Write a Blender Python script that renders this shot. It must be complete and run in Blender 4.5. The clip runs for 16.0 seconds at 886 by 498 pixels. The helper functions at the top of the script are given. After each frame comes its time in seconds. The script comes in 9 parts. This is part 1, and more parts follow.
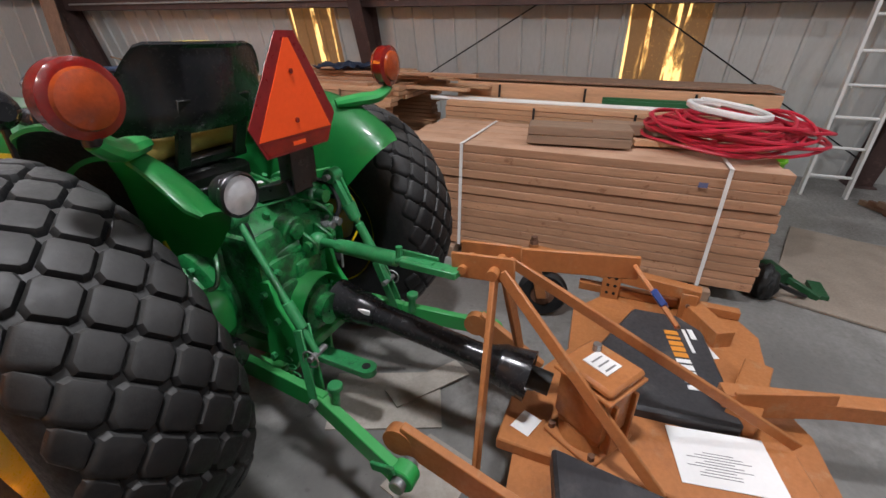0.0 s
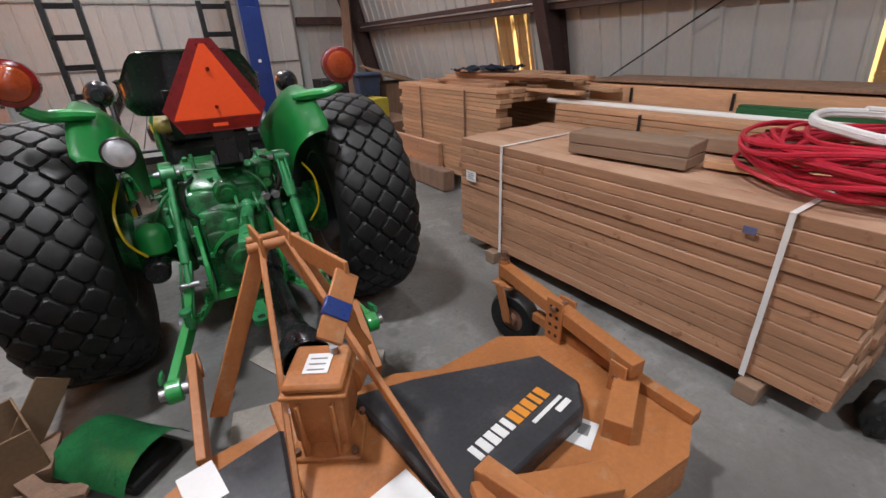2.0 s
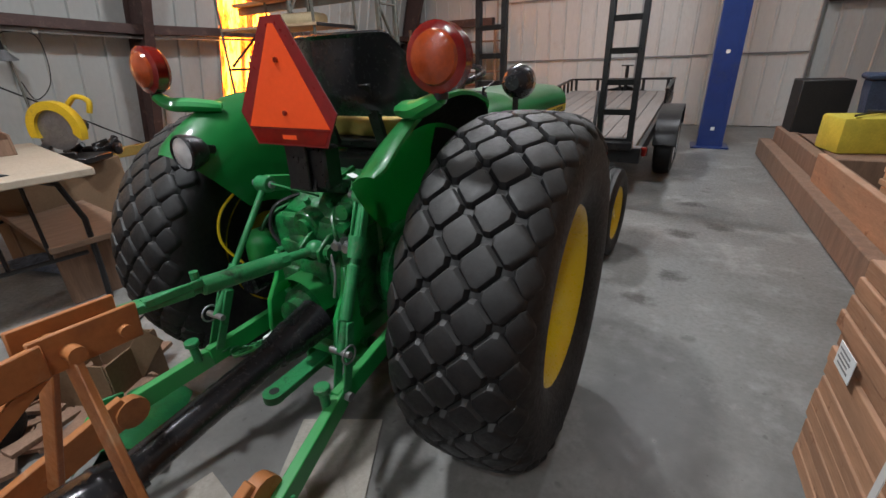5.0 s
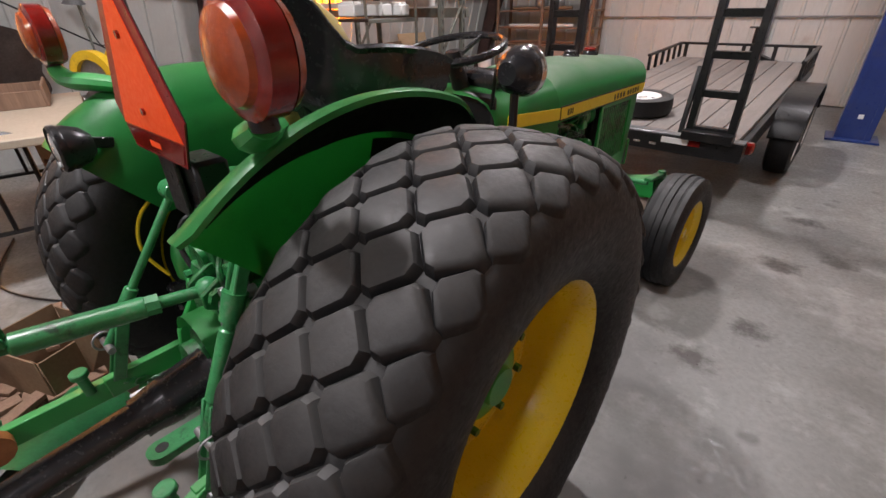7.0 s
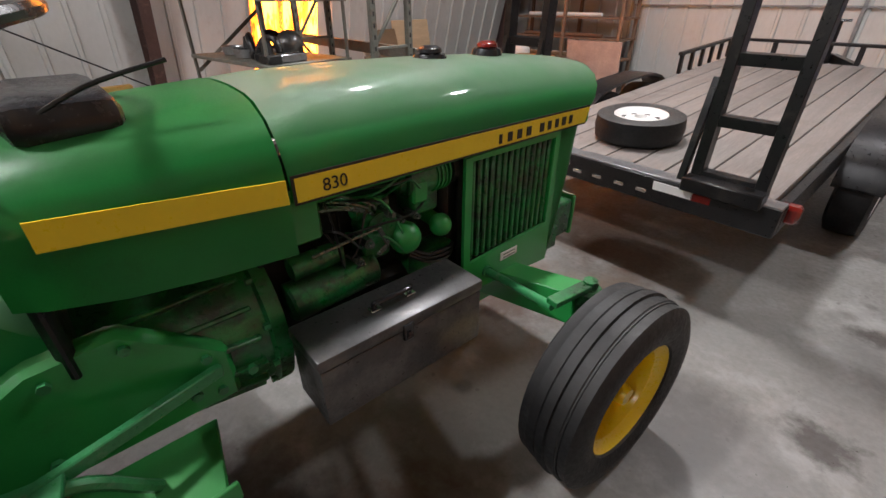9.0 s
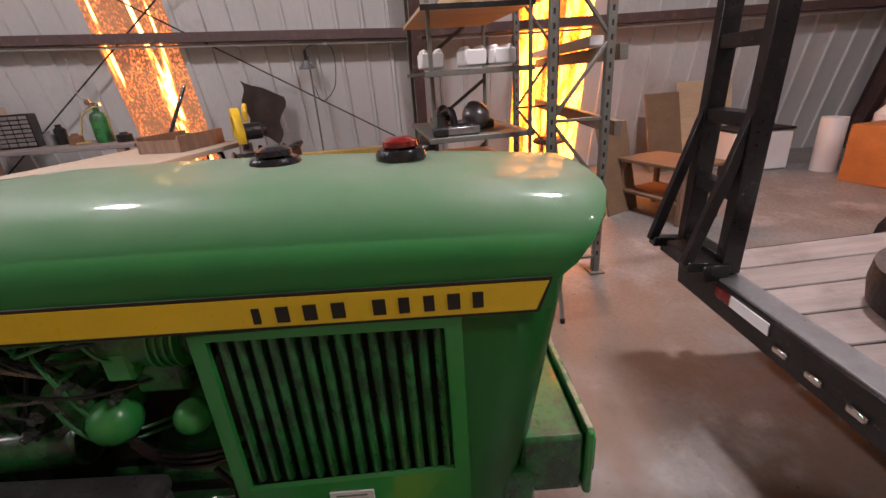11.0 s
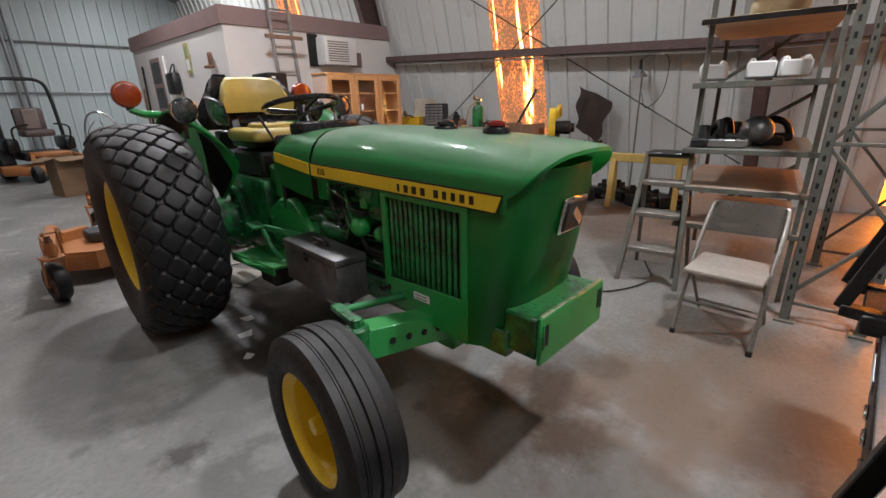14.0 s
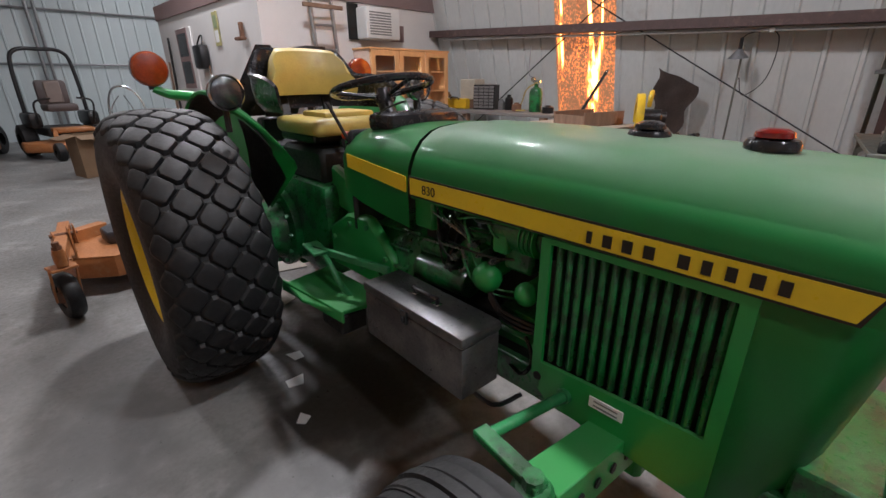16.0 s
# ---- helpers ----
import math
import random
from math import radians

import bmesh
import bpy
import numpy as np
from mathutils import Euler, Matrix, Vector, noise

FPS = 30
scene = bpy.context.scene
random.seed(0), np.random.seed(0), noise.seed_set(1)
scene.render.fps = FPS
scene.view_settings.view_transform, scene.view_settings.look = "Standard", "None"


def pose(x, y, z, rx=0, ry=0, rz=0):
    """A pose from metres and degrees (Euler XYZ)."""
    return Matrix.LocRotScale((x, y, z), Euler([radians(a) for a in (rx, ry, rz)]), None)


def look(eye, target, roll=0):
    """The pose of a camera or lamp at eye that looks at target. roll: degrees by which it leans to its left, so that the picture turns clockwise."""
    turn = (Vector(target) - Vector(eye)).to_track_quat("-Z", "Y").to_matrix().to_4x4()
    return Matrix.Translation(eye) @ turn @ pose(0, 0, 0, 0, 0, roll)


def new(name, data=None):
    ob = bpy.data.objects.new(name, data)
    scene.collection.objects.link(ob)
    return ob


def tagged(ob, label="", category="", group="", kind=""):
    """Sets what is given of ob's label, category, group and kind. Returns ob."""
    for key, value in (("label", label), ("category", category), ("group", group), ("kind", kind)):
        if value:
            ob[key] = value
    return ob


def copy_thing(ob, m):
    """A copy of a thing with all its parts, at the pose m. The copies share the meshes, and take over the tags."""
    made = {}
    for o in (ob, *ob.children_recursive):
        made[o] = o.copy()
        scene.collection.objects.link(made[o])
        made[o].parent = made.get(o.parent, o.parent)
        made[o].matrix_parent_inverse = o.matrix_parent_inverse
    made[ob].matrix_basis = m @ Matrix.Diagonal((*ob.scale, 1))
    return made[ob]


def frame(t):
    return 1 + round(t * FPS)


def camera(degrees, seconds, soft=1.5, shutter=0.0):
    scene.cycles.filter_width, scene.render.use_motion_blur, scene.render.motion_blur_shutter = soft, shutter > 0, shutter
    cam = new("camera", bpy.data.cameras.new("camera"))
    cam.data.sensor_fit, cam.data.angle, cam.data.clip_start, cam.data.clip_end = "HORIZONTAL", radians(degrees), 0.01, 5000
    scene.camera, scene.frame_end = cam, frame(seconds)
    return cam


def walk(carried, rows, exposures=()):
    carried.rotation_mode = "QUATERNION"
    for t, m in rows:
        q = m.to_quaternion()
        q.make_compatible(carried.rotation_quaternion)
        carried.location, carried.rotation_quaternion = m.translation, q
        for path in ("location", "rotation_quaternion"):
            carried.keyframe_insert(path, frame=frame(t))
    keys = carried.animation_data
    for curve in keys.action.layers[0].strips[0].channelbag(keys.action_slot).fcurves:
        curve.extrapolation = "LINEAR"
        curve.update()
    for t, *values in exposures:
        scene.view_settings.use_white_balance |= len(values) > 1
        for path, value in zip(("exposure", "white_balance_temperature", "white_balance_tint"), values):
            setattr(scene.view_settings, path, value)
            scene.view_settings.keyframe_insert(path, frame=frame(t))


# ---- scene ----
cam = camera(91.4, 16.0)
PATH = [
    (0, (-1.222, -1.369, 1.524), (0.439, -0.7, 0.633), 0.6),
    (0.5, (-1.086, -1.73, 1.507), (0.51, -0.92, 0.614), -0.0),
    (1, (-0.86, -2.072, 1.51), (0.581, -1.001, 0.629), -1.3),
    (1.5, (-0.634, -2.404, 1.501), (0.585, -1.075, 0.636), -1.9),
    (2, (-0.299, -2.522, 1.465), (0.675, -0.996, 0.614), -2.4),
    (2.5, (0.088, -2.508, 1.436), (0.773, -0.827, 0.595), -3.0),
    (3, (0.468, -2.449, 1.42), (0.803, -0.654, 0.604), -3.3),
    (3.5, (0.718, -2.165, 1.408), (0.737, -0.337, 0.596), -2.7),
    (4, (0.87, -1.865, 1.388), (0.557, -0.058, 0.589), -3.0),
    (4.5, (0.954, -1.58, 1.39), (0.326, 0.147, 0.601), -2.7),
    (7, (1.068, -0.716, 1.45), (0.020, 0.574, 0.529), -0.9),
    (7.5, (1.064, -0.318, 1.419), (-0.06, 0.964, 0.423), 0.3),
    (8, (1.045, 0.037, 1.38), (-0.112, 1.316, 0.366), 0.4),
    (10.5, (0.924, 1.811, 1.36), (-0.786, 2.415, 0.516), -2.9),
    (11, (0.876, 2.029, 1.352), (-0.98, 2.114, 0.613), -4.1),
    (11.5, (0.941, 2.233, 1.342), (-0.885, 1.747, 0.687), -3.8),
    (12, (1.134, 2.386, 1.357), (-0.551, 1.5, 0.743), -3.2),
    (12.5, (1.264, 2.595, 1.374), (-0.288, 1.488, 0.769), -3.2),
    (13, (1.278, 2.826, 1.34), (-0.164, 1.575, 0.742), -2.7),
    (13.5, (1.294, 2.912, 1.322), (-0.123, 1.643, 0.704), -1.8),
    (14, (1.311, 2.922, 1.317), (-0.087, 1.647, 0.67), -1.5),
    (14.5, (1.314, 2.86, 1.307), (-0.067, 1.578, 0.636), -1.1),
    (15, (1.29, 2.681, 1.317), (-0.072, 1.393, 0.62), -0.8),
    (15.5, (1.255, 2.443, 1.351), (-0.088, 1.145, 0.636), -0.4),
    (16, (1.114, 2.153, 1.342), (-0.209, 0.841, 0.616), -0.4),
]
walk(cam, [(t, look(eye, target, roll)) for t, eye, target, roll in PATH], [(0, 0.0, 6450, 10), (3.0, -0.02, 6400, 9), (4.5, -0.04, 6300, 5), (7.0, 0.28, 6800, 15), (8.3, 0.38, 6600, 10), (10.5, 0.25, 6950, 18), (11.3, 0.14, 7000, 28), (12, 0.05, 6800, 25), (13, 0.08, 6550, 12), (14.5, 0.12, 6500, 9), (16, 0.12, 6400, 12)])
# ---- light ----
world = bpy.data.worlds.new("world")
scene.world = world
world.use_nodes = True
wn = world.node_tree
sky = wn.nodes.new("ShaderNodeTexSky")
sky.sky_type, sky.sun_disc = "NISHITA", False
sky.sun_elevation, sky.sun_rotation = radians(6), radians(-95)
wn.links.new(sky.outputs[0], wn.nodes["Background"].inputs[0])
wn.nodes["Background"].inputs[1].default_value = 0.08
sun = new("sun", bpy.data.lights.new("sun", "SUN"))
sun.data.energy, sun.data.angle, sun.data.color = 2.0, radians(0.5), (1.0, 0.72, 0.45)
sun.matrix_world = look((-30, 3, 5), (0, 0, 1))
LAMP_Z = 4.75
LAMP_SPOTS = [(-0.9, 3.6, 1.1), (-0.9, -0.9, 1.2), (-0.9, -5.4, 0.6), (1.6, 5.2, 0.58), (1.6, -3.6, 0.45), (-3.0, -9.0, 1.0)]
LAMP_WATTS = 130
for lx, ly, share in LAMP_SPOTS:
    lamp = new("lamp_light", bpy.data.lights.new("lamp_light", "AREA"))
    lamp.data.shape, lamp.data.size, lamp.data.energy = "DISK", 0.34, LAMP_WATTS * share
    lamp.data.color = (0.975, 0.975, 1.03)
    lamp.matrix_world = pose(lx, ly, LAMP_Z - 0.16)


# ---- small tools ----
def mixc(nt, fac, a, b, mode="MIX"):
    n = nt.nodes.new("ShaderNodeMix")
    n.data_type, n.blend_type = "RGBA", mode
    for sock, v in ((0, fac), (6, a), (7, b)):
        if isinstance(v, (int, float)):
            n.inputs[sock].default_value = v
        elif isinstance(v, tuple):
            n.inputs[sock].default_value = (*v, 1)
        else:
            nt.links.new(v, n.inputs[sock])
    return n.outputs[2]


def noise_tex(nt, vec, scale, detail=4.0, rough=0.55, stretch=None):
    if stretch:
        mp = nt.nodes.new("ShaderNodeMapping")
        mp.inputs["Scale"].default_value = stretch
        nt.links.new(vec, mp.inputs[0])
        vec = mp.outputs[0]
    n = nt.nodes.new("ShaderNodeTexNoise")
    n.inputs["Scale"].default_value, n.inputs["Detail"].default_value = scale, detail
    n.inputs["Roughness"].default_value = rough
    nt.links.new(vec, n.inputs["Vector"])
    return n.outputs[0]


def ramp(nt, fac, a, b, lo=0.0, hi=1.0):
    n = nt.nodes.new("ShaderNodeMapRange")
    n.inputs[1].default_value, n.inputs[2].default_value = a, b
    n.inputs[3].default_value, n.inputs[4].default_value = lo, hi
    nt.links.new(fac, n.inputs[0])
    return n.outputs[0]


def surface(name, col, rough=0.6, metal=0.0, var=0.18, scale=5.0, fine=60.0, bump=0.15, dirt=None, dirt_amt=(0.55, 0.75),
            dirt_scale=4.0, stretch=None, coat=0.0, per_object=0.0, rough_var=0.12, second=None, second_amt=(0.6, 0.7), second_scale=1.5,
            dust_light=None, dust_light_amt=0.5, dust_light_on=(0.5, 0.98), dust_light_min=0.25, stains=(), gloss=0.5):
    m = bpy.data.materials.new(name)
    m.use_nodes = True
    nt = m.node_tree
    p = nt.nodes["Principled BSDF"]
    tc = nt.nodes.new("ShaderNodeTexCoord")
    vec = tc.outputs["Object"]
    if per_object:
        oi = nt.nodes.new("ShaderNodeObjectInfo")
        va = nt.nodes.new("ShaderNodeVectorMath")
        va.operation = "ADD"
        sc = nt.nodes.new("ShaderNodeVectorMath")
        sc.operation = "SCALE"
        cx = nt.nodes.new("ShaderNodeCombineXYZ")
        for i in range(3):
            nt.links.new(oi.outputs["Random"], cx.inputs[i])
        nt.links.new(cx.outputs[0], sc.inputs[0])
        sc.inputs["Scale"].default_value = 37.0
        nt.links.new(vec, va.inputs[0])
        nt.links.new(sc.outputs[0], va.inputs[1])
        vec = va.outputs[0]
    big = noise_tex(nt, vec, scale, 5, 0.6, stretch)
    small = noise_tex(nt, vec, fine, 6, 0.65, stretch)
    c = mixc(nt, ramp(nt, big, 0.3, 0.7), tuple(v * (1 - var) for v in col), tuple(min(1, v * (1 + var)) for v in col))
    c = mixc(nt, ramp(nt, small, 0.35, 0.7, 0, 0.6), c, tuple(v * (1 - var * 1.4) for v in col))
    if per_object:
        hs = nt.nodes.new("ShaderNodeHueSaturation")
        nt.links.new(c, hs.inputs["Color"])
        nt.links.new(ramp(nt, oi.outputs["Random"], 0, 1, 1 - per_object, 1 + per_object), hs.inputs["Value"])
        c = hs.outputs[0]
    if second:
        sn = noise_tex(nt, vec, second_scale, 6, 0.7)
        c = mixc(nt, ramp(nt, sn, second_amt[0], second_amt[1]), c, second)
    if dirt:
        dn = noise_tex(nt, vec, dirt_scale, 7, 0.7)
        c = mixc(nt, ramp(nt, dn, dirt_amt[0], dirt_amt[1], 0, 0.85), c, dirt)
    for sx, sy, rx, ry, scol in stains:
        mp = nt.nodes.new("ShaderNodeMapping")
        mp.inputs["Location"].default_value = (-sx / rx, -sy / ry, 0)
        mp.inputs["Scale"].default_value = (1 / rx, 1 / ry, 0)
        nt.links.new(tc.outputs["Object"], mp.inputs[0])
        ln = nt.nodes.new("ShaderNodeVectorMath")
        ln.operation = "LENGTH"
        nt.links.new(mp.outputs[0], ln.inputs[0])
        ad = nt.nodes.new("ShaderNodeMath")
        ad.operation = "MULTIPLY_ADD"
        nt.links.new(noise_tex(nt, tc.outputs["Object"], 2.2 / (rx + ry) + 2.0, 6, 0.65), ad.inputs[0])
        ad.inputs[1].default_value = 2.2
        nt.links.new(ln.outputs["Value"], ad.inputs[2])
        c = mixc(nt, ramp(nt, ad.outputs[0], 1.45, 2.05, 0.85, 0.0), c, scol)
    # paler upward faces: settled dust, and top light painted on tyres and hood
    if dust_light:
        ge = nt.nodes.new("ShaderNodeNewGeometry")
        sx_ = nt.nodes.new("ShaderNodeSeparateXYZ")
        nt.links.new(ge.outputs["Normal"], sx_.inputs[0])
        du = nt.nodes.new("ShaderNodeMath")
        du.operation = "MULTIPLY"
        nt.links.new(ramp(nt, sx_.outputs[2], dust_light_on[0], dust_light_on[1], 0, dust_light_amt), du.inputs[0])
        nt.links.new(ramp(nt, noise_tex(nt, vec, 4.0, 3, 0.5), 0.3, 0.7, dust_light_min, 1.0), du.inputs[1])
        c = mixc(nt, du.outputs[0], c, dust_light)
    nt.links.new(c, p.inputs["Base Color"])
    nt.links.new(ramp(nt, small, 0.3, 0.7, max(0.02, rough - rough_var), min(1, rough + rough_var)), p.inputs["Roughness"])
    p.inputs["Metallic"].default_value = metal
    p.inputs["Coat Weight"].default_value = coat
    p.inputs["Specular IOR Level"].default_value = gloss
    p.inputs["Coat Roughness"].default_value = 0.06
    if bump:
        b = nt.nodes.new("ShaderNodeBump")
        b.inputs["Strength"].default_value, b.inputs["Distance"].default_value = bump, 0.004
        nt.links.new(small, b.inputs["Height"])
        nt.links.new(b.outputs[0], p.inputs["Normal"])
    return m


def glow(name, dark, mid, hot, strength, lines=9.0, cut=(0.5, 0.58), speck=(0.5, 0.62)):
    """Weathered translucent panel; the low sun is put in as its own glow: clear streaks down the sheet, speckled bands
    between.
    """
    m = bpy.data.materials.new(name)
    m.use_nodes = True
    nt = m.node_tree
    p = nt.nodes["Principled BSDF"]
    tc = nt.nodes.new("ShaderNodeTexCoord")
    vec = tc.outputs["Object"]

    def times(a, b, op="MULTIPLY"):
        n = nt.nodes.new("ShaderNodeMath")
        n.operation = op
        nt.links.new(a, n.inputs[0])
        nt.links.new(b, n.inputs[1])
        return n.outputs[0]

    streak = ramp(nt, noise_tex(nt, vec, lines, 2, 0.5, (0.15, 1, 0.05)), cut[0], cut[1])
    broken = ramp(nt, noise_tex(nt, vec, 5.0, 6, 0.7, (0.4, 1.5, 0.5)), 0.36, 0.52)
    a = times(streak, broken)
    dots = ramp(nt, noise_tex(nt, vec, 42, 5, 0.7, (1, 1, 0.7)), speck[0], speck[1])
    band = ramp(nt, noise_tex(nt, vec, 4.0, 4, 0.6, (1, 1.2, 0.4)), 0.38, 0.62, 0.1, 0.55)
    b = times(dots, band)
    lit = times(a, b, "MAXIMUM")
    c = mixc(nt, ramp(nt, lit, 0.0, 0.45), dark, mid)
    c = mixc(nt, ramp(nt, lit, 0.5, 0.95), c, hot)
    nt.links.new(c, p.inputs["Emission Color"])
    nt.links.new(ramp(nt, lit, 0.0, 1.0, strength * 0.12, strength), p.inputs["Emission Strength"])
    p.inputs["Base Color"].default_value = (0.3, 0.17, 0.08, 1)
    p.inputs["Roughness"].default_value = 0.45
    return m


def transfer(bm, tmp, m=None):
    if m is not None:
        tmp.transform(m)
    me = bpy.data.meshes.new("tmp")
    tmp.to_mesh(me)
    tmp.free()
    bm.from_mesh(me)
    bpy.data.meshes.remove(me)


def box(bm, c, s, bevel=0.004, m=None, seg=1):
    t = bmesh.new()
    bmesh.ops.create_cube(t, size=1.0)
    bmesh.ops.scale(t, vec=s, verts=t.verts)
    if bevel:
        bmesh.ops.bevel(t, geom=t.edges[:], offset=min(bevel, min(s) * 0.45), segments=seg, affect="EDGES", profile=0.5)
    bmesh.ops.translate(t, vec=c, verts=t.verts)
    transfer(bm, t, m)
    return bm


def frame_at(p0, p1):
    p0, p1 = Vector(p0), Vector(p1)
    return Matrix.Translation(p0) @ (p1 - p0).to_track_quat("Z", "Y").to_matrix().to_4x4(), (p1 - p0).length


def cyl(bm, p0, p1, r0, r1=None, seg=16, bevel=0.0):
    m, h = frame_at(p0, p1)
    r1 = r0 if r1 is None else r1
    pr = [(0, 0), (r0, 0), (r1, h), (0, h)]
    if bevel:
        pr = [(0, 0), (r0 - bevel, 0), (r0, bevel), (r1, h - bevel), (r1 - bevel, h), (0, h)]
    return lathe(bm, pr, m, seg)


def lathe(bm, prof, m=None, seg=32, closed=False):
    """Turns (radius, height) pairs about z."""
    m = m or Matrix()
    rings = []
    for r, h in prof:
        if r < 1e-6:
            rings.append([bm.verts.new(m @ Vector((0, 0, h)))])
        else:
            rings.append([bm.verts.new(m @ Vector((r * math.cos(2 * math.pi * i / seg), r * math.sin(2 * math.pi * i / seg), h))) for i in range(seg)])
    pairs = list(zip(rings, rings[1:] + (rings[:1] if closed else [])))
    for a, b in pairs if closed else pairs[: len(rings) - 1]:
        for i in range(seg):
            j = (i + 1) % seg
            vs = [a[i % len(a)], a[j % len(a)], b[j % len(b)], b[i % len(b)]]
            vs = list(dict.fromkeys(vs))
            if len(vs) > 2:
                bm.faces.new(vs)
    return bm


def tube(bm, pts, r, seg=8, closed=False):
    pts = [Vector(p) for p in pts]
    n = len(pts)
    rings = []
    up = None
    for i, p in enumerate(pts):
        a = pts[(i - 1) % n] if closed or i else p
        b = pts[(i + 1) % n] if closed or i < n - 1 else p
        d = (b - a).normalized()
        if up is None:
            up = d.orthogonal().normalized()
        up = (up - d * up.dot(d)).normalized()
        side = d.cross(up)
        rr = r[i] if isinstance(r, (list, tuple)) else r
        rings.append([bm.verts.new(p + (up * math.cos(2 * math.pi * k / seg) + side * math.sin(2 * math.pi * k / seg)) * rr) for k in range(seg)])
    for a, b in zip(rings, rings[1:] + (rings[:1] if closed else [])):
        for k in range(seg):
            bm.faces.new((a[k], a[(k + 1) % seg], b[(k + 1) % seg], b[k]))
    if not closed:
        bm.faces.new(rings[0][::-1])
        bm.faces.new(rings[-1])
    return bm


def smooth_path(pts, n=6):
    """Rounded path through points."""
    pts = [Vector(p) for p in pts]
    out = []
    for i in range(len(pts) - 1):
        p0, p1, p2, p3 = pts[max(i - 1, 0)], pts[i], pts[i + 1], pts[min(i + 2, len(pts) - 1)]
        for k in range(n):
            t = k / n
            out.append(0.5 * (2 * p1 + (p2 - p0) * t + (2 * p0 - 5 * p1 + 4 * p2 - p3) * t * t + (3 * p1 - p0 - 3 * p2 + p3) * t ** 3))
    return out + [pts[-1]]


def prism(bm, poly, h, m=None, bevel=0.0):
    """Upright prism over an (x, y) outline, from z 0 to h."""
    t = bmesh.new()
    lo = [t.verts.new((x, y, 0)) for x, y in poly]
    hi = [t.verts.new((x, y, h)) for x, y in poly]
    n = len(poly)
    t.faces.new(lo[::-1])
    t.faces.new(hi)
    for i in range(n):
        t.faces.new((lo[i], lo[(i + 1) % n], hi[(i + 1) % n], hi[i]))
    bmesh.ops.recalc_face_normals(t, faces=t.faces)
    if bevel:
        bmesh.ops.bevel(t, geom=t.edges[:], offset=bevel, segments=1, affect="EDGES", profile=0.5)
    transfer(bm, t, m)
    return bm


def bar(bm, p0, p1, w, t, up=(0, 0, 1), bevel=0.003):
    """Flat or square bar between two points; w across, t along up."""
    p0, p1, up = Vector(p0), Vector(p1), Vector(up)
    d = (p1 - p0).normalized()
    x = d.cross(up).normalized()
    z = x.cross(d)
    m = Matrix.Translation((p0 + p1) / 2) @ Matrix((x, d, z)).transposed().to_4x4()
    return box(bm, (0, 0, 0), (w, (p1 - p0).length, t), bevel, m)


def ball(bm, c, r, seg=16, sz=(1, 1, 1)):
    t = bmesh.new()
    bmesh.ops.create_uvsphere(t, u_segments=seg, v_segments=max(6, seg // 2), radius=r)
    transfer(bm, t, Matrix.Translation(c) @ Matrix.Diagonal((*sz, 1)))
    return bm


def thing(name, label, category, at=(0, 0, 0), rz=0.0, group="", kind=""):
    e = new(name)
    e.empty_display_size = 0.1
    e.matrix_world = pose(*at, 0, 0, rz)
    return tagged(e, label, category, group, kind)


def mesh_of(name, bm, material, flat=False, crease=38):
    bmesh.ops.recalc_face_normals(bm, faces=bm.faces)
    me = bpy.data.meshes.new(name)
    bm.to_mesh(me)
    bm.free()
    me.materials.append(material)
    if not flat:
        me.shade_smooth()
        me.set_sharp_from_angle(angle=radians(crease))
    return me


def part(name, bm, material, parent, label="", m=None, flat=False):
    me = bm if isinstance(bm, bpy.types.Mesh) else mesh_of(name, bm, material, flat)
    ob = new(name, me)
    ob.parent = parent
    if m is not None:
        ob.matrix_local = m
    return tagged(ob, label)


def solo(name, bm, material, label, category, kind="", group="", flat=False, m=None):
    ob = new(name, mesh_of(name, bm, material, flat))
    if m is not None:
        ob.matrix_world = m
    return tagged(ob, label, category, group, kind)


def writing(name, text, size, material, parent, m, label=""):
    cu = bpy.data.curves.new(name, "FONT")
    cu.body, cu.size, cu.extrude, cu.align_x, cu.align_y = text, size, 0.0006, "CENTER", "CENTER"
    me = bpy.data.meshes.new_from_object(bpy.data.objects.new(name, cu))
    me.materials.append(material)
    return part(name, me, material, parent, label, m)


BM = bmesh.new

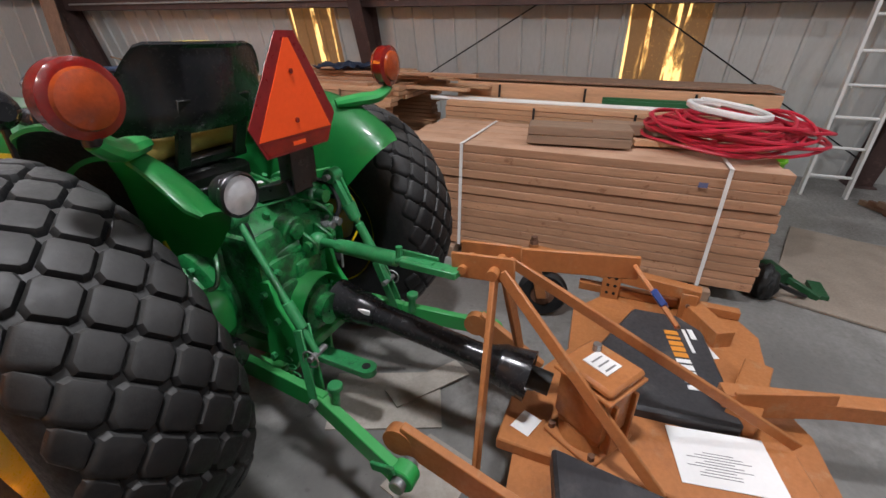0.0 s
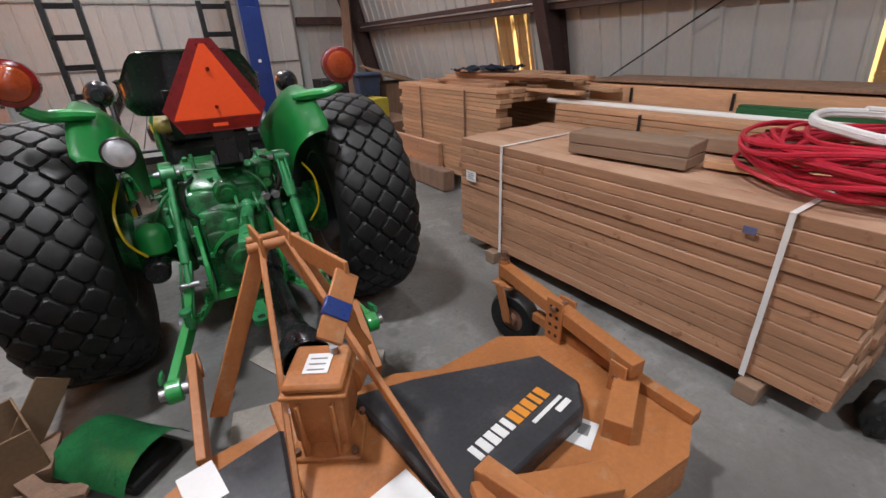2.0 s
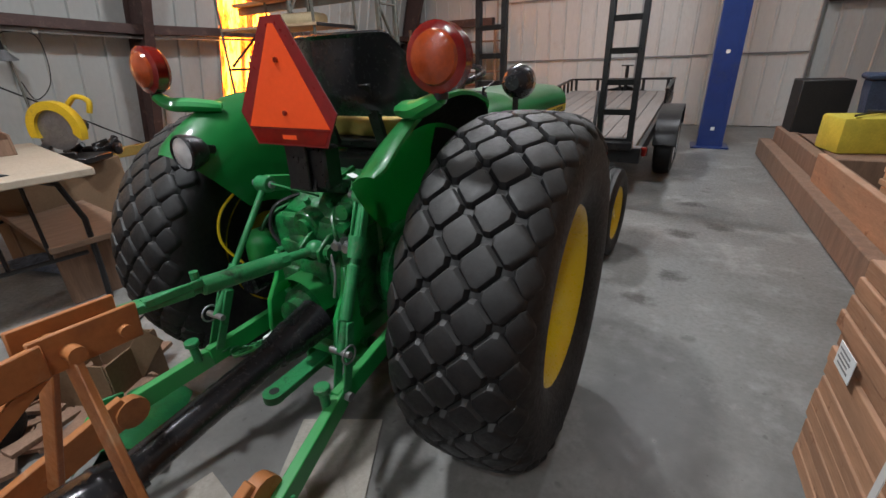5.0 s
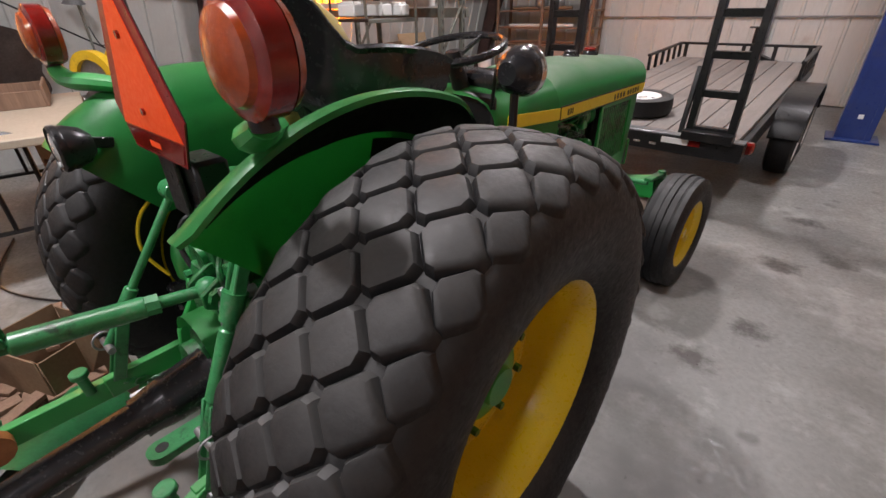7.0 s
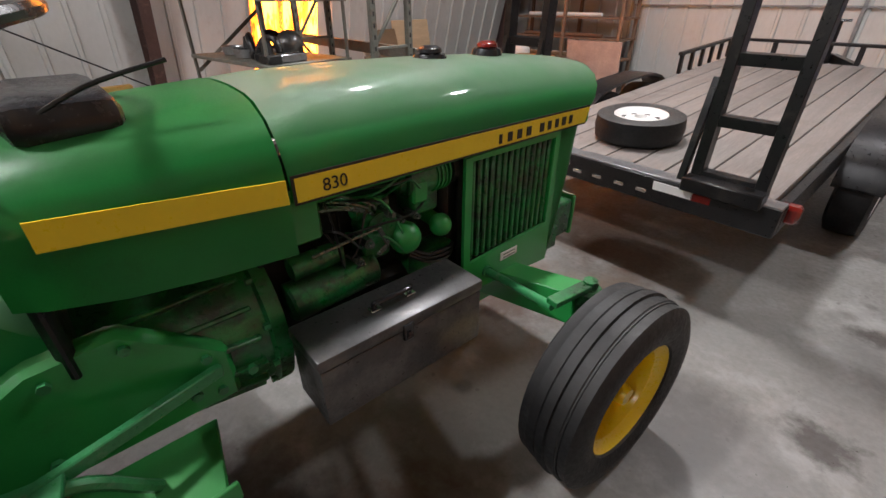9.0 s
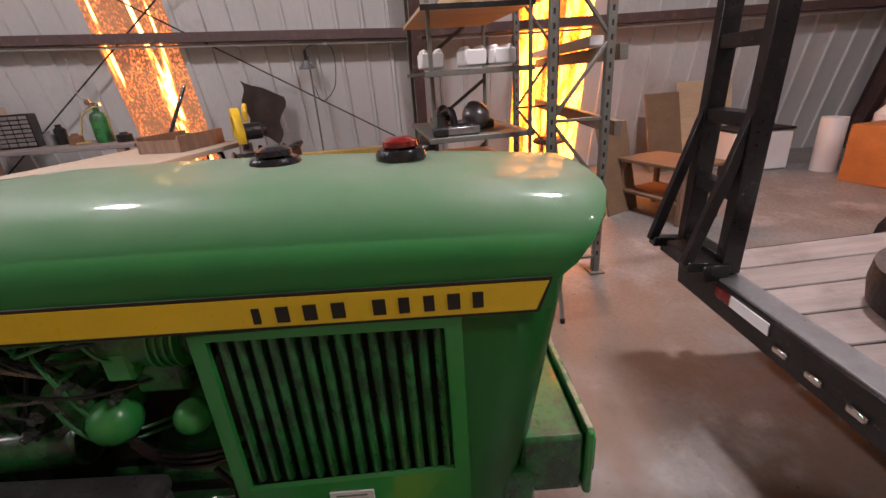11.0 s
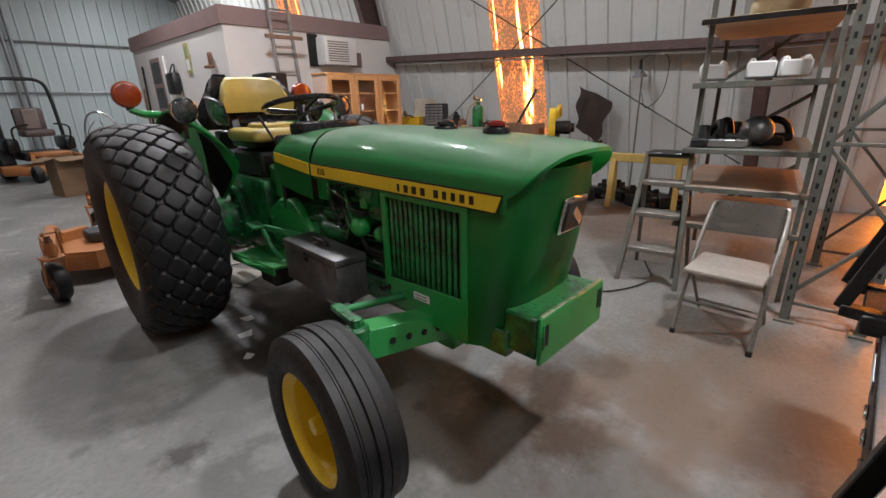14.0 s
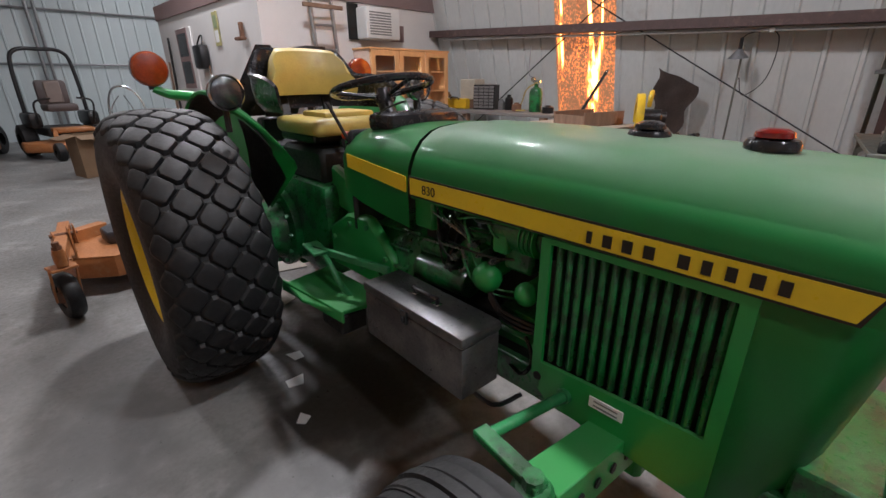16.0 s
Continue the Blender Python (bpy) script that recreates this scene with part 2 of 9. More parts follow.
# ---- materials ----
# floor stains; OIL under the tractor and GREY also paint in shade
OIL, BROWN, GREY, RUSTY = (0.045, 0.037, 0.031), (0.155, 0.115, 0.085), (0.125, 0.121, 0.113), (0.10, 0.066, 0.046)
M_CONCRETE = surface("concrete", (0.210, 0.206, 0.194), 0.44, var=0.16, scale=1.3, fine=38, bump=0.12, dirt=(0.135, 0.128, 0.116), dirt_amt=(0.48, 0.66),
                     dirt_scale=1.1, second=(0.285, 0.28, 0.267), second_amt=(0.52, 0.62), second_scale=2.1, rough_var=0.2,
                     stains=((0.1, 0.45, 0.6, 0.9, OIL), (0.35, 0.75, 0.35, 0.45, OIL), (0.75, 1.0, 0.35, 0.3, GREY), (-1.0, 2.9, 0.9, 0.9, BROWN), (-1.3, 4.2, 1.1, 1.2, BROWN), (0.9, 2.1, 0.4, 0.35, GREY),
                             (0.3, 2.75, 0.35, 0.3, BROWN), (1.5, 3.1, 0.3, 0.25, GREY), (1.25, 2.45, 0.16, 0.12, OIL), (1.55, 2.7, 0.14, 0.12, OIL), (1.35, 3.3, 0.15, 0.1, OIL), (1.2, -0.6, 0.4, 0.5, GREY),
                             (-0.2, -0.6, 0.6, 0.5, GREY), (0.4, -1.0, 0.2, 0.3, OIL), (1.1, 0.2, 0.3, 0.5, GREY), (1.0, 1.2, 0.12, 0.1, OIL), (1.2, 1.6, 0.1, 0.12, OIL),
                             (-0.45, 2.65, 0.45, 0.35, BROWN), (-0.3, 2.15, 0.3, 0.25, RUSTY), (0.1, 3.2, 0.5, 0.35, RUSTY), (-0.2, 3.6, 0.5, 0.5, BROWN), (-0.24, 1.94, 0.3, 0.14, RUSTY), (-0.1, 2.3, 0.35, 0.22, RUSTY), (-0.62, 2.35, 0.3, 0.3, BROWN), (0.24, 0.78, 0.3, 0.35, OIL), (0.13, 0.2, 0.3, 0.4, OIL), (0.4, 1.25, 0.2, 0.25, RUSTY), (0.05, 0.8, 0.35, 0.3, OIL), (1.0, -2.45, 0.5, 0.4, GREY), (1.15, -1.2, 0.2, 0.5, GREY)))

# small round drip spots scattered over the slab
nt_ = M_CONCRETE.node_tree
bsdf_ = nt_.nodes["Principled BSDF"]
base_ = bsdf_.inputs["Base Color"].links[0].from_socket
tc_ = nt_.nodes.new("ShaderNodeTexCoord")
warp_ = nt_.nodes.new("ShaderNodeVectorMath")
warp_.operation = "MULTIPLY_ADD"
wn_ = nt_.nodes.new("ShaderNodeTexNoise")
wn_.inputs["Scale"].default_value, wn_.inputs["Detail"].default_value = 7.0, 3.0
nt_.links.new(tc_.outputs["Object"], wn_.inputs["Vector"])
nt_.links.new(wn_.outputs["Color"], warp_.inputs[0])
warp_.inputs[1].default_value = (0.09, 0.09, 0.0)
nt_.links.new(tc_.outputs["Object"], warp_.inputs[2])
flat_ = nt_.nodes.new("ShaderNodeVectorMath")
flat_.operation = "MULTIPLY"
flat_.inputs[1].default_value = (1, 1, 0)
nt_.links.new(warp_.outputs[0], flat_.inputs[0])
for vs_, lo_, hi_, amt_ in ((3.3, 0.10, 0.17, 0.62), (9.0, 0.06, 0.12, 0.75)):
    vo_ = nt_.nodes.new("ShaderNodeTexVoronoi")
    vo_.inputs["Scale"].default_value = vs_
    nt_.links.new(flat_.outputs[0], vo_.inputs["Vector"])
    spot_ = ramp(nt_, vo_.outputs["Distance"], lo_, hi_, amt_, 0.0)
    mask_ = nt_.nodes.new("ShaderNodeMath")
    mask_.operation = "MULTIPLY"
    nt_.links.new(spot_, mask_.inputs[0])
    nt_.links.new(ramp(nt_, noise_tex(nt_, tc_.outputs["Object"], 0.9, 3, 0.6), 0.46, 0.58), mask_.inputs[1])
    base_ = mixc(nt_, mask_.outputs[0], base_, (0.085, 0.08, 0.072))
nt_.links.new(base_, bsdf_.inputs["Base Color"])
M_SIDING = surface("siding", (0.56, 0.57, 0.55), 0.5, 0.15, var=0.08, scale=1.2, fine=30, bump=0.05, dirt=(0.36, 0.31, 0.26), dirt_amt=(0.6, 0.8), dirt_scale=1.7, stretch=(1, 1, 0.3))
M_SIDING_BLUE = surface("siding_pale_blue", (0.52, 0.585, 0.59), 0.45, 0.15, var=0.06, scale=1.0, fine=30, bump=0.05, stretch=(1, 1, 0.3))
M_ROOF = surface("roof_sheet", (0.3, 0.3, 0.3), 0.55, 0.1)
M_STEEL_BROWN = surface("red_oxide_steel", (0.085, 0.05, 0.045), 0.55, 0.1, dirt=(0.2, 0.13, 0.1), dirt_scale=8)
M_GALV = surface("galvanised_steel", (0.33, 0.335, 0.34), 0.38, 0.75, var=0.2, scale=14, dirt=(0.2, 0.13, 0.09), dirt_amt=(0.6, 0.72), dirt_scale=9)
M_RACK = surface("dusty_rack_steel", (0.165, 0.17, 0.145), 0.55, 0.3, var=0.25, scale=9, dirt=(0.2, 0.12, 0.08), dirt_amt=(0.52, 0.7), dirt_scale=7)
M_CONDUIT = surface("conduit", (0.55, 0.55, 0.53), 0.35, 0.6)
# these panels emit light themselves in place of sun shining through
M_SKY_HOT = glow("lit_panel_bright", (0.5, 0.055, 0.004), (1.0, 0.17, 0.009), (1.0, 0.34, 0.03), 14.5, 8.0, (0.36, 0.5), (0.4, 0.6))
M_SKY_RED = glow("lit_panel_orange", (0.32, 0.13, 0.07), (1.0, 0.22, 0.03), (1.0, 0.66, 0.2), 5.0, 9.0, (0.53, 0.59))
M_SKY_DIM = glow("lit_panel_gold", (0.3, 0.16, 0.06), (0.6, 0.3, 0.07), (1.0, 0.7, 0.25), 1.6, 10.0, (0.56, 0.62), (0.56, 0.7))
M_LUMBER = surface("fir_lumber", (0.43, 0.228, 0.128), 0.65, var=0.22, scale=3.4, fine=30, bump=0.15, stretch=(6, 0.5, 6), per_object=0.17, dust_light=(0.56, 0.365, 0.25), dust_light_amt=0.8, dirt=(0.22, 0.095, 0.045), dirt_amt=(0.6, 0.66), dirt_scale=9)
M_LUMBER_PALE = surface("pale_lumber", (0.49, 0.28, 0.155), 0.68, var=0.18, scale=3.0, fine=26, bump=0.12, stretch=(6, 0.5, 6), per_object=0.2, dirt=(0.3, 0.14, 0.07), dirt_amt=(0.64, 0.72), dirt_scale=9)
M_LUMBER_GREY = surface("weathered_lumber", (0.27, 0.175, 0.115), 0.75, var=0.2, scale=3, fine=24, stretch=(6, 0.5, 6), per_object=0.15)
M_PLANK = surface("grey_deck_plank", (0.215, 0.192, 0.176), 0.8, var=0.18, scale=2.5, fine=30, stretch=(6, 0.4, 6), per_object=0.12, dirt=(0.13, 0.11, 0.095), dirt_scale=3)
M_PLY = surface("plywood", (0.55, 0.40, 0.25), 0.7, var=0.14, scale=2.5, fine=22, stretch=(4, 0.5, 4))
M_DUSTY_PLY = surface("dusty_shelf_ply", (0.33, 0.245, 0.185), 0.7, var=0.16, scale=2.5, fine=24, stretch=(4, 0.5, 4), dirt=(0.2, 0.14, 0.1), dirt_amt=(0.55, 0.75), dirt_scale=5)
M_BEAM = surface("old_timber", (0.24, 0.145, 0.095), 0.8, var=0.25, scale=3, fine=22, stretch=(5, 5, 0.5))
M_GREEN = surface("green_paint", (0.016, 0.29, 0.058), 0.4, var=0.08, scale=3, fine=220, bump=0.012, coat=0.45, rough_var=0.05, dirt=(0.02, 0.12, 0.035), dirt_amt=(0.58, 0.85), dirt_scale=3, dust_light=(0.15, 0.25, 0.13), dust_light_amt=0.35)
# real hood dust, raised on upward faces to paint in top light
M_GREEN_DUSTY = surface("dusty_green_paint", (0.026, 0.345, 0.082), 0.5, var=0.05, scale=2.5, fine=240, bump=0.006, coat=0.35, rough_var=0.04, dirt=(0.04, 0.24, 0.085), dirt_amt=(0.5, 0.85), dirt_scale=2.5, dust_light=(0.40, 0.48, 0.38), dust_light_amt=0.9, dust_light_on=(0.42, 1.0), dust_light_min=0.55)
# darker green of the castings; on the front bracket it paints in shade
M_GREEN_CAST_SHADE = surface("green_casting_shade", (0.014, 0.225, 0.055), 0.33, var=0.3, scale=9, fine=55, bump=0.5, coat=0.45, dirt=(0.008, 0.018, 0.009), dirt_amt=(0.43, 0.57), dirt_scale=9, dust_light=(0.11, 0.18, 0.1), dust_light_amt=0.25)
M_GREEN_WORN = surface("worn_green_steel", (0.03, 0.225, 0.075), 0.36, var=0.28, scale=10, fine=70, bump=0.3, coat=0.25, dirt=(0.15, 0.22, 0.14), dirt_amt=(0.58, 0.74), dirt_scale=16, second=(0.01, 0.03, 0.014), second_amt=(0.6, 0.72), second_scale=12)
M_LINE_WORN = surface("bare_worn_edge", (0.30, 0.33, 0.22), 0.45, 0.4, var=0.3, scale=30, fine=120, bump=0.2, dirt=(0.06, 0.2, 0.06), dirt_amt=(0.5, 0.6), dirt_scale=25)
M_YELLOW = surface("yellow_paint", (0.74, 0.535, 0.012), 0.32, var=0.08, scale=4, fine=90, bump=0.03, coat=0.4, dirt=(0.42, 0.27, 0.03), dirt_amt=(0.62, 0.8), dirt_scale=6)
M_STRIPE = surface("yellow_stripe", (0.80, 0.60, 0.025), 0.35, var=0.05, scale=8, bump=0.02)
M_INK = surface("black_lettering", (0.012, 0.012, 0.01), 0.4, var=0.1, bump=0)
# pale upward faces paint the light on the tyre tops
M_RUBBER = surface("tyre_rubber", (0.0098, 0.0102, 0.011), 0.55, var=0.35, scale=6, fine=60, bump=0.3, dirt=(0.024, 0.023, 0.022), dirt_amt=(0.52, 0.78), dirt_scale=11, dust_light=(0.092, 0.09, 0.086), dust_light_amt=0.75, dust_light_on=(0.2, 1.0), dust_light_min=0.35, gloss=0.32)
M_KNOB = surface("orange_red_plastic", (0.6, 0.07, 0.02), 0.35, var=0.1, bump=0.02)
M_BLACK = surface("black_paint", (0.009, 0.009, 0.010), 0.35, var=0.3, scale=8, bump=0.08, dirt=(0.05, 0.045, 0.04), dirt_scale=9)
M_BLACK_SATIN = surface("black_plastic", (0.018, 0.018, 0.02), 0.22, var=0.2, scale=8, bump=0.05)
# near-black for dark metal, and for shade painted into recesses, gaps and holes
M_VOID = surface("dark_metal_and_shade", (0.007, 0.0075, 0.007), 0.6, var=0.4, scale=10, bump=0.2)
M_SEAT = surface("yellow_vinyl", (0.47, 0.36, 0.095), 0.42, var=0.12, scale=6, fine=120, bump=0.15, dirt=(0.3, 0.2, 0.06), dirt_scale=5)
M_ORANGE = surface("orange_paint", (0.41, 0.155, 0.048), 0.5, var=0.18, scale=5, fine=60, bump=0.12, dirt=(0.24, 0.09, 0.035), dirt_amt=(0.52, 0.72), dirt_scale=5, second=(0.4, 0.22, 0.11), second_amt=(0.58, 0.72), second_scale=9)
M_DECAL = surface("orange_decal", (0.62, 0.24, 0.03), 0.4, var=0.08, bump=0.02)
M_COVER = surface("black_belt_cover", (0.035, 0.036, 0.04), 0.45, var=0.3, scale=6, bump=0.1, dirt=(0.09, 0.085, 0.08), dirt_scale=6)
M_SMV = surface("fluorescent_orange", (0.95, 0.09, 0.012), 0.45, var=0.05, bump=0.02)
M_SMV_EDGE = surface("red_reflective_border", (0.24, 0.014, 0.016), 0.35, var=0.3, scale=30, bump=0.05)
M_AMBER = surface("amber_lens", (0.36, 0.055, 0.01), 0.16, var=0.3, scale=18, fine=90, bump=0.3, coat=0.7)
M_RED = surface("red_lens", (0.2, 0.009, 0.006), 0.16, var=0.3, scale=18, bump=0.2, coat=0.7)
M_CHROME = surface("chrome", (0.7, 0.7, 0.7), 0.16, 1.0, var=0.08, bump=0.03)
M_LENS = surface("clear_lamp_lens", (0.15, 0.155, 0.16), 0.08, 0.85, var=0.35, scale=25, fine=60, bump=0.4, coat=0.8)
M_LENS_BRIGHT = surface("fluted_lamp_lens", (0.72, 0.73, 0.75), 0.15, 0.3, var=0.3, scale=40, fine=80, bump=0.5, coat=0.8)
M_TOOLBOX = surface("grey_steel_box", (0.075, 0.074, 0.075), 0.36, 0.3, var=0.3, scale=6, dirt=(0.17, 0.16, 0.15), dirt_amt=(0.5, 0.75), dirt_scale=6, fine=80)
M_WHITE = surface("white_paint", (0.72, 0.72, 0.70), 0.55, var=0.06, scale=4, bump=0.05)
M_OFFICE = surface("office_wall_white", (0.70, 0.675, 0.65), 0.65, var=0.05, scale=2, bump=0.06, dirt=(0.5, 0.45, 0.4), dirt_amt=(0.66, 0.85), dirt_scale=1.6)
M_BAND = surface("mauve_fascia", (0.27, 0.185, 0.175), 0.6, var=0.1, scale=3)
M_PINE = surface("varnished_pine", (0.62, 0.33, 0.14), 0.4, var=0.14, scale=3, fine=24, stretch=(5, 5, 0.5))
M_HOSE = surface("red_rubber_hose", (0.52, 0.02, 0.045), 0.42, var=0.2, scale=9, bump=0.06, dirt=(0.33, 0.09, 0.09), dirt_scale=9)
M_STRAP = surface("white_strap", (0.74, 0.72, 0.69), 0.5, var=0.06, bump=0.05)
M_PAPER = surface("white_paper", (0.76, 0.76, 0.75), 0.6, var=0.04, bump=0.03)
M_PRINT = surface("grey_print", (0.22, 0.22, 0.22), 0.6, var=0.1, bump=0)
M_BLUE = surface("blue_lift_paint", (0.012, 0.035, 0.17), 0.35, var=0.18, scale=4, coat=0.3, dirt=(0.04, 0.05, 0.11), dirt_scale=5)
M_TARP = surface("dark_blue_cloth", (0.035, 0.055, 0.105), 0.85, var=0.3, scale=7, bump=0.3)
M_CARD = surface("cardboard", (0.2, 0.125, 0.07), 0.8, var=0.14, scale=4, bump=0.1)
M_RUST = surface("rusty_steel", (0.20, 0.10, 0.06), 0.75, 0.2, var=0.3, scale=9, bump=0.3)
M_CHAIR = surface("grey_brown_enamel", (0.23, 0.21, 0.185), 0.34, 0.35, var=0.14, scale=5, dirt=(0.4, 0.37, 0.33), dirt_amt=(0.55, 0.8), dirt_scale=4)
M_LAMPGLASS = surface("lamp_diffuser", (0.8, 0.8, 0.78), 0.5, var=0.03, bump=0)
M_LAMPGLASS.node_tree.nodes["Principled BSDF"].inputs["Emission Color"].default_value = (1.0, 0.98, 0.955, 1)
M_LAMPGLASS.node_tree.nodes["Principled BSDF"].inputs["Emission Strength"].default_value = 6.0

# ---- the building ----
LEAN = 0.25
Y_FRONT, Y_REAR, EAVES, RIDGE = 8.8, -13.0, 4.3, 5.9


def wall_x(side, z):
    """Inner face of the long walls, which lean inwards with height. side -1: by the shelves, +1: by the lumber."""
    return (4.85 if side > 0 else -5.0) - side * LEAN * (z - 1.4)


def rib(u):
    f = (u / 0.3) % 1.0
    return 0.028 if 0.06 < f < 0.2 else 0.0


def ribbed(bm, place, u0, u1, z0, z1, thick=0.05):
    """Ribbed sheet from u0 to u1 and z0 to z1; place(u, z, d) puts a point d inwards of the sheet."""
    us = {u0, u1}
    k = math.floor(u0 / 0.3) - 1
    while k * 0.3 < u1 + 0.3:
        for f in (0.04, 0.075, 0.185, 0.22):
            us.add(k * 0.3 + f * 0.3 + 0.0)
        k += 1
    us = sorted(u for u in us if u0 - 1e-6 <= u <= u1 + 1e-6)
    rows = []
    for u in us:
        top = z1(u) if callable(z1) else z1
        d = rib(u)
        rows.append([bm.verts.new(place(u, z, dd)) for z, dd in ((z0, d), (top, d), (top, -thick), (z0, -thick))])
    for a, b in zip(rows, rows[1:]):
        for i in range(4):
            j = (i + 1) % 4
            bm.faces.new((a[i], a[j], b[j], b[i]))
    bm.faces.new(rows[0][::-1])
    bm.faces.new(rows[-1])
    return bm


def roof_z(x):
    return EAVES + (RIDGE - EAVES) * (1 - abs(x) / 4.4)


floor_bm = box(BM(), (-0.1, (Y_FRONT + Y_REAR) / 2, -0.1), (10.9, Y_FRONT - Y_REAR + 0.2, 0.2), 0)
solo("floor", floor_bm, M_CONCRETE, "stained grey concrete workshop floor", "floor", "structure", flat=True)
ground_bm = box(BM(), (0, 0, -0.35), (3000, 3000, 0.2), 0)
solo("ground", ground_bm, surface("gravel_yard", (0.2, 0.18, 0.15), 0.9), "bare gravel yard outside the shed", "ground", "structure", flat=True)

SKYLIGHTS = {-1: [(-7.3, -6.4), (-1.5, -0.62), (3.35, 4.3)], 1: [(-2.05, -1.22), (2.75, 3.6)]}
for side, nm in ((-1, "wall_west"), (1, "wall_east")):
    def place_side(u, z, d, s=side):
        return (wall_x(s, z) - s * d, u, z)
    bm = BM()
    edges = [Y_REAR] + [v for s in SKYLIGHTS[side] for v in s] + [Y_FRONT]
    for a, b in zip(edges[::2], edges[1::2]):
        ribbed(bm, place_side, a, b, 0.0, EAVES)
    for a, b in SKYLIGHTS[side]:
        ribbed(bm, place_side, a, b, 0.0, 0.12)
    solo(nm, bm, M_SIDING, "leaning ribbed off-white sheet-metal wall", "wall", "structure")
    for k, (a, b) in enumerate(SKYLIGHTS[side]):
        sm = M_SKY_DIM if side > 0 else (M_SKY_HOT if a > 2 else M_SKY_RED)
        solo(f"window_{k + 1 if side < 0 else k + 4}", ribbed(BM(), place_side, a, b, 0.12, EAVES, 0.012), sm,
             "aged translucent wall panel with low sun put in as amber glow" if side < 0 else "dusty translucent wall panel with light put in as golden streaks", "skylight panel", "structure")

for y, nm, mt, sgn in ((Y_FRONT, "wall_north", M_SIDING, 1), (Y_REAR, "wall_south", M_SIDING_BLUE, -1)):
    def place_end(u, z, d, yy=y, s=sgn):
        return (u, yy - s * d, z)
    solo(nm, ribbed(BM(), place_end, -5.45, 5.3, 0.0, lambda u: roof_z(u) + 0.05 if abs(u) < 4.4 else EAVES), mt,
         "upright ribbed sheet-metal end wall", "wall", "structure")

# unseen roof added to close the shed; its grey cuts bounce light
roof_bm = BM()
for s in (-1, 1):
    ang = math.atan2(RIDGE - EAVES, 4.4)
    length = math.hypot(RIDGE - EAVES, 4.4) + 0.3
    box(roof_bm, (0, 0, 0), (length, Y_FRONT - Y_REAR + 0.4, 0.06), 0,
        Matrix.Translation((s * 2.28, (Y_FRONT + Y_REAR) / 2, (RIDGE + EAVES) / 2)) @ Matrix.Rotation(s * ang, 4, "Y"))
solo("ceiling", roof_bm, M_ROOF, "unseen sheet-metal shed roof, kept grey to cut bounce light", "ceiling", "structure", flat=True)

# girts, columns, bracing rods, conduit
for side, nm in ((-1, "girt_west"), (1, "girt_east")):
    zc = 1.96 if side < 0 else 1.93
    x = wall_x(side, zc) - side * 0.125
    bm = BM()
    y0 = -3.9 if side < 0 else Y_REAR + 0.1
    # the girt by the shelves slopes down to fit the camera's view
    hh = 0.085 if side > 0 else 0.044
    runs = [(y0, zc, Y_FRONT, zc)] if side > 0 else [(y0, 2.09, 2.1, 1.845), (2.1, 1.845, Y_FRONT, 1.845)]
    for ya, za, yb, zb in runs:
        bar(bm, (x, ya, za - hh), (x, yb, zb - hh), 0.19, 0.012, bevel=0)
        bar(bm, (x, ya, za + hh), (x, yb, zb + hh), 0.19, 0.012, bevel=0)
        bar(bm, (x - side * 0.09, ya, za), (x - side * 0.09, yb, zb), 0.012, 2 * hh - 0.013, bevel=0)
    solo(nm, bm, M_STEEL_BROWN, "red-brown steel wall girt", "girt", "structure")
    c = BM()
    xc = x - side * (0.03 if side < 0 else 0.12)
    zz = zc
    pts = [(xc, y0 + 0.3, zz), (xc, Y_FRONT - 0.6, zz)] if side > 0 else [(xc, -3.6, 1.99), (xc, 2.1, 1.76), (xc, Y_FRONT - 0.6, 1.76)]
    tube(c, pts, 0.014)
    for k in range(8 if side > 0 else 3):
        yk = y0 + 1.2 + k * 1.9
        box(c, (xc, yk, zz if side > 0 else 1.99 - 0.0403 * (yk + 3.6)), (0.03, 0.05, 0.05), 0.004)
    solo("conduit", c, M_CONDUIT, "thin grey electrical conduit along the girt", "conduit", "structure")


def column(name, side, y):
    bm = BM()
    for k in range(2):
        pass
    z1 = EAVES
    xa, xb = wall_x(side, 0) - side * 0.03, wall_x(side, z1) - side * 0.03
    din0, din1 = (0.2, 0.62) if side > 0 else (0.18, 0.5)
    wf = 0.2 if side > 0 else 0.12
    web = [(xa, 0.0), (xb, z1), (xb - side * din1, z1), (xa - side * din0, 0.0)]
    m = Matrix.Translation((0, y + 0.006, 0)) @ Matrix.Rotation(radians(90), 4, "X")
    prism(bm, web, 0.012, m)
    bar(bm, (xa, y, 0), (xb, y, z1), wf, 0.014, (1, 0, 0))
    bar(bm, (xa - side * din0, y, 0), (xb - side * din1, y, z1), wf, 0.014, (1, 0, 0))
    box(bm, (xa - side * 0.1, y, 0.01), (0.34, 0.26, 0.02), 0)
    return solo(name, bm, M_STEEL_BROWN, "tapered red-brown steel frame column", "column", "structure")


for y in (-4.0, 2.15, 8.4):
    column("column_west", -1, y)
for y in (-4.0, 2.15, 8.4):
    column("column_east", 1, y)


def rod(side, ya, za, yb, zb):
    bm = cyl(BM(), (wall_x(side, za) - side * 0.16, ya, za), (wall_x(side, zb) - side * 0.16, yb, zb), 0.009, seg=6)
    return solo("brace_rod", bm, M_BLACK, "thin dark steel cross-bracing rod", "bracing", "structure")


rod(-1, -3.9, 0.1, 2.05, 4.1)
rod(-1, -3.9, 4.1, 2.05, 0.5)
rod(1, -3.9, 0.3, 2.05, 3.9)
rod(1, -3.9, 3.9, 2.05, 0.6)

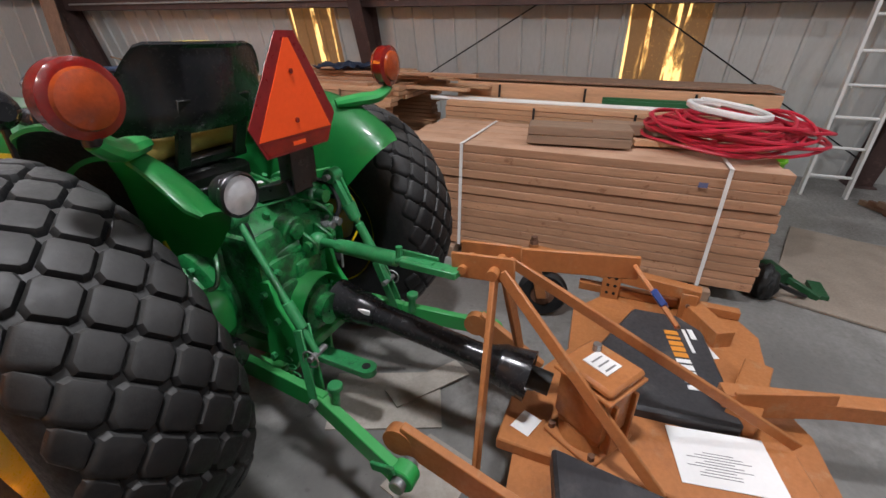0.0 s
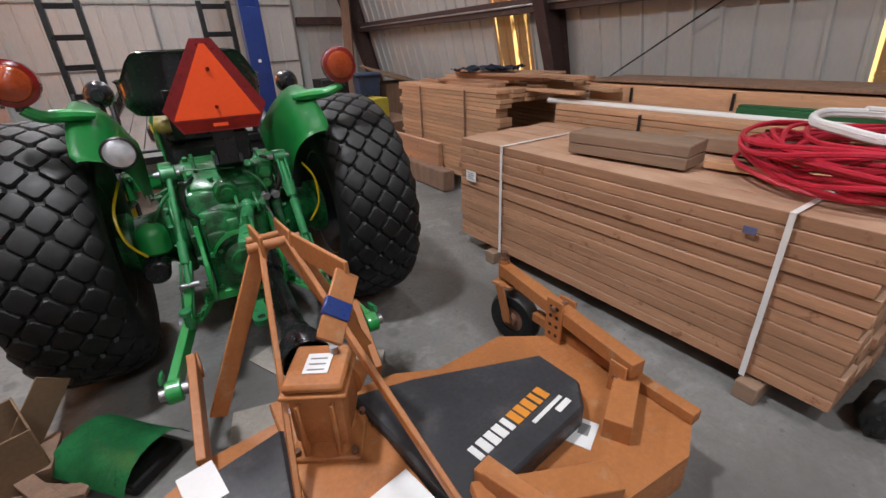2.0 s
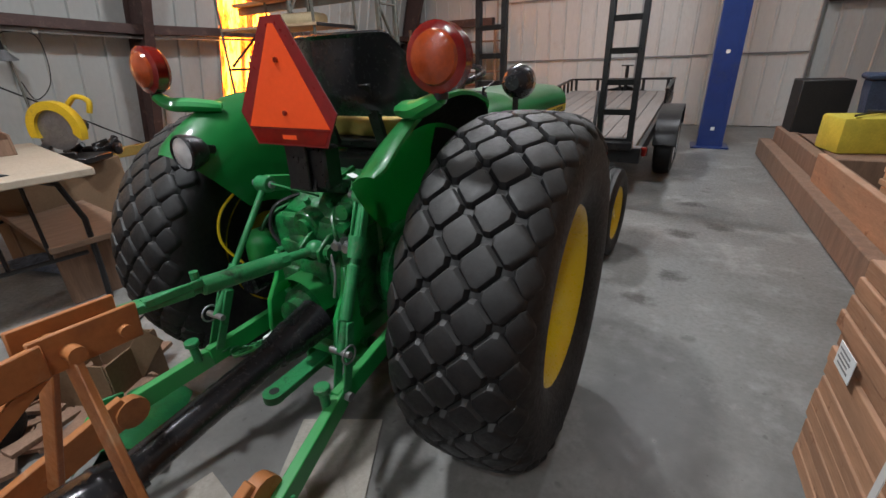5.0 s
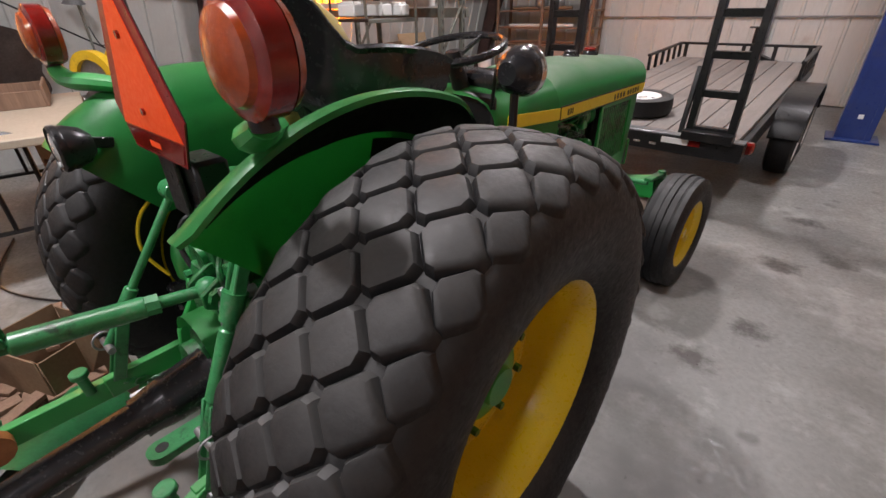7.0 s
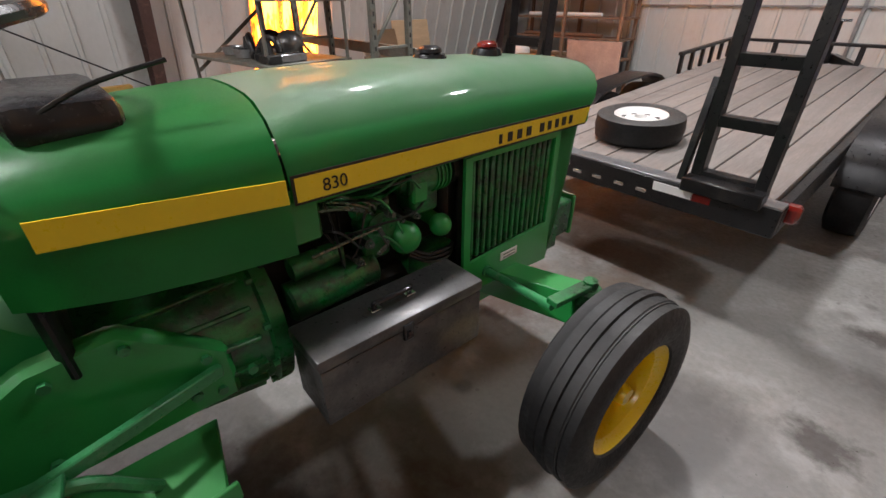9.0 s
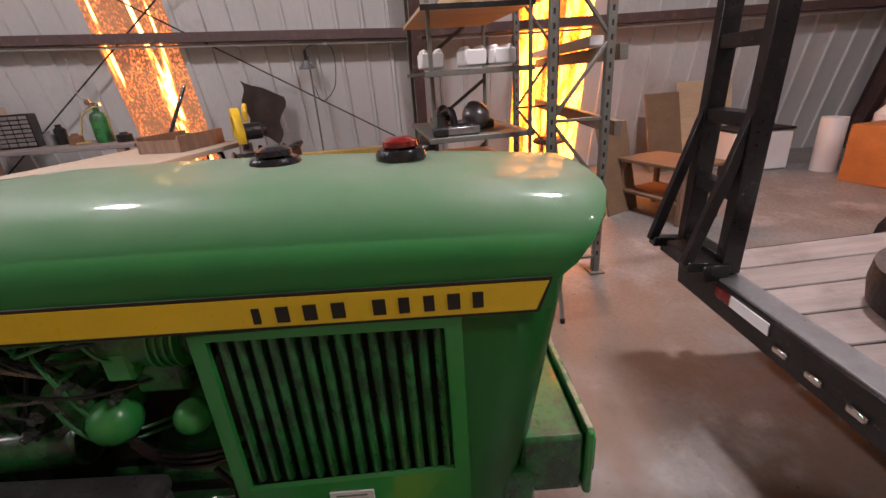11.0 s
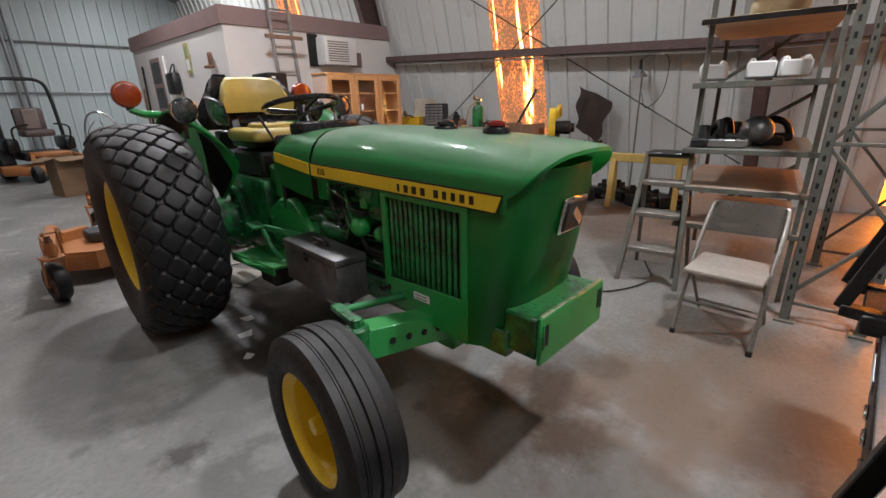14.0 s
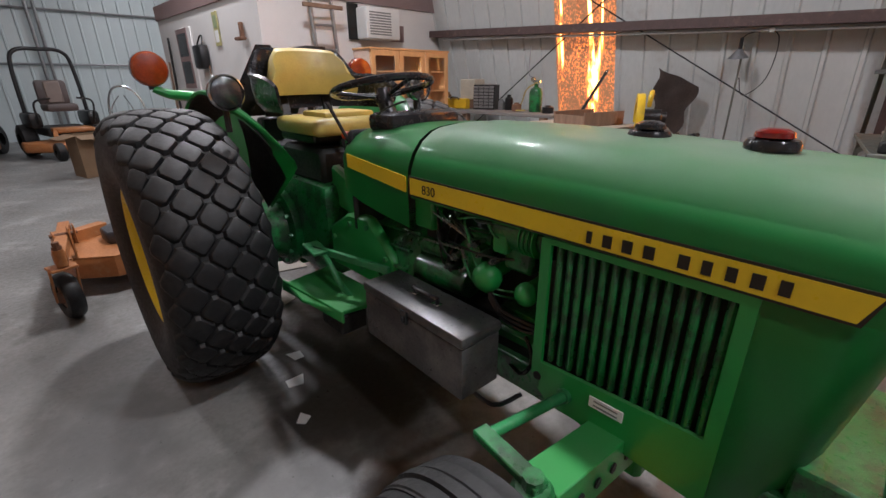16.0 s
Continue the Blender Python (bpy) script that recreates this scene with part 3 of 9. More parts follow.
# end wall details: big sliding door, side girts
door = solo("door_1", BM(), M_SIDING, "wide pale ribbed sliding shed door, closed", "sliding door", "structure")
dbm = BM()


def place_door(u, z, d):
    return (u, Y_FRONT - 0.09 - d * 0.6, z)


ribbed(dbm, place_door, -2.6, 3.05, 0.02, 4.2, 0.02)
door.data = mesh_of("door_1", dbm, M_SIDING)
for z in (1.28, 2.42, 3.6):
    part("rail", box(BM(), (0.22, Y_FRONT - 0.135, z), (5.6, 0.03, 0.022), 0.003), M_GALV, door)
for x in (-2.6, 0.3, 3.05):
    part("stile", box(BM(), (x, Y_FRONT - 0.135, 2.1), (0.04, 0.03, 4.15), 0.003), M_GALV, door)
for x0, x1 in ((-4.9, -2.7), (3.12, 4.75)):
    solo("girt_north", box(BM(), ((x0 + x1) / 2, Y_FRONT - 0.12, 2.1), (x1 - x0, 0.16, 0.16), 0.006), M_STEEL_BROWN, "dark steel girt on the end wall", "girt", "structure")
for z in (1.78, 3.0):
    bm = tube(BM(), [(-5, Y_REAR + 0.1, z), (0, Y_REAR + 0.1, z), (5, Y_REAR + 0.1, z)], 0.025)
    solo("girt_south", bm, M_GALV, "thin galvanised rail on the end wall", "rail", "structure")
for x in (-0.35, -0.2):
    solo("conduit", tube(BM(), [(x, Y_REAR + 0.12, 0), (x, Y_REAR + 0.12, 4.3)], 0.035), M_GALV, "upright galvanised door track", "track", "structure")

# high-bay lamps
for k, (lx, ly, share) in enumerate(LAMP_SPOTS):
    t = thing("high_bay_lamp", "round white high-bay lamp hung from the roof, lit", "ceiling lamp", (lx, ly, LAMP_Z), group="high-bay lamps")
    part("housing", lathe(BM(), [(0, 0.16), (0.07, 0.16), (0.09, 0.02), (0.24, -0.06), (0.24, -0.075), (0.21, -0.075), (0.07, 0.0), (0, 0.0)], seg=24), M_WHITE, t)
    part("diffuser", lathe(BM(), [(0, -0.072), (0.2, -0.072), (0.2, -0.066), (0, -0.066)], seg=24), M_LAMPGLASS, t)
    part("cord", cyl(BM(), (0, 0, 0.15), (0, 0, roof_z(lx) - LAMP_Z - 0.02), 0.01, seg=6), M_BLACK, t)

# ---- tractor ----
tractor = thing("tractor", "green and yellow utility tractor with turf tyres, dusty hood", "tractor", (-0.075, 0, 0), -2.1)
RX, RR = 0.69, 0.625     # rear wheels
FX, FY, FR = 0.70, 1.87, 0.325   # front wheels


def crown(v):
    a = abs(v)
    return 0.600 - 0.017 * (a / 0.17) ** 2 - 4.0 * max(0.0, a - 0.12) ** 2 - 12.0 * max(0.0, a - 0.185) ** 2


def rear_tyre():
    bm = BM()
    prof = [(0.315, -0.165), (0.335, -0.185), (0.40, -0.208), (0.46, -0.218), (0.51, -0.214), (0.535, -0.205)]
    prof += [(crown(v), v) for v in (-0.19, -0.16, -0.12, -0.05, 0.05, 0.12, 0.16, 0.19)]
    prof += [(r, -v) for r, v in reversed(prof[:6])]
    lathe(bm, prof, Matrix.Rotation(radians(90), 4, "Y"), 64)
    return bm


def rear_tread():
    bm = BM()
    n = 28

    def put(ang, v0, hexa, hgt):
        rings = []
        for dr, sh in ((-0.004, 1.12), (hgt * 0.55, 1.01), (hgt * 0.9, 0.9), (hgt, 0.72)):
            ring = []
            for u, v in hexa:
                vv = max(-0.209, min(0.209, v0 + v * sh))
                a = ang + u * sh / 0.61
                rr = crown(vv) + dr
                ring.append(bm.verts.new((vv, rr * math.cos(a), rr * math.sin(a))))
            rings.append(ring)
        c = len(hexa)
        bm.faces.new(rings[-1])
        for lo, hi in zip(rings, rings[1:]):
            for i in range(c):
                bm.faces.new((lo[i], lo[(i + 1) % c], hi[(i + 1) % c], hi[i]))

    hexa = [(0.061, -0.009), (0.061, 0.009), (0.014, 0.052), (-0.012, 0.053), (-0.059, 0.008), (-0.059, -0.008), (-0.012, -0.053), (0.014, -0.052)]
    for s in (-1, 1):
        for k in range(n):
            put(2 * math.pi * (k + 0.5) / n, s * 0.182, [(u * 0.88, v * 0.6) for u, v in hexa], 0.013)
    for c in range(-2, 3):
        for k in range(n):
            put(2 * math.pi * (k + (0.5 if c % 2 else 0)) / n, c * 0.0665, [(u * 0.92, v * 0.92) for u, v in hexa], 0.018)
    bmesh.ops.recalc_face_normals(bm, faces=bm.faces[:])
    return bm


def rear_rim():
    bm = BM()
    # outer side is +x
    prof = [(0.318, -0.165), (0.327, -0.17), (0.327, -0.155), (0.298, -0.14), (0.285, -0.1), (0.275, -0.03), (0.275, 0.06), (0.29, 0.12), (0.298, 0.14), (0.327, 0.158), (0.327, 0.173),
            (0.318, 0.17), (0.302, 0.15), (0.285, 0.125), (0.262, 0.07), (0.258, 0.02), (0.25, -0.0), (0.20, 0.012), (0.15, 0.03), (0.12, 0.034), (0.0, 0.034), (0.0, 0.0), (0.2, -0.02), (0.24, -0.04), (0.265, -0.1), (0.28, -0.15)]
    lathe(bm, prof, Matrix.Rotation(radians(90), 4, "Y"), 48, closed=True)
    return bm


tyre_me, tread_me, rim_me = mesh_of("tyre", rear_tyre(), M_RUBBER), mesh_of("tread", rear_tread(), M_RUBBER, crease=33), mesh_of("rim", rear_rim(), M_YELLOW)
hub_bm = lathe(BM(), [(0, 0.075), (0.05, 0.075), (0.055, 0.062), (0.07, 0.06), (0.105, 0.045), (0.11, 0.03), (0, 0.03)], Matrix.Rotation(radians(90), 4, "Y"), 32)
hub_me = mesh_of("hub", hub_bm, M_GREEN)
# dark disc added to paint the shade on the rim's inner side
rim_shade_me = mesh_of("drum", lathe(BM(), [(0.12, -0.06), (0.2, -0.10), (0.262, -0.15), (0.308, -0.166), (0.30, -0.15), (0.26, -0.06), (0.2, -0.035), (0.12, -0.03)], Matrix.Rotation(radians(90), 4, "Y"), 40, closed=True), M_VOID)
nut_bm = cyl(BM(), (0, 0, 0), (0.022, 0, 0), 0.012, seg=6)
nut_me = mesh_of("nut", nut_bm, M_GREEN_CAST_SHADE)
for s in (1, -1):
    flip = Matrix.Translation((s * RX, 0, RR)) @ (Matrix() if s > 0 else Matrix.Rotation(math.pi, 4, "Z"))
    tyre = part("rear_tyre", tyre_me, M_RUBBER, tractor, "large black turf tyre with diamond lugs", flip)
    part("tread", tread_me, M_RUBBER, tyre)
    rim = part("rear_rim", rim_me, M_YELLOW, tractor, "yellow painted steel rim", flip)
    part("hub", hub_me, M_GREEN, rim)
    part("drum", rim_shade_me, M_VOID, rim, "dark disc for the shade inside the rim")
    for k in range(8):
        a = 2 * math.pi * (k + 0.5) / 8
        part("nut", nut_me, M_GREEN_CAST_SHADE, rim, m=Matrix.Translation((0.026, 0.148 * math.cos(a), 0.148 * math.sin(a))))


def front_tyre():
    bm = BM()
    prof = [(0.205, -0.075), (0.215, -0.09), (0.26, -0.102), (0.31, -0.098), (0.335, -0.086)]
    x = -0.082
    for k in range(5):
        prof += [(0.352 - 0.006 * abs(k - 2), x), (0.354 - 0.006 * abs(k - 2), x + 0.026)]
        if k < 4:
            prof += [(0.344, x + 0.029), (0.344, x + 0.034)]
        x += 0.0345
    prof += [(0.335, 0.086), (0.31, 0.098), (0.26, 0.102), (0.215, 0.09), (0.205, 0.075)]
    return lathe(bm, prof, Matrix.Rotation(radians(90), 4, "Y"), 56)


def front_rim():
    prof = [(0.2, -0.075), (0.215, -0.082), (0.215, -0.07), (0.19, -0.06), (0.175, 0.0), (0.19, 0.055), (0.215, 0.07), (0.217, 0.083), (0.208, 0.083), (0.196, 0.066), (0.178, 0.055),
            (0.168, 0.02), (0.163, -0.02), (0.14, -0.028), (0.1, -0.01), (0.06, -0.012), (0.0, -0.012), (0.0, -0.03), (0.14, -0.04), (0.17, -0.06)]
    return lathe(BM(), prof, Matrix.Rotation(radians(90), 4, "Y"), 40, closed=True)


ft_me, fr_me = mesh_of("front_tyre", front_tyre(), M_RUBBER), mesh_of("front_rim", front_rim(), M_YELLOW)
fh_me = mesh_of("hub", lathe(BM(), [(0, 0.07), (0.03, 0.068), (0.036, 0.05), (0.038, 0.01), (0.085, 0.0), (0.085, -0.015), (0, -0.015)], Matrix.Rotation(radians(90), 4, "Y"), 24), M_YELLOW)
KX = {1: 0.575, -1: 0.56}     # king pins
KY = {1: FY, -1: FY - 0.18}   # left wheel set back to fit the camera's view
STEER = Matrix.Rotation(radians(-4), 4, "Z")
for s in (1, -1):
    at = Matrix.Translation((s * KX[s], KY[s], FR)) @ STEER @ Matrix.Translation((s * (FX - 0.575), 0, 0)) @ (Matrix() if s > 0 else Matrix.Rotation(math.pi, 4, "Z")) @ Matrix.Diagonal((1.02, FR / 0.354, FR / 0.354, 1))
    part("front_tyre", ft_me, M_RUBBER, tractor, "ribbed black front tyre", at)
    fr = part("front_rim", fr_me, M_YELLOW, tractor, "yellow painted steel rim", at)
    part("hub", fh_me, M_YELLOW, fr)
    for k in range(6):
        a = 2 * math.pi * k / 6
        part("nut", nut_me, M_GREEN_CAST_SHADE, fr, m=Matrix.Translation((-0.012, 0.065 * math.cos(a), 0.065 * math.sin(a))))

# hood: one shell lofted from the dash to the nose
HW = 0.268


def hood_section(y, w, z_side, z_top, z_low, y_low=0.0, y_side=0.0):
    """Half outline from the lower edge up to the middle, as (x, y, z)."""
    h = z_top - z_side
    pts = [(w, y + y_low, z_low), (w, y + y_side * 0.4, (z_low + z_side) / 2), (w, y + y_side * 0.7, z_side)]
    for a in (15, 32, 50, 68, 80):
        c, s_ = math.cos(radians(a)), math.sin(radians(a))
        pts.append((w * (0.30 + 0.70 * c ** 0.75), y, z_side + h * s_ ** 1.1 * 0.97))
    pts += [(w * 0.2, y, z_top - 0.001), (0, y, z_top)]
    return pts


def loft(bm, sections):
    rows = []
    for half in sections:
        full = half + [(-x, y, z) for x, y, z in reversed(half[:-1])]
        rows.append([bm.verts.new(p) for p in full])
    for a, b in zip(rows, rows[1:]):
        for i in range(len(a) - 1):
            bm.faces.new((a[i], a[i + 1], b[i + 1], b[i]))
    return rows


secs = []
for y, zt in ((1.15, 1.212), (1.25, 1.22), (1.5, 1.222), (1.75, 1.216), (2.0, 1.205), (2.15, 1.197)):
    zl = 0.995 if y < 2.06 else 0.995
    secs.append(hood_section(y, HW, 1.045, zt, zl))
# the nose rolls forward over the grille
for y, w, zs, zt, zl, rec in ((2.30, HW, 1.045, 1.182, 0.995, 0.075), (2.345, HW, 1.045, 1.178, 0.995, 0.105), (2.362, HW * 0.995, 1.043, 1.170, 0.997, 0.118), (2.364, HW * 0.98, 1.04, 1.158, 1.0, 0.122)):
    secs.append([(px, y - rec * (1 - max(0.0, (pz - zs) / (zt - zs)) ** 0.8), pz) for px, _, pz in hood_section(y, w, zs, zt, zl)])
hb = BM()
rows = loft(hb, secs)
bmesh.ops.solidify(hb, geom=hb.faces[:], thickness=0.006)
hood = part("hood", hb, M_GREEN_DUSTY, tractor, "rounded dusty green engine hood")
cb = BM()
loft(cb, [hood_section(y, w, 1.06, zt, zl) for y, w, zt, zl in ((0.70, 0.235, 1.16, 0.95), (0.74, 0.246, 1.18, 0.94), (0.84, 0.255, 1.19, 0.92), (0.98, 0.264, 1.203, 0.905), (1.142, 0.272, 1.212, 0.895))])
bmesh.ops.solidify(cb, geom=cb.faces[:], thickness=0.006)
cowl = part("cowl", cb, M_GREEN, tractor, "green dash cowl")
part("bulkhead", box(BM(), (0, 0.725, 0.97), (0.44, 0.03, 0.40), 0.012), M_BLACK, cowl, "black dash panel")

# yellow stripe with dark edges, both sides
for s in (1, -1):
    for nm, mt, z0, z1, x in (("stripe_edge", M_INK, 0.993, 1.054, HW + 0.0045), ("stripe", M_STRIPE, 0.999, 1.048, HW + 0.0065)):
        g = 0.006 if nm == "stripe" else 0.0
        poly = [(1.152 + g, z0 + 0.012), (2.215 - g, z0), (2.235 - g, z1), (1.152 + g, z1 + 0.014)]
        prism(b := BM(), poly, 0.003, Matrix.Translation((s * x + (0 if s > 0 else 0.0), 0, 0)) @ Matrix.Rotation(radians(90), 4, "Z") @ Matrix.Rotation(radians(90), 4, "X"))
        part(nm, b, mt, hood)
    poly = [(-0.38, 1.041), (0.0, 1.014), (0.0, 1.064), (-0.38, 1.091)]
    part("stripe", prism(BM(), poly, 0.003, Matrix.Translation((s * 0.277, 1.14, 0)) @ Matrix.Rotation(radians(-3.7) * s, 4, "Z") @ Matrix.Rotation(radians(90), 4, "Z") @ Matrix.Rotation(radians(90), 4, "X")), M_STRIPE, cowl)
    # wordmark as plain bars
    for k, yy in enumerate((1.77, 1.811, 1.854, 1.898, 1.962, 2.001, 2.04, 2.079, 2.117)):
        yq = yy if s > 0 else 3.887 - yy
        part("word_bar", box(BM(), (s * (HW + 0.0105), yq, 1.0245), (0.002, (0.012, 0.02, 0.021, 0.021, 0.02, 0.017, 0.017, 0.02, 0.017)[k], 0.027), 0), M_INK, hood)
    writing("model_number", "830", 0.04, M_INK, hood, Matrix.Translation((s * (HW + 0.0105), 1.245, 1.033)) @ Matrix.Rotation(s * radians(90), 4, "Z") @ Matrix.Rotation(radians(90), 4, "X"))

# caps
for y, mt, nm in ((1.75, M_BLACK_SATIN, "fuel_cap"), (2.0, M_RED, "radiator_cap")):
    b = lathe(BM(), [(0, 0.034), (0.02, 0.033), (0.034, 0.026), (0.036, 0.016), (0.03, 0.012), (0.0, 0.012)], pose(0, y, 1.215), 24)
    cap = part(nm, b, mt, tractor, "black filler cap" if y < 1.9 else "red filler cap")
    part("collar", lathe(BM(), [(0, 0.013), (0.045, 0.011), (0.05, 0.002), (0.05, -0.01), (0, -0.01)], pose(0, y, 1.215), 24), M_BLACK_SATIN, cap)

# side panels with grille slats
for s in (1, -1):
    # frame round the grille opening: sill, rear post, front panel, head
    def plate(poly, th=0.012, x=HW - 0.012):
        return prism(BM(), poly, th, Matrix.Translation((s * x - (0 if s > 0 else th), 0, 0)) @ Matrix.Rotation(radians(90), 4, "Z") @ Matrix.Rotation(radians(90), 4, "X"))
    side = part("side_panel", plate([(1.672, 0.645), (1.672, 0.56), (1.70, 0.535), (1.80, 0.525), (2.062, 0.498), (2.062, 0.66)]), M_GREEN, tractor, "green side panel with slatted grille")
    part("rear_post", plate([(1.645, 0.60), (1.672, 0.60), (1.672, 0.99), (1.645, 0.99)]), M_GREEN, side)
    part("front_post", plate([(2.062, 0.498), (2.09, 0.498), (2.09, 0.992), (2.062, 0.992)]), M_GREEN, side)
    part("head", plate([(1.672, 0.978), (2.062, 0.972), (2.062, 0.992), (1.672, 0.992)]), M_GREEN, side)
    n = 14
    for k in range(n):
        y = 1.69 + k * (2.05 - 1.69) / (n - 1)
        part("slat", box(BM(), (s * (HW - 0.02), y, 0.815), (0.022, 0.0175, 0.33), 0.006, Matrix()), M_GREEN_CAST_SHADE, side)
    # dark sheet behind the slats blackens the gaps
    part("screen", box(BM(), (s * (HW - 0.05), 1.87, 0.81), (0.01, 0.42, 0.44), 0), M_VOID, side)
    pl = part("plate", box(BM(), (s * (HW + 0.002), 1.86, 0.612), (0.004, 0.085, 0.03), 0.001), M_PAPER, side, "small white data plate")
    for zz in (0.618, 0.606):
        part("print_line", box(BM(), (s * (HW + 0.0045), 1.86, zz), (0.001, 0.06, 0.004), 0), M_PRINT, pl)
    part("bolt_hole", cyl(BM(), (s * (HW - 0.001), 1.665, 0.6), (s * (HW + 0.001), 1.665, 0.6), 0.013, seg=12), M_VOID, side)
# nose shell: rounded corners, leaning forward with height
gb = BM()
levels = [(0.50, 2.205), (0.555, 2.215), (0.62, 2.235), (0.72, 2.253), (0.86, 2.277), (1.0, 2.303), (1.12, 2.325)]
nrows = []
for z, yf in levels:
    ins = 0.002 + 0.012 * max(0.0, (z - 0.95) / 0.17) + (0.03 if z > 1.05 else 0.0)
    half = [(HW - ins, 2.06), (HW - ins, yf - 0.13), (HW - ins - 0.01, yf - 0.092), (HW - ins - 0.034, yf - 0.054), (HW - ins - 0.078, yf - 0.024), (HW - ins - 0.14, yf - 0.007), (0.0, yf)]
    full = half + [(-x, y) for x, y in reversed(half[:-1])]
    nrows.append([gb.verts.new((x, y, z)) for x, y in full])
for ra, rb in zip(nrows, nrows[1:]):
    for i in range(len(ra) - 1):
        gb.faces.new((ra[i], ra[i + 1], rb[i + 1], rb[i]))
bmesh.ops.solidify(gb, geom=gb.faces[:], thickness=0.008)
nose = part("nose_panel", gb, M_GREEN, tractor, "green nose panel with bright badge")
badge = part("badge", bar(BM(), (-0.02, 2.290, 0.89), (-0.02, 2.313, 1.015), 0.145, 0.016, (0, 1, 0), 0.006), M_CHROME, nose, "bright-framed nose badge")
part("badge_field", bar(BM(), (-0.02, 2.2985, 0.902), (-0.02, 2.317, 1.003), 0.122, 0.018, (0, 1, 0), 0.004), M_INK, badge)
part("badge_mark", bar(BM(), (-0.055, 2.312, 0.925), (0.01, 2.3215, 0.975), 0.03, 0.014, (0, 1, 0), 0.002), M_CHROME, badge)
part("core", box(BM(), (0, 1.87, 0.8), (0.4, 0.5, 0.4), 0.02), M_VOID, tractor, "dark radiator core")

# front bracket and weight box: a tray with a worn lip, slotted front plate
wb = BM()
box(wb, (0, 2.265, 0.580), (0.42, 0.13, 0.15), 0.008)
# darker green here stands for the bracket's shade
weight = part("front_bracket", wb, M_GREEN_CAST_SHADE, tractor, "green front weight bracket, shade put into its darker green")
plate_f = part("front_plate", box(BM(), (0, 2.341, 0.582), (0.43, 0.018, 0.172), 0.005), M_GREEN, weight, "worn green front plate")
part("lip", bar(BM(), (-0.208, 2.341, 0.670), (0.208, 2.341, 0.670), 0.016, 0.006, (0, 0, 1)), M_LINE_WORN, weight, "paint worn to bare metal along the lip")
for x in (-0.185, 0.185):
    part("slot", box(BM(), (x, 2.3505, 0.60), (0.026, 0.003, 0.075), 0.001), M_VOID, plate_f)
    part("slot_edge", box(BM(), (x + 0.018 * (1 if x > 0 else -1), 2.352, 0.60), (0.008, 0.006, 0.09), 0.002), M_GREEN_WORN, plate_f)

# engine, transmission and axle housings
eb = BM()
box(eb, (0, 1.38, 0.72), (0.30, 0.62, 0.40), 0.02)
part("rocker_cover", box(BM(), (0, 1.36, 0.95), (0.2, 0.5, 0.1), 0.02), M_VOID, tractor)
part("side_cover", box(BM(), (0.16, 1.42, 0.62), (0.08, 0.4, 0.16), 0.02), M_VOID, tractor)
part("engine", eb, M_VOID, tractor, "near-black engine block")
part("clutch_housing", lathe(BM(), [(0, 0.46), (0.15, 0.46), (0.16, 0.58), (0.17, 0.72), (0.185, 0.88), (0.205, 1.0), (0.209, 1.06), (0.23, 1.065), (0.23, 1.10), (0.2, 1.105), (0, 1.105)], Matrix.Translation((0, 0, 0.65)) @ Matrix.Rotation(radians(-90), 4, "X"), 36), M_GREEN_CAST_SHADE, tractor, "green cast clutch housing")
for k in range(12):
    a = radians(15 + 30 * k)
    part("flange_bolt", cyl(BM(), (0.219 * math.sin(a), 1.05, 0.65 + 0.219 * math.cos(a)), (0.219 * math.sin(a), 1.067, 0.65 + 0.219 * math.cos(a)), 0.009, seg=6), M_GREEN_WORN, tractor)
for k in range(7):
    a = radians(40 + 20 * k)
    part("rib", bar(BM(), (0.162 * math.sin(a), 0.62, 0.65 + 0.162 * math.cos(a)), (0.208 * math.sin(a), 1.04, 0.65 + 0.208 * math.cos(a)), 0.012, 0.03, (math.sin(a), 0, math.cos(a))), M_GREEN_CAST_SHADE, tractor)
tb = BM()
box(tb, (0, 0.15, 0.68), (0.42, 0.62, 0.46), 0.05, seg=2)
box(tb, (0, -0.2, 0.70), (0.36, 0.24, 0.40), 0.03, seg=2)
part("transmission", tb, M_GREEN_CAST_SHADE, tractor, "green cast transmission case")
for s in (1, -1):
    ax = BM()
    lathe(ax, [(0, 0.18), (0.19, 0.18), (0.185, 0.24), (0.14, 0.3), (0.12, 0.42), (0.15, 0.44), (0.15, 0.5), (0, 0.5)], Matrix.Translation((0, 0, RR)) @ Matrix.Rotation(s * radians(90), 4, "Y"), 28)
    part("axle_housing", ax, M_GREEN_CAST_SHADE, tractor, "green cast axle housing")

# fenders
FC_Y, FC_Z = -0.06, 0.64      # middle of the fender's arc


def fender_shell(s, prof, a0, a1, thick):
    bm = BM()
    rows = []
    x0 = prof[0][0]
    for q in range(37):
        a = a0 + (a1 - a0) * q / 36
        t = radians(a)
        # the lip tapers out towards both ends
        k = max(0.08, min(1.0, (a - 34) / 34, (153 - a) / 24))
        # the inner panel is cut back a little at the rear end
        g = 1.0 if a < 100 else 1.0 - 0.3 * (a - 100) / 32
        ro = prof[-1][1]
        rows.append([bm.verts.new((s * (x0 + (x - x0) * k), FC_Y + (ro - (ro - r) * g) * math.cos(t), FC_Z + (ro - (ro - r) * g) * math.sin(t))) for x, r in prof])
    for a, b in zip(rows, rows[1:]):
        for i in range(len(a) - 1):
            bm.faces.new((a[i], a[i + 1], b[i + 1], b[i]))
    bmesh.ops.solidify(bm, geom=bm.faces[:], thickness=thick)
    return bm


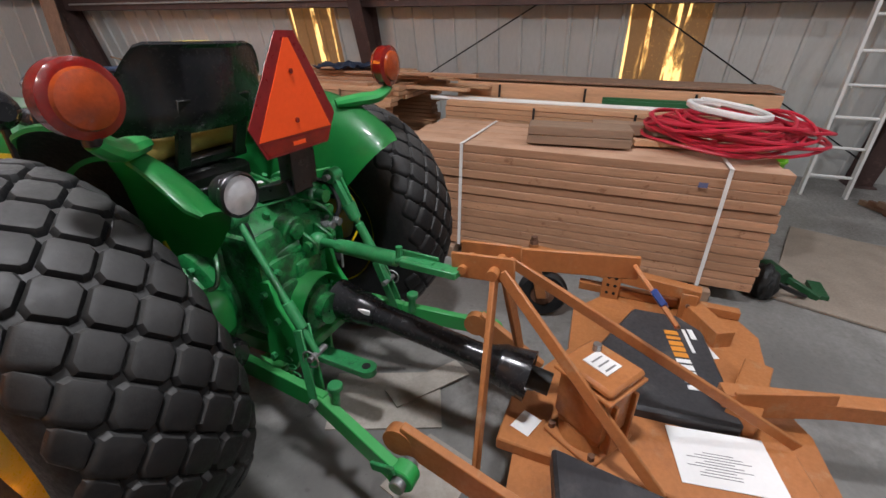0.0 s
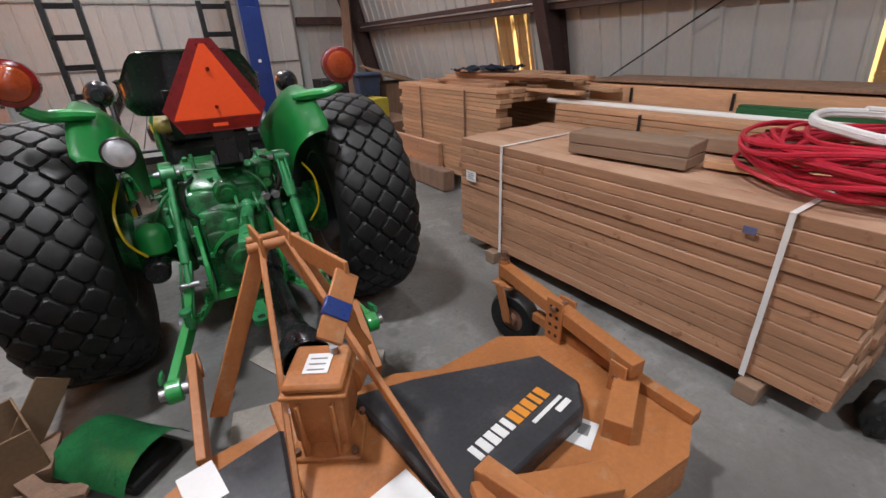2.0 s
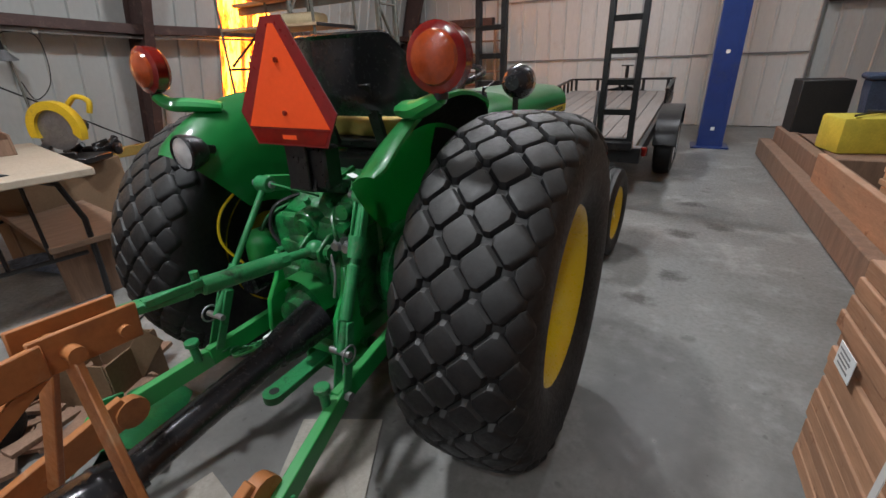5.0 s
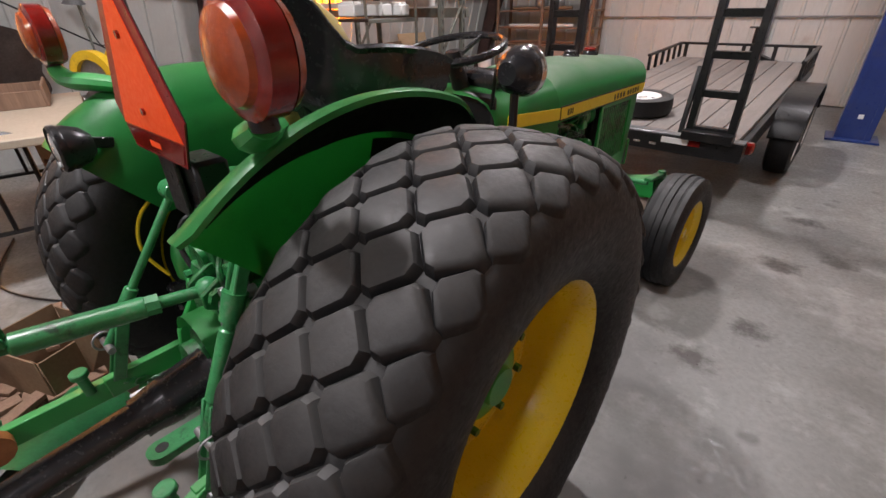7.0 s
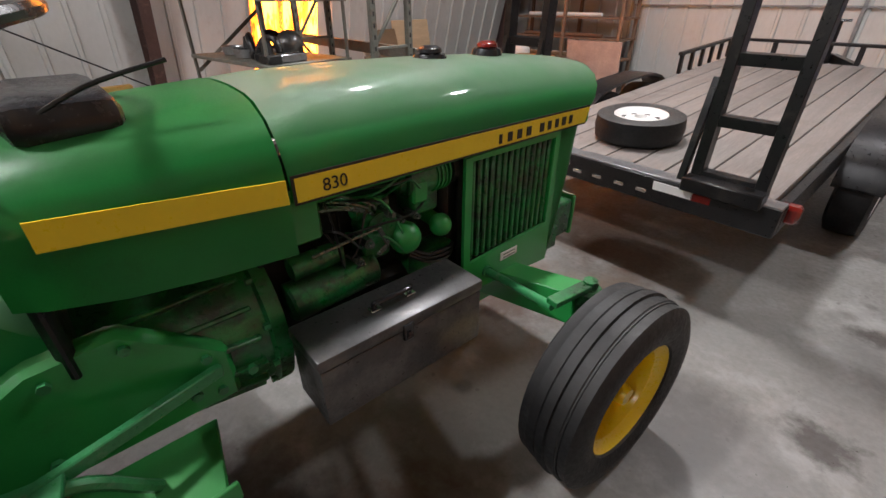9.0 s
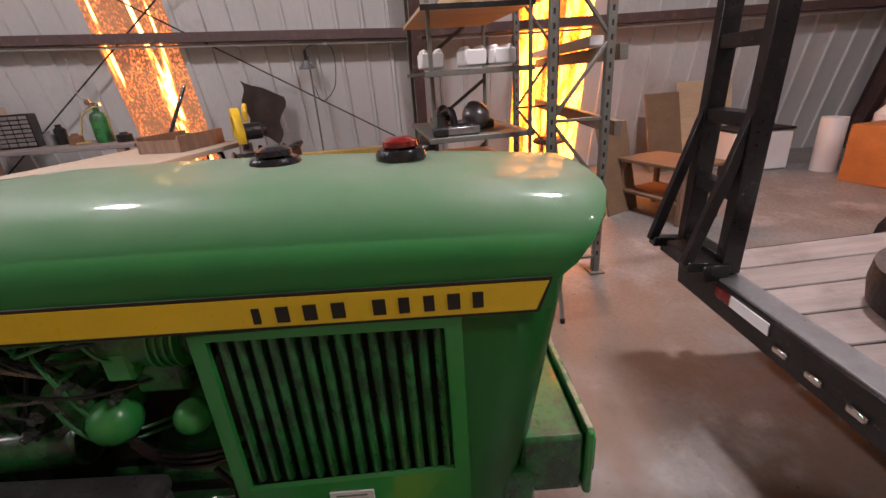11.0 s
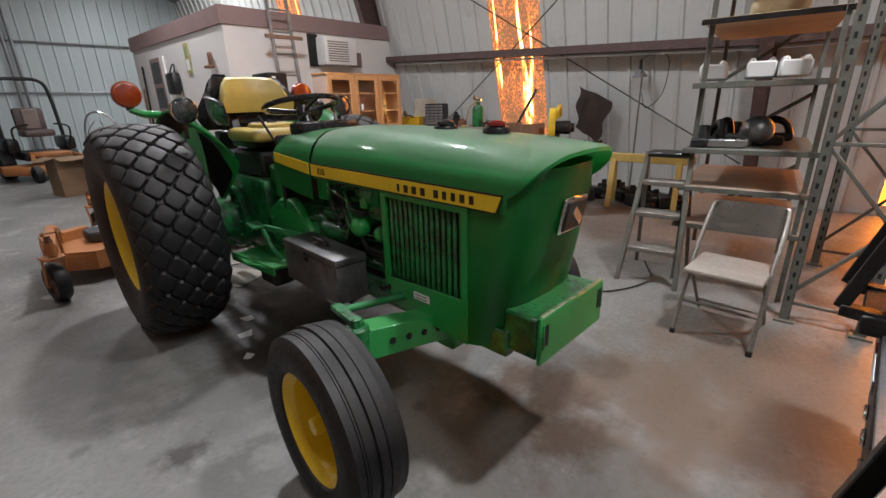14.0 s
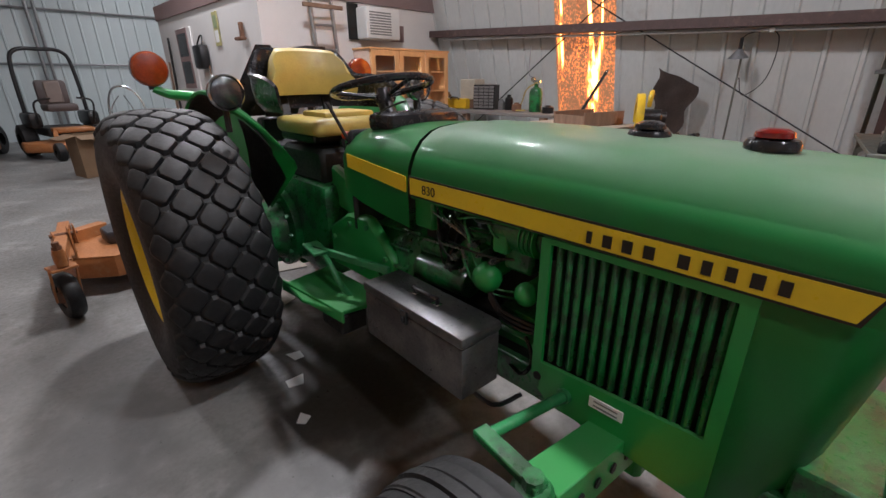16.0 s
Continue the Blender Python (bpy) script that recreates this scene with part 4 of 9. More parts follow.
def fender(s):
    return fender_shell(s, [(0.318, 0.22), (0.322, 0.38), (0.332, 0.48), (0.350, 0.555), (0.380, 0.612), (0.418, 0.648), (0.452, 0.666), (0.474, 0.670), (0.486, 0.664), (0.488, 0.652)], 34, 132, 0.007)


def round_lamp(parent, name, c, r, depth, facing, lens_m, back_m, label, rim_m=None, dome=0.25):
    """Round lamp with its lens on the side of facing (+1: forwards)."""
    m = Matrix.Translation(c) @ Matrix.Rotation(-radians(90) * facing, 4, "X")
    body = part(name, lathe(BM(), [(0, -depth), (r * 0.45, -depth), (r * 0.8, -depth * 0.75), (r, -depth * 0.3), (r, 0.0), (r * 0.94, 0.0), (r * 0.9, -0.01), (0, -0.01)], m, 28), back_m, parent, label)
    if rim_m:
        part("ring", lathe(BM(), [(r * 1.0, -0.012), (r * 1.06, -0.006), (r * 1.06, 0.006), (r * 0.97, 0.012), (r * 0.93, 0.004), (r * 0.93, -0.01)], m, 28, closed=True), rim_m, body)
    part("lens", lathe(BM(), [(r * 0.93, -0.005), (r * 0.9, 0.006), (r * 0.6, dome * r * 0.75), (r * 0.3, dome * r * 0.95), (0, dome * r)], m, 28), lens_m, body)
    return body


for s in (1, -1):
    f = part("fender", fender(s), M_GREEN, tractor, "rounded green rear fender")
    # black sheets under the lip and beside the tyre paint the fender's shade
    part("liner", fender_shell(s, [(0.366, 0.56), (0.392, 0.604), (0.424, 0.634), (0.452, 0.651), (0.472, 0.655)], 44, 128, 0.003), M_VOID, f, "black sheet for the shade under the fender lip")
    part("splash_guard", fender_shell(s, [(0.334, 0.22), (0.338, 0.38), (0.347, 0.475), (0.364, 0.545)], 35, 84, 0.003), M_VOID, f, "black sheet for the shade at the fender's front")
    # tail lamp on a bent green bracket
    TX = 0.60 if s > 0 else 0.575
    base, top = Vector((s * 0.47, -0.325, 1.278)), Vector((s * TX, -0.385, 1.325))
    br = BM()
    tube(br, smooth_path([(s * 0.40, -0.26, 1.262), base, (s * 0.53, -0.37, 1.288), top]), [0.022 + 0.012 * math.sin(math.pi * (q / 18) ** 0.8) for q in range(19)], 10)
    bmesh.ops.scale(br, vec=(1, 1, 0.75), space=Matrix.Translation((0, 0, -1.28)), verts=br.verts)
    part("lamp_bracket", br, M_GREEN, f)
    c = (s * TX, -0.385, 1.402)
    b = BM()
    lathe(b, [(0, -0.026), (0.06, -0.026), (0.078, -0.018), (0.079, 0.018), (0.06, 0.026), (0, 0.026)], Matrix.Translation(c) @ Matrix.Rotation(radians(90), 4, "X"), 28)
    tl = part("tail_lamp", b, M_RED, tractor, "round warning lamp, red rim and amber centre")
    for sg in (-1, 1):
        part("lens", lathe(BM(), [(0.064 if sg > 0 else 0.078, 0.02), (0.057 if sg > 0 else 0.07, 0.034), (0.03, 0.043), (0, 0.046)], Matrix.Translation(c) @ Matrix.Rotation(radians(90) * sg, 4, "X"), 28), M_AMBER, tl)
    part("post", cyl(BM(), (s * TX, -0.385, 1.31), (s * TX, -0.385, 1.335), 0.02, seg=10), M_BLACK, tl)
    # headlamp on the front of the fender
    hl = round_lamp(tractor, "headlamp", (s * (0.525 if s > 0 else 0.42), 0.40, 1.305), 0.062, 0.085, 1, M_LENS, M_BLACK_SATIN, "round black headlamp with clear lens", M_CHROME)
    part("post", cyl(BM(), (s * (0.525 if s > 0 else 0.42), 0.36, 1.16), (s * (0.525 if s > 0 else 0.42), 0.36, 1.26), 0.012, seg=8), M_BLACK, hl)
wl = round_lamp(tractor, "work_lamp", (-0.335, -0.485, 1.142), 0.058, 0.075, -1, M_LENS_BRIGHT, M_BLACK, "round rear work lamp with clear fluted lens", M_BLACK)
part("bracket", bar(BM(), (-0.335, -0.42, 1.145), (-0.36, -0.36, 1.13), 0.02, 0.03), M_BLACK, wl)

# seat
seat = part("seat_back", BM(), M_SEAT, tractor, "worn yellow vinyl backrest")
sb = BM()
rows = []
for k in range(13):
    x = -0.225 + 0.45 * k / 12
    e = abs(x) / 0.225
    top = 1.498 - 0.02 * e ** 2 - (0.12 * max(0, (e - 0.72) / 0.28) ** 1.4)
    yb = -0.02 + 0.10 * e ** 2.4
    rows.append([(x, yb + 0.035, 1.28), (x, yb + 0.055, 1.33), (x, yb + 0.045, (1.33 + top) / 2), (x, yb + 0.02, top - 0.015), (x, yb - 0.005, top), (x, yb - 0.025, top - 0.015), (x, yb - 0.01, 1.28)])
vr = [[sb.verts.new(p) for p in r] for r in rows]
for a, b in zip(vr, vr[1:]):
    for i in range(7):
        sb.faces.new((a[i], a[(i + 1) % 7], b[(i + 1) % 7], b[i]))
sb.faces.new(vr[0][::-1])
sb.faces.new(vr[-1])
seat.data = mesh_of("seat_back", sb, M_SEAT)
sh = BM()
rim_path = smooth_path([(-0.305, 0.34, 0), (-0.305, 0.12, 0), (-0.25, 0.0, 0), (-0.13, -0.05, 0), (0, -0.062, 0), (0.13, -0.05, 0), (0.25, 0.0, 0), (0.305, 0.12, 0), (0.305, 0.34, 0)], 5)
vr = []
for k, q in enumerate(rim_path):
    e = abs(2 * k / (len(rim_path) - 1) - 1)
    f = min(1.0, max(0.0, (e - 0.36) / 0.24))
    top = 1.488 - 0.115 * (3 * f * f - 2 * f ** 3) - 0.05 * max(0.0, (e - 0.7) / 0.3) ** 2
    out = Vector((q.x, q.y - 0.12, 0)).normalized()
    vr.append([sh.verts.new(q + out * d + Vector((0, 0, z))) for d, z in ((-0.03, 1.215), (0.0, 1.25), (0.012, 1.30), (0.012, top - 0.012), (0.022, top), (0.006, top + 0.008), (-0.008, top - 0.006), (-0.012, 1.30))])
for a, b in zip(vr, vr[1:]):
    for i in range(8):
        sh.faces.new((a[i], a[(i + 1) % 8], b[(i + 1) % 8], b[i]))
sh.faces.new(vr[0][::-1])
sh.faces.new(vr[-1])
part("seat_shell", sh, M_BLACK_SATIN, tractor, "glossy black seat shell")
pan = BM()
box(pan, (0, 0.27, 1.155), (0.44, 0.40, 0.075), 0.03, seg=3)
box(pan, (0, 0.29, 1.20), (0.26, 0.22, 0.03), 0.012, seg=2)
part("seat_cushion", pan, M_SEAT, tractor, "worn yellow vinyl seat cushion")
sp = BM()
box(sp, (0, 0.2, 1.10), (0.36, 0.34, 0.04), 0.01)
box(sp, (0, 0.18, 1.02), (0.22, 0.28, 0.12), 0.02)
bar(sp, (-0.12, 0.02, 1.10), (-0.12, -0.06, 1.33), 0.05, 0.02, (0, 1, 0))
bar(sp, (0.12, 0.02, 1.10), (0.12, -0.06, 1.33), 0.05, 0.02, (0, 1, 0))
part("seat_base", sp, M_BLACK, tractor, "black seat suspension")
# slow-vehicle sign
smv = BM()
smo = [(-0.203, 0.10), (-0.15, 0.0), (0.15, 0.0), (0.203, 0.10), (0.04, 0.365), (-0.04, 0.365)]
tri_o = [(-0.172, 0.056), (0.172, 0.056), (0.010, 0.345), (-0.010, 0.345)]
SM = Matrix.Translation((0.045, -0.362, 1.165)) @ Matrix.Rotation(radians(90), 4, "X")
sign = part("slow_vehicle_sign", prism(BM(), smo, 0.003, SM), M_SMV_EDGE, tractor, "orange triangle slow-vehicle sign with dark red border")
part("sign_back", prism(BM(), smo, 0.002, SM @ Matrix.Translation((0, 0, -0.0025))), M_BLACK, sign, "bare dark back of the sign")
part("triangle", prism(BM(), tri_o, 0.002, SM @ Matrix.Translation((0, 0, 0.0035))), M_SMV, sign)
for z in (0.10, 0.25):
    part("bolt", cyl(BM(), tuple(SM @ Vector((0, z, 0.004))), tuple(SM @ Vector((0, z, 0.011))), 0.008, seg=8), M_RED, sign)
part("foot_strip", prism(BM(), [(-0.142, 0.006), (0.142, 0.006), (0.168, 0.05), (-0.168, 0.05)], 0.001, SM @ Matrix.Translation((0, 0, 0.0035))), M_RED, sign)
part("sign_lettering", prism(BM(), [(-0.03, 0.02), (0.03, 0.02), (0.03, 0.034), (-0.03, 0.034)], 0.0005, SM @ Matrix.Translation((0, 0, 0.0047))), M_SMV, sign)
bk = BM()
bar(bk, (0.045, -0.352, 1.02), (0.045, -0.352, 1.5), 0.09, 0.012, (0, 1, 0))
bar(bk, (0.045, -0.345, 1.04), (0.045, -0.18, 0.99), 0.12, 0.05, (0, 0, 1))
box(bk, (0.09, -0.30, 1.09), (0.12, 0.08, 0.14), 0.01)
part("sign_bracket", bk, M_BLACK, tractor, "black sign post and tool tray")

# steering wheel and column
sw_c = Vector((0.03, 0.70, 1.318))
tilt = Matrix.Translation(sw_c) @ Matrix.Rotation(radians(12), 4, "X")
ring = BM()
tube(ring, [tilt @ Vector((0.195 * math.cos(a), 0.195 * math.sin(a), 0)) for a in np.linspace(0, 2 * math.pi, 40, endpoint=False)], 0.014, 8, closed=True)
wheel = part("steering_wheel", ring, M_BLACK_SATIN, tractor, "black three-spoke steering wheel")
for a in (90, 210, 330):
    part("spoke", tube(BM(), [tilt @ Vector((0.02 * math.cos(radians(a)), 0.02 * math.sin(radians(a)), -0.035)), tilt @ Vector((0.19 * math.cos(radians(a)), 0.19 * math.sin(radians(a)), 0))], 0.009, 8), M_BLACK_SATIN, wheel)
part("wheel_hub", lathe(BM(), [(0, 0.0), (0.03, -0.005), (0.035, -0.03), (0.035, -0.06), (0, -0.06)], tilt, 20), M_BLACK_SATIN, wheel)
col = BM()
cyl(col, tuple(tilt @ Vector((0, 0, -0.05))), (0.03, 0.78, 1.12), 0.03, 0.04, 16)
part("steering_column", col, M_BLACK, tractor)
part("instrument_hood", box(BM(), (0, 0.86, 1.2), (0.34, 0.16, 0.07), 0.025, seg=2), M_BLACK_SATIN, tractor, "black instrument panel")
for x in (-0.15, 0.2):
    part("lever", tube(BM(), [(x, 0.72, 1.1), (x * 1.3, 0.66, 1.27)], 0.007, 6), M_BLACK, tractor)
part("lever", tube(BM(), smooth_path([(0.16, 0.80, 1.2), (0.17, 0.9, 1.25), (0.175, 1.02, 1.28)]), 0.004, 6), M_BLACK, tractor)

# platform, pedals, step
for s in (1, -1):
    fp = BM()
    poly = [(0.2, 0.42), (0.44, 0.46), (0.46, 0.66), (0.40, 0.86), (0.2, 0.90)]
    prism(fp, [(s * x, y) for x, y in poly], 0.016, Matrix.Translation((0, 0, 0.50)), 0.004)
    bar(fp, (s * 0.44, 0.44, 0.50), (s * 0.40, 0.88, 0.50), 0.012, 0.05)
    plat = part("foot_platform", fp, M_GREEN, tractor, "green foot platform")
    part("pedal", bar(bar(BM(), (s * 0.22, 0.94, 0.66), (s * 0.34, 0.58, 0.685), 0.02, 0.03), (s * 0.33, 0.52, 0.69), (s * 0.35, 0.66, 0.685), 0.07, 0.012), M_GREEN_WORN, tractor, "worn green foot pedal")
    part("step_block", box(BM(), (s * 0.34, 0.78, 0.45), (0.12, 0.16, 0.09), 0.01), M_VOID, plat)
YZ = Matrix.Rotation(radians(90), 4, "Z") @ Matrix.Rotation(radians(90), 4, "X")     # outline given as (y, z), thickness along x
part("gear_cover", prism(BM(), [(0.26, 0.84), (0.26, 1.0), (0.44, 0.985), (0.66, 0.90), (0.74, 0.80), (0.74, 0.74)], 0.27, Matrix.Translation((-0.135, 0, 0)) @ YZ, 0.012), M_GREEN_DUSTY, tractor, "dusty green gear cover")
for k in range(3):
    part("tread_strip", bar(BM(), (-0.10, 0.36 + 0.09 * k, 1.006 - 0.028 * k), (0.10, 0.36 + 0.09 * k, 1.006 - 0.028 * k), 0.05, 0.012, (0, 0.3, 1)), M_BLACK, tractor)
for s in (1, -1):
    part("housing_cover", prism(BM(), [(0.50, 0.56), (0.50, 0.74), (0.66, 0.83), (0.80, 0.84), (0.97, 0.70), (0.97, 0.56)], 0.05, Matrix.Translation((0.165 if s > 0 else -0.215, 0, 0)) @ YZ, 0.012), M_GREEN, tractor, "green angled housing cover")
    for y, z in ((0.54, 0.6), (0.54, 0.7), (0.68, 0.79), (0.8, 0.8), (0.92, 0.7), (0.93, 0.6)):
        part("bolt", cyl(BM(), (s * 0.212, y, z), (s * 0.226, y, z), 0.011, seg=6), M_GREEN_WORN, tractor)
    part("brake_rod", tube(BM(), smooth_path([(s * 0.33, 0.60, 0.68), (s * 0.335, 0.68, 0.655), (s * 0.32, 0.745, 0.56), (s * 0.26, 0.77, 0.46)], 5), 0.013, 8), M_GREEN_WORN, tractor)
# dark block added to paint the shaded gap under the seat
part("seat_support", box(BM(), (0, 0.22, 0.98), (0.36, 0.40, 0.16), 0.02), M_VOID, tractor, "dark block for the shade under the seat")
for y, x, z in ((0.52, 0.105, 1.125), (0.56, 0.10, 1.095)):
    lv = part("gear_lever", tube(BM(), [(x - 0.02, y - 0.01, 0.93), (x, y, z - 0.02)], 0.008, 6), M_GREEN_WORN, tractor)
    part("lever_knob", ball(BM(), (x, y, z), 0.021, 12, (1, 1, 0.85)), M_KNOB, lv, "orange-red lever knob")
for x, y in ((0.06, 0.5), (-0.06, 0.52), (0.1, 0.62)):
    part("gear_lever", tube(tube(BM(), [(x, y, 0.92), (x + 0.02, y - 0.05, 1.08)], 0.006, 6), [(x + 0.02, y - 0.05, 1.07), (x + 0.022, y - 0.056, 1.1)], 0.014, 8), M_BLACK, tractor)
# bolts and ribs along the casting
for k in range(6):
    part("bolt", cyl(BM(), (0.218, 0.4 + k * 0.12, 0.62), (0.23, 0.4 + k * 0.12, 0.62), 0.012, seg=6), M_GREEN_WORN, tractor)

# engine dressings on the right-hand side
part("alternator", cyl(cyl(cyl(BM(), (0.2, 1.47, 0.955), (0.2, 1.6, 0.955), 0.048, seg=20, bevel=0.006), (0.2, 1.6, 0.955), (0.2, 1.625, 0.955), 0.035, seg=16), (0.2, 1.45, 0.955), (0.2, 1.47, 0.955), 0.03, seg=12), M_GREEN_CAST_SHADE, tractor, "ribbed green alternator")
for k in range(4):
    part("fin", cyl(BM(), (0.2, 1.56 + k * 0.014, 0.955), (0.2, 1.564 + k * 0.014, 0.955), 0.053, seg=20), M_GREEN, tractor)
part("alternator_pad", box(box(BM(), (0.205, 1.52, 0.99), (0.07, 0.10, 0.03), 0.006), (0.235, 1.5, 0.93), (0.03, 0.05, 0.06), 0.006), M_GREEN, tractor)
part("pulley", cyl(BM(), (0.2, 1.625, 0.955), (0.2, 1.645, 0.955), 0.045, seg=18), M_VOID, tractor)
part("front_casting", box(box(BM(), (0.165, 1.565, 0.69), (0.10, 0.19, 0.075), 0.025, seg=2), (0.175, 1.5, 0.635), (0.08, 0.28, 0.05), 0.015), M_GREEN_CAST_SHADE, tractor, "greasy green front casting")
M_LINE = surface("bare_steel_line", (0.16, 0.18, 0.16), 0.3, 0.8, var=0.2, bump=0.05)
for k in range(4):
    part("injection_line", tube(BM(), smooth_path([(0.215, 1.36 + 0.012 * k, 0.885), (0.235 + 0.006 * k, 1.36 - 0.03 * k, 0.93 + 0.008 * k), (0.21, 1.29 - 0.035 * k, 0.965 - 0.004 * k), (0.16, 1.26 - 0.04 * k, 0.94), (0.13, 1.24 - 0.04 * k, 0.93)], 5), 0.0035, 6), M_LINE, tractor, "bare steel injection line")
for k in range(3):
    part("fuel_hose", tube(BM(), smooth_path([(0.235, 1.46, 0.77 - 0.01 * k), (0.25, 1.52, 0.735 - 0.012 * k), (0.245, 1.6, 0.725 - 0.014 * k), (0.2, 1.66, 0.70)], 5), 0.006, 6), M_BLACK, tractor)
for y, z, r in ((1.40, 0.90, 0.012), (1.43, 0.875, 0.010), (1.33, 0.84, 0.014), (1.30, 0.80, 0.012), (1.48, 0.87, 0.01)):
    part("fitting", cyl(cyl(BM(), (0.2, y, z), (0.25, y, z), r, seg=6), (0.25, y, z), (0.262, y, z), r * 0.6, seg=8), M_LINE, tractor)
part("throttle_rod", tube(BM(), [(0.245, 1.18, 0.86), (0.25, 1.36, 0.875)], 0.004, 6), M_LINE, tractor)
part("pump_lever", bar(bar(BM(), (0.25, 1.36, 0.875), (0.25, 1.385, 0.82), 0.014, 0.006, (1, 0, 0)), (0.25, 1.385, 0.82), (0.25, 1.35, 0.80), 0.014, 0.006, (1, 0, 0)), M_LINE, tractor)
part("alternator_mount", box(BM(), (0.18, 1.54, 0.885), (0.08, 0.1, 0.08), 0.012), M_GREEN_CAST_SHADE, tractor)
part("fuel_bowl", ball(cyl(BM(), (0.16, 1.45, 0.83), (0.22, 1.45, 0.825), 0.03, seg=14), (0.235, 1.45, 0.81), 0.045, 18), M_GREEN, tractor, "glossy green filter bowl")
part("fuel_bowl", ball(cyl(BM(), (0.16, 1.585, 0.81), (0.22, 1.585, 0.805), 0.022, seg=14), (0.228, 1.585, 0.80), 0.034, 16), M_GREEN, tractor, "glossy green filter bowl")
part("starter_motor", cyl(cyl(BM(), (0.2, 1.12, 0.735), (0.2, 1.36, 0.745), 0.05, seg=20, bevel=0.006), (0.2, 1.14, 0.82), (0.2, 1.27, 0.825), 0.028, seg=14), M_GREEN_CAST_SHADE, tractor, "green starter motor")
part("regulator_box", box(BM(), (0.215, 1.175, 0.95), (0.05, 0.09, 0.115), 0.008), M_GREEN, tractor, "green regulator box")
part("injection_pump", box(cyl(cyl(BM(), (0.16, 1.38, 0.86), (0.235, 1.38, 0.86), 0.045, seg=16), (0.18, 1.33, 0.90), (0.18, 1.43, 0.905), 0.022, seg=12), (0.19, 1.37, 0.80), (0.06, 0.09, 0.07), 0.01), M_GREEN_CAST_SHADE, tractor, "green injection pump")
part("oil_pan", box(BM(), (0, 1.42, 0.5), (0.26, 0.55, 0.12), 0.03, seg=2), M_GREEN_CAST_SHADE, tractor, "green oil pan")
random.seed(5)
for k in range(12):
    y0, z0 = 1.2 + random.random() * 0.35, 0.74 + random.random() * 0.22
    y1, z1 = 1.22 + random.random() * 0.4, 0.72 + random.random() * 0.25
    xm = 0.225 + random.random() * 0.03
    part("wire" if k % 3 else "fuel_line", tube(BM(), smooth_path([(0.17, y0, z0), (xm, (2 * y0 + y1) / 3, max(z0, z1) + 0.02 * random.random()), (xm, (y0 + 2 * y1) / 3, min(z0, z1) + 0.04), (0.17, y1, z1)], 5), 0.0035, 5), M_BLACK if k % 3 else M_GREEN_WORN, tractor)
part("wiring_hose", tube(BM(), smooth_path([(0.24, 1.6, 0.68), (0.245, 1.63, 0.62), (0.25, 1.6, 0.56), (0.2, 1.5, 0.54)]), 0.006, 6), M_BLACK, tractor)

# frame rails and front axle
for s in (1, -1):
    part("frame_rail", box(BM(), (s * 0.2, 1.75, 0.53), (0.05, 0.95, 0.1), 0.006), M_GREEN_CAST_SHADE, tractor, "green side rail")
axb = BM()
box(axb, (0, FY, 0.44), (0.36, 0.13, 0.16), 0.015)
for s in (1, -1):
    part("axle_beam", bar(BM(), (s * 0.1, FY, 0.46), (s * (KX[s] - 0.015), KY[s] - 0.005, 0.555), 0.095, 0.11), M_GREEN, tractor, "green axle extension with pin holes")
part("front_axle", axb, M_GREEN, tractor, "green adjustable front axle beam with holes")
for s in (1, -1):
    for k in range(4):
        x = 0.24 + k * 0.075
        part("pin_hole", cyl(BM(), (s * x, FY + 0.046, 0.49 + (x - 0.24) * 0.2), (s * x, FY + 0.05, 0.49 + (x - 0.24) * 0.2), 0.013, seg=10), M_VOID, tractor)
    sk = BM()
    cyl(sk, (s * KX[s], KY[s], 0.42), (s * KX[s], KY[s], 0.622), 0.042, seg=18, bevel=0.008)
    cyl(sk, (s * KX[s], KY[s], 0.62), (s * KX[s], KY[s], 0.648), 0.022, seg=8)
    part("king_pin", sk, M_GREEN_CAST_SHADE, tractor, "green spindle housing")
    part("spindle", cyl(BM(), (s * KX[s], KY[s], 0.42), (s * (KX[s] + 0.105), KY[s], FR), 0.03, seg=12), M_GREEN_CAST_SHADE, tractor)
    part("steering_arm", bar(BM(), (s * KX[s], KY[s] + 0.02, 0.63), (s * (KX[s] - 0.025), KY[s] - 0.16, 0.632), 0.04, 0.02), M_GREEN_CAST_SHADE, tractor)
    td = BM()
    cyl(td, (s * (KX[s] - 0.025), KY[s] - 0.15, 0.615), (s * 0.12, FY - 0.1, 0.57), 0.014, seg=10)
    cyl(td, (s * 0.28, FY - 0.12, 0.587), (s * 0.14, FY - 0.1, 0.573), 0.02, seg=10)
    part("tie_rod", td, M_GREEN_WORN, tractor)

# steel tool box on a bracket
box_t = thing("tool_box", "dusty grey steel tool box on the tractor side bracket", "tool box", (0.328, 1.30, 0.535), -4.0)
part("box_body", box(BM(), (0, 0, 0.08), (0.145, 0.465, 0.16), 0.006, seg=2), M_TOOLBOX, box_t)
part("box_lid", box(BM(), (0, 0, 0.178), (0.152, 0.472, 0.034), 0.008, seg=2), M_TOOLBOX, box_t)
hd = part("handle", tube(BM(), smooth_path([(0, -0.05, 0.196), (0.0, -0.052, 0.215), (0.012, -0.04, 0.222), (0.012, 0.04, 0.222), (0, 0.052, 0.215), (0, 0.05, 0.196)], 4), 0.0065, 8), M_BLACK_SATIN, box_t, "black folding handle")
for y in (-0.05, 0.05):
    part("lug", box(BM(), (0, y, 0.197), (0.024, 0.028, 0.008), 0.002), M_CHROME, hd)
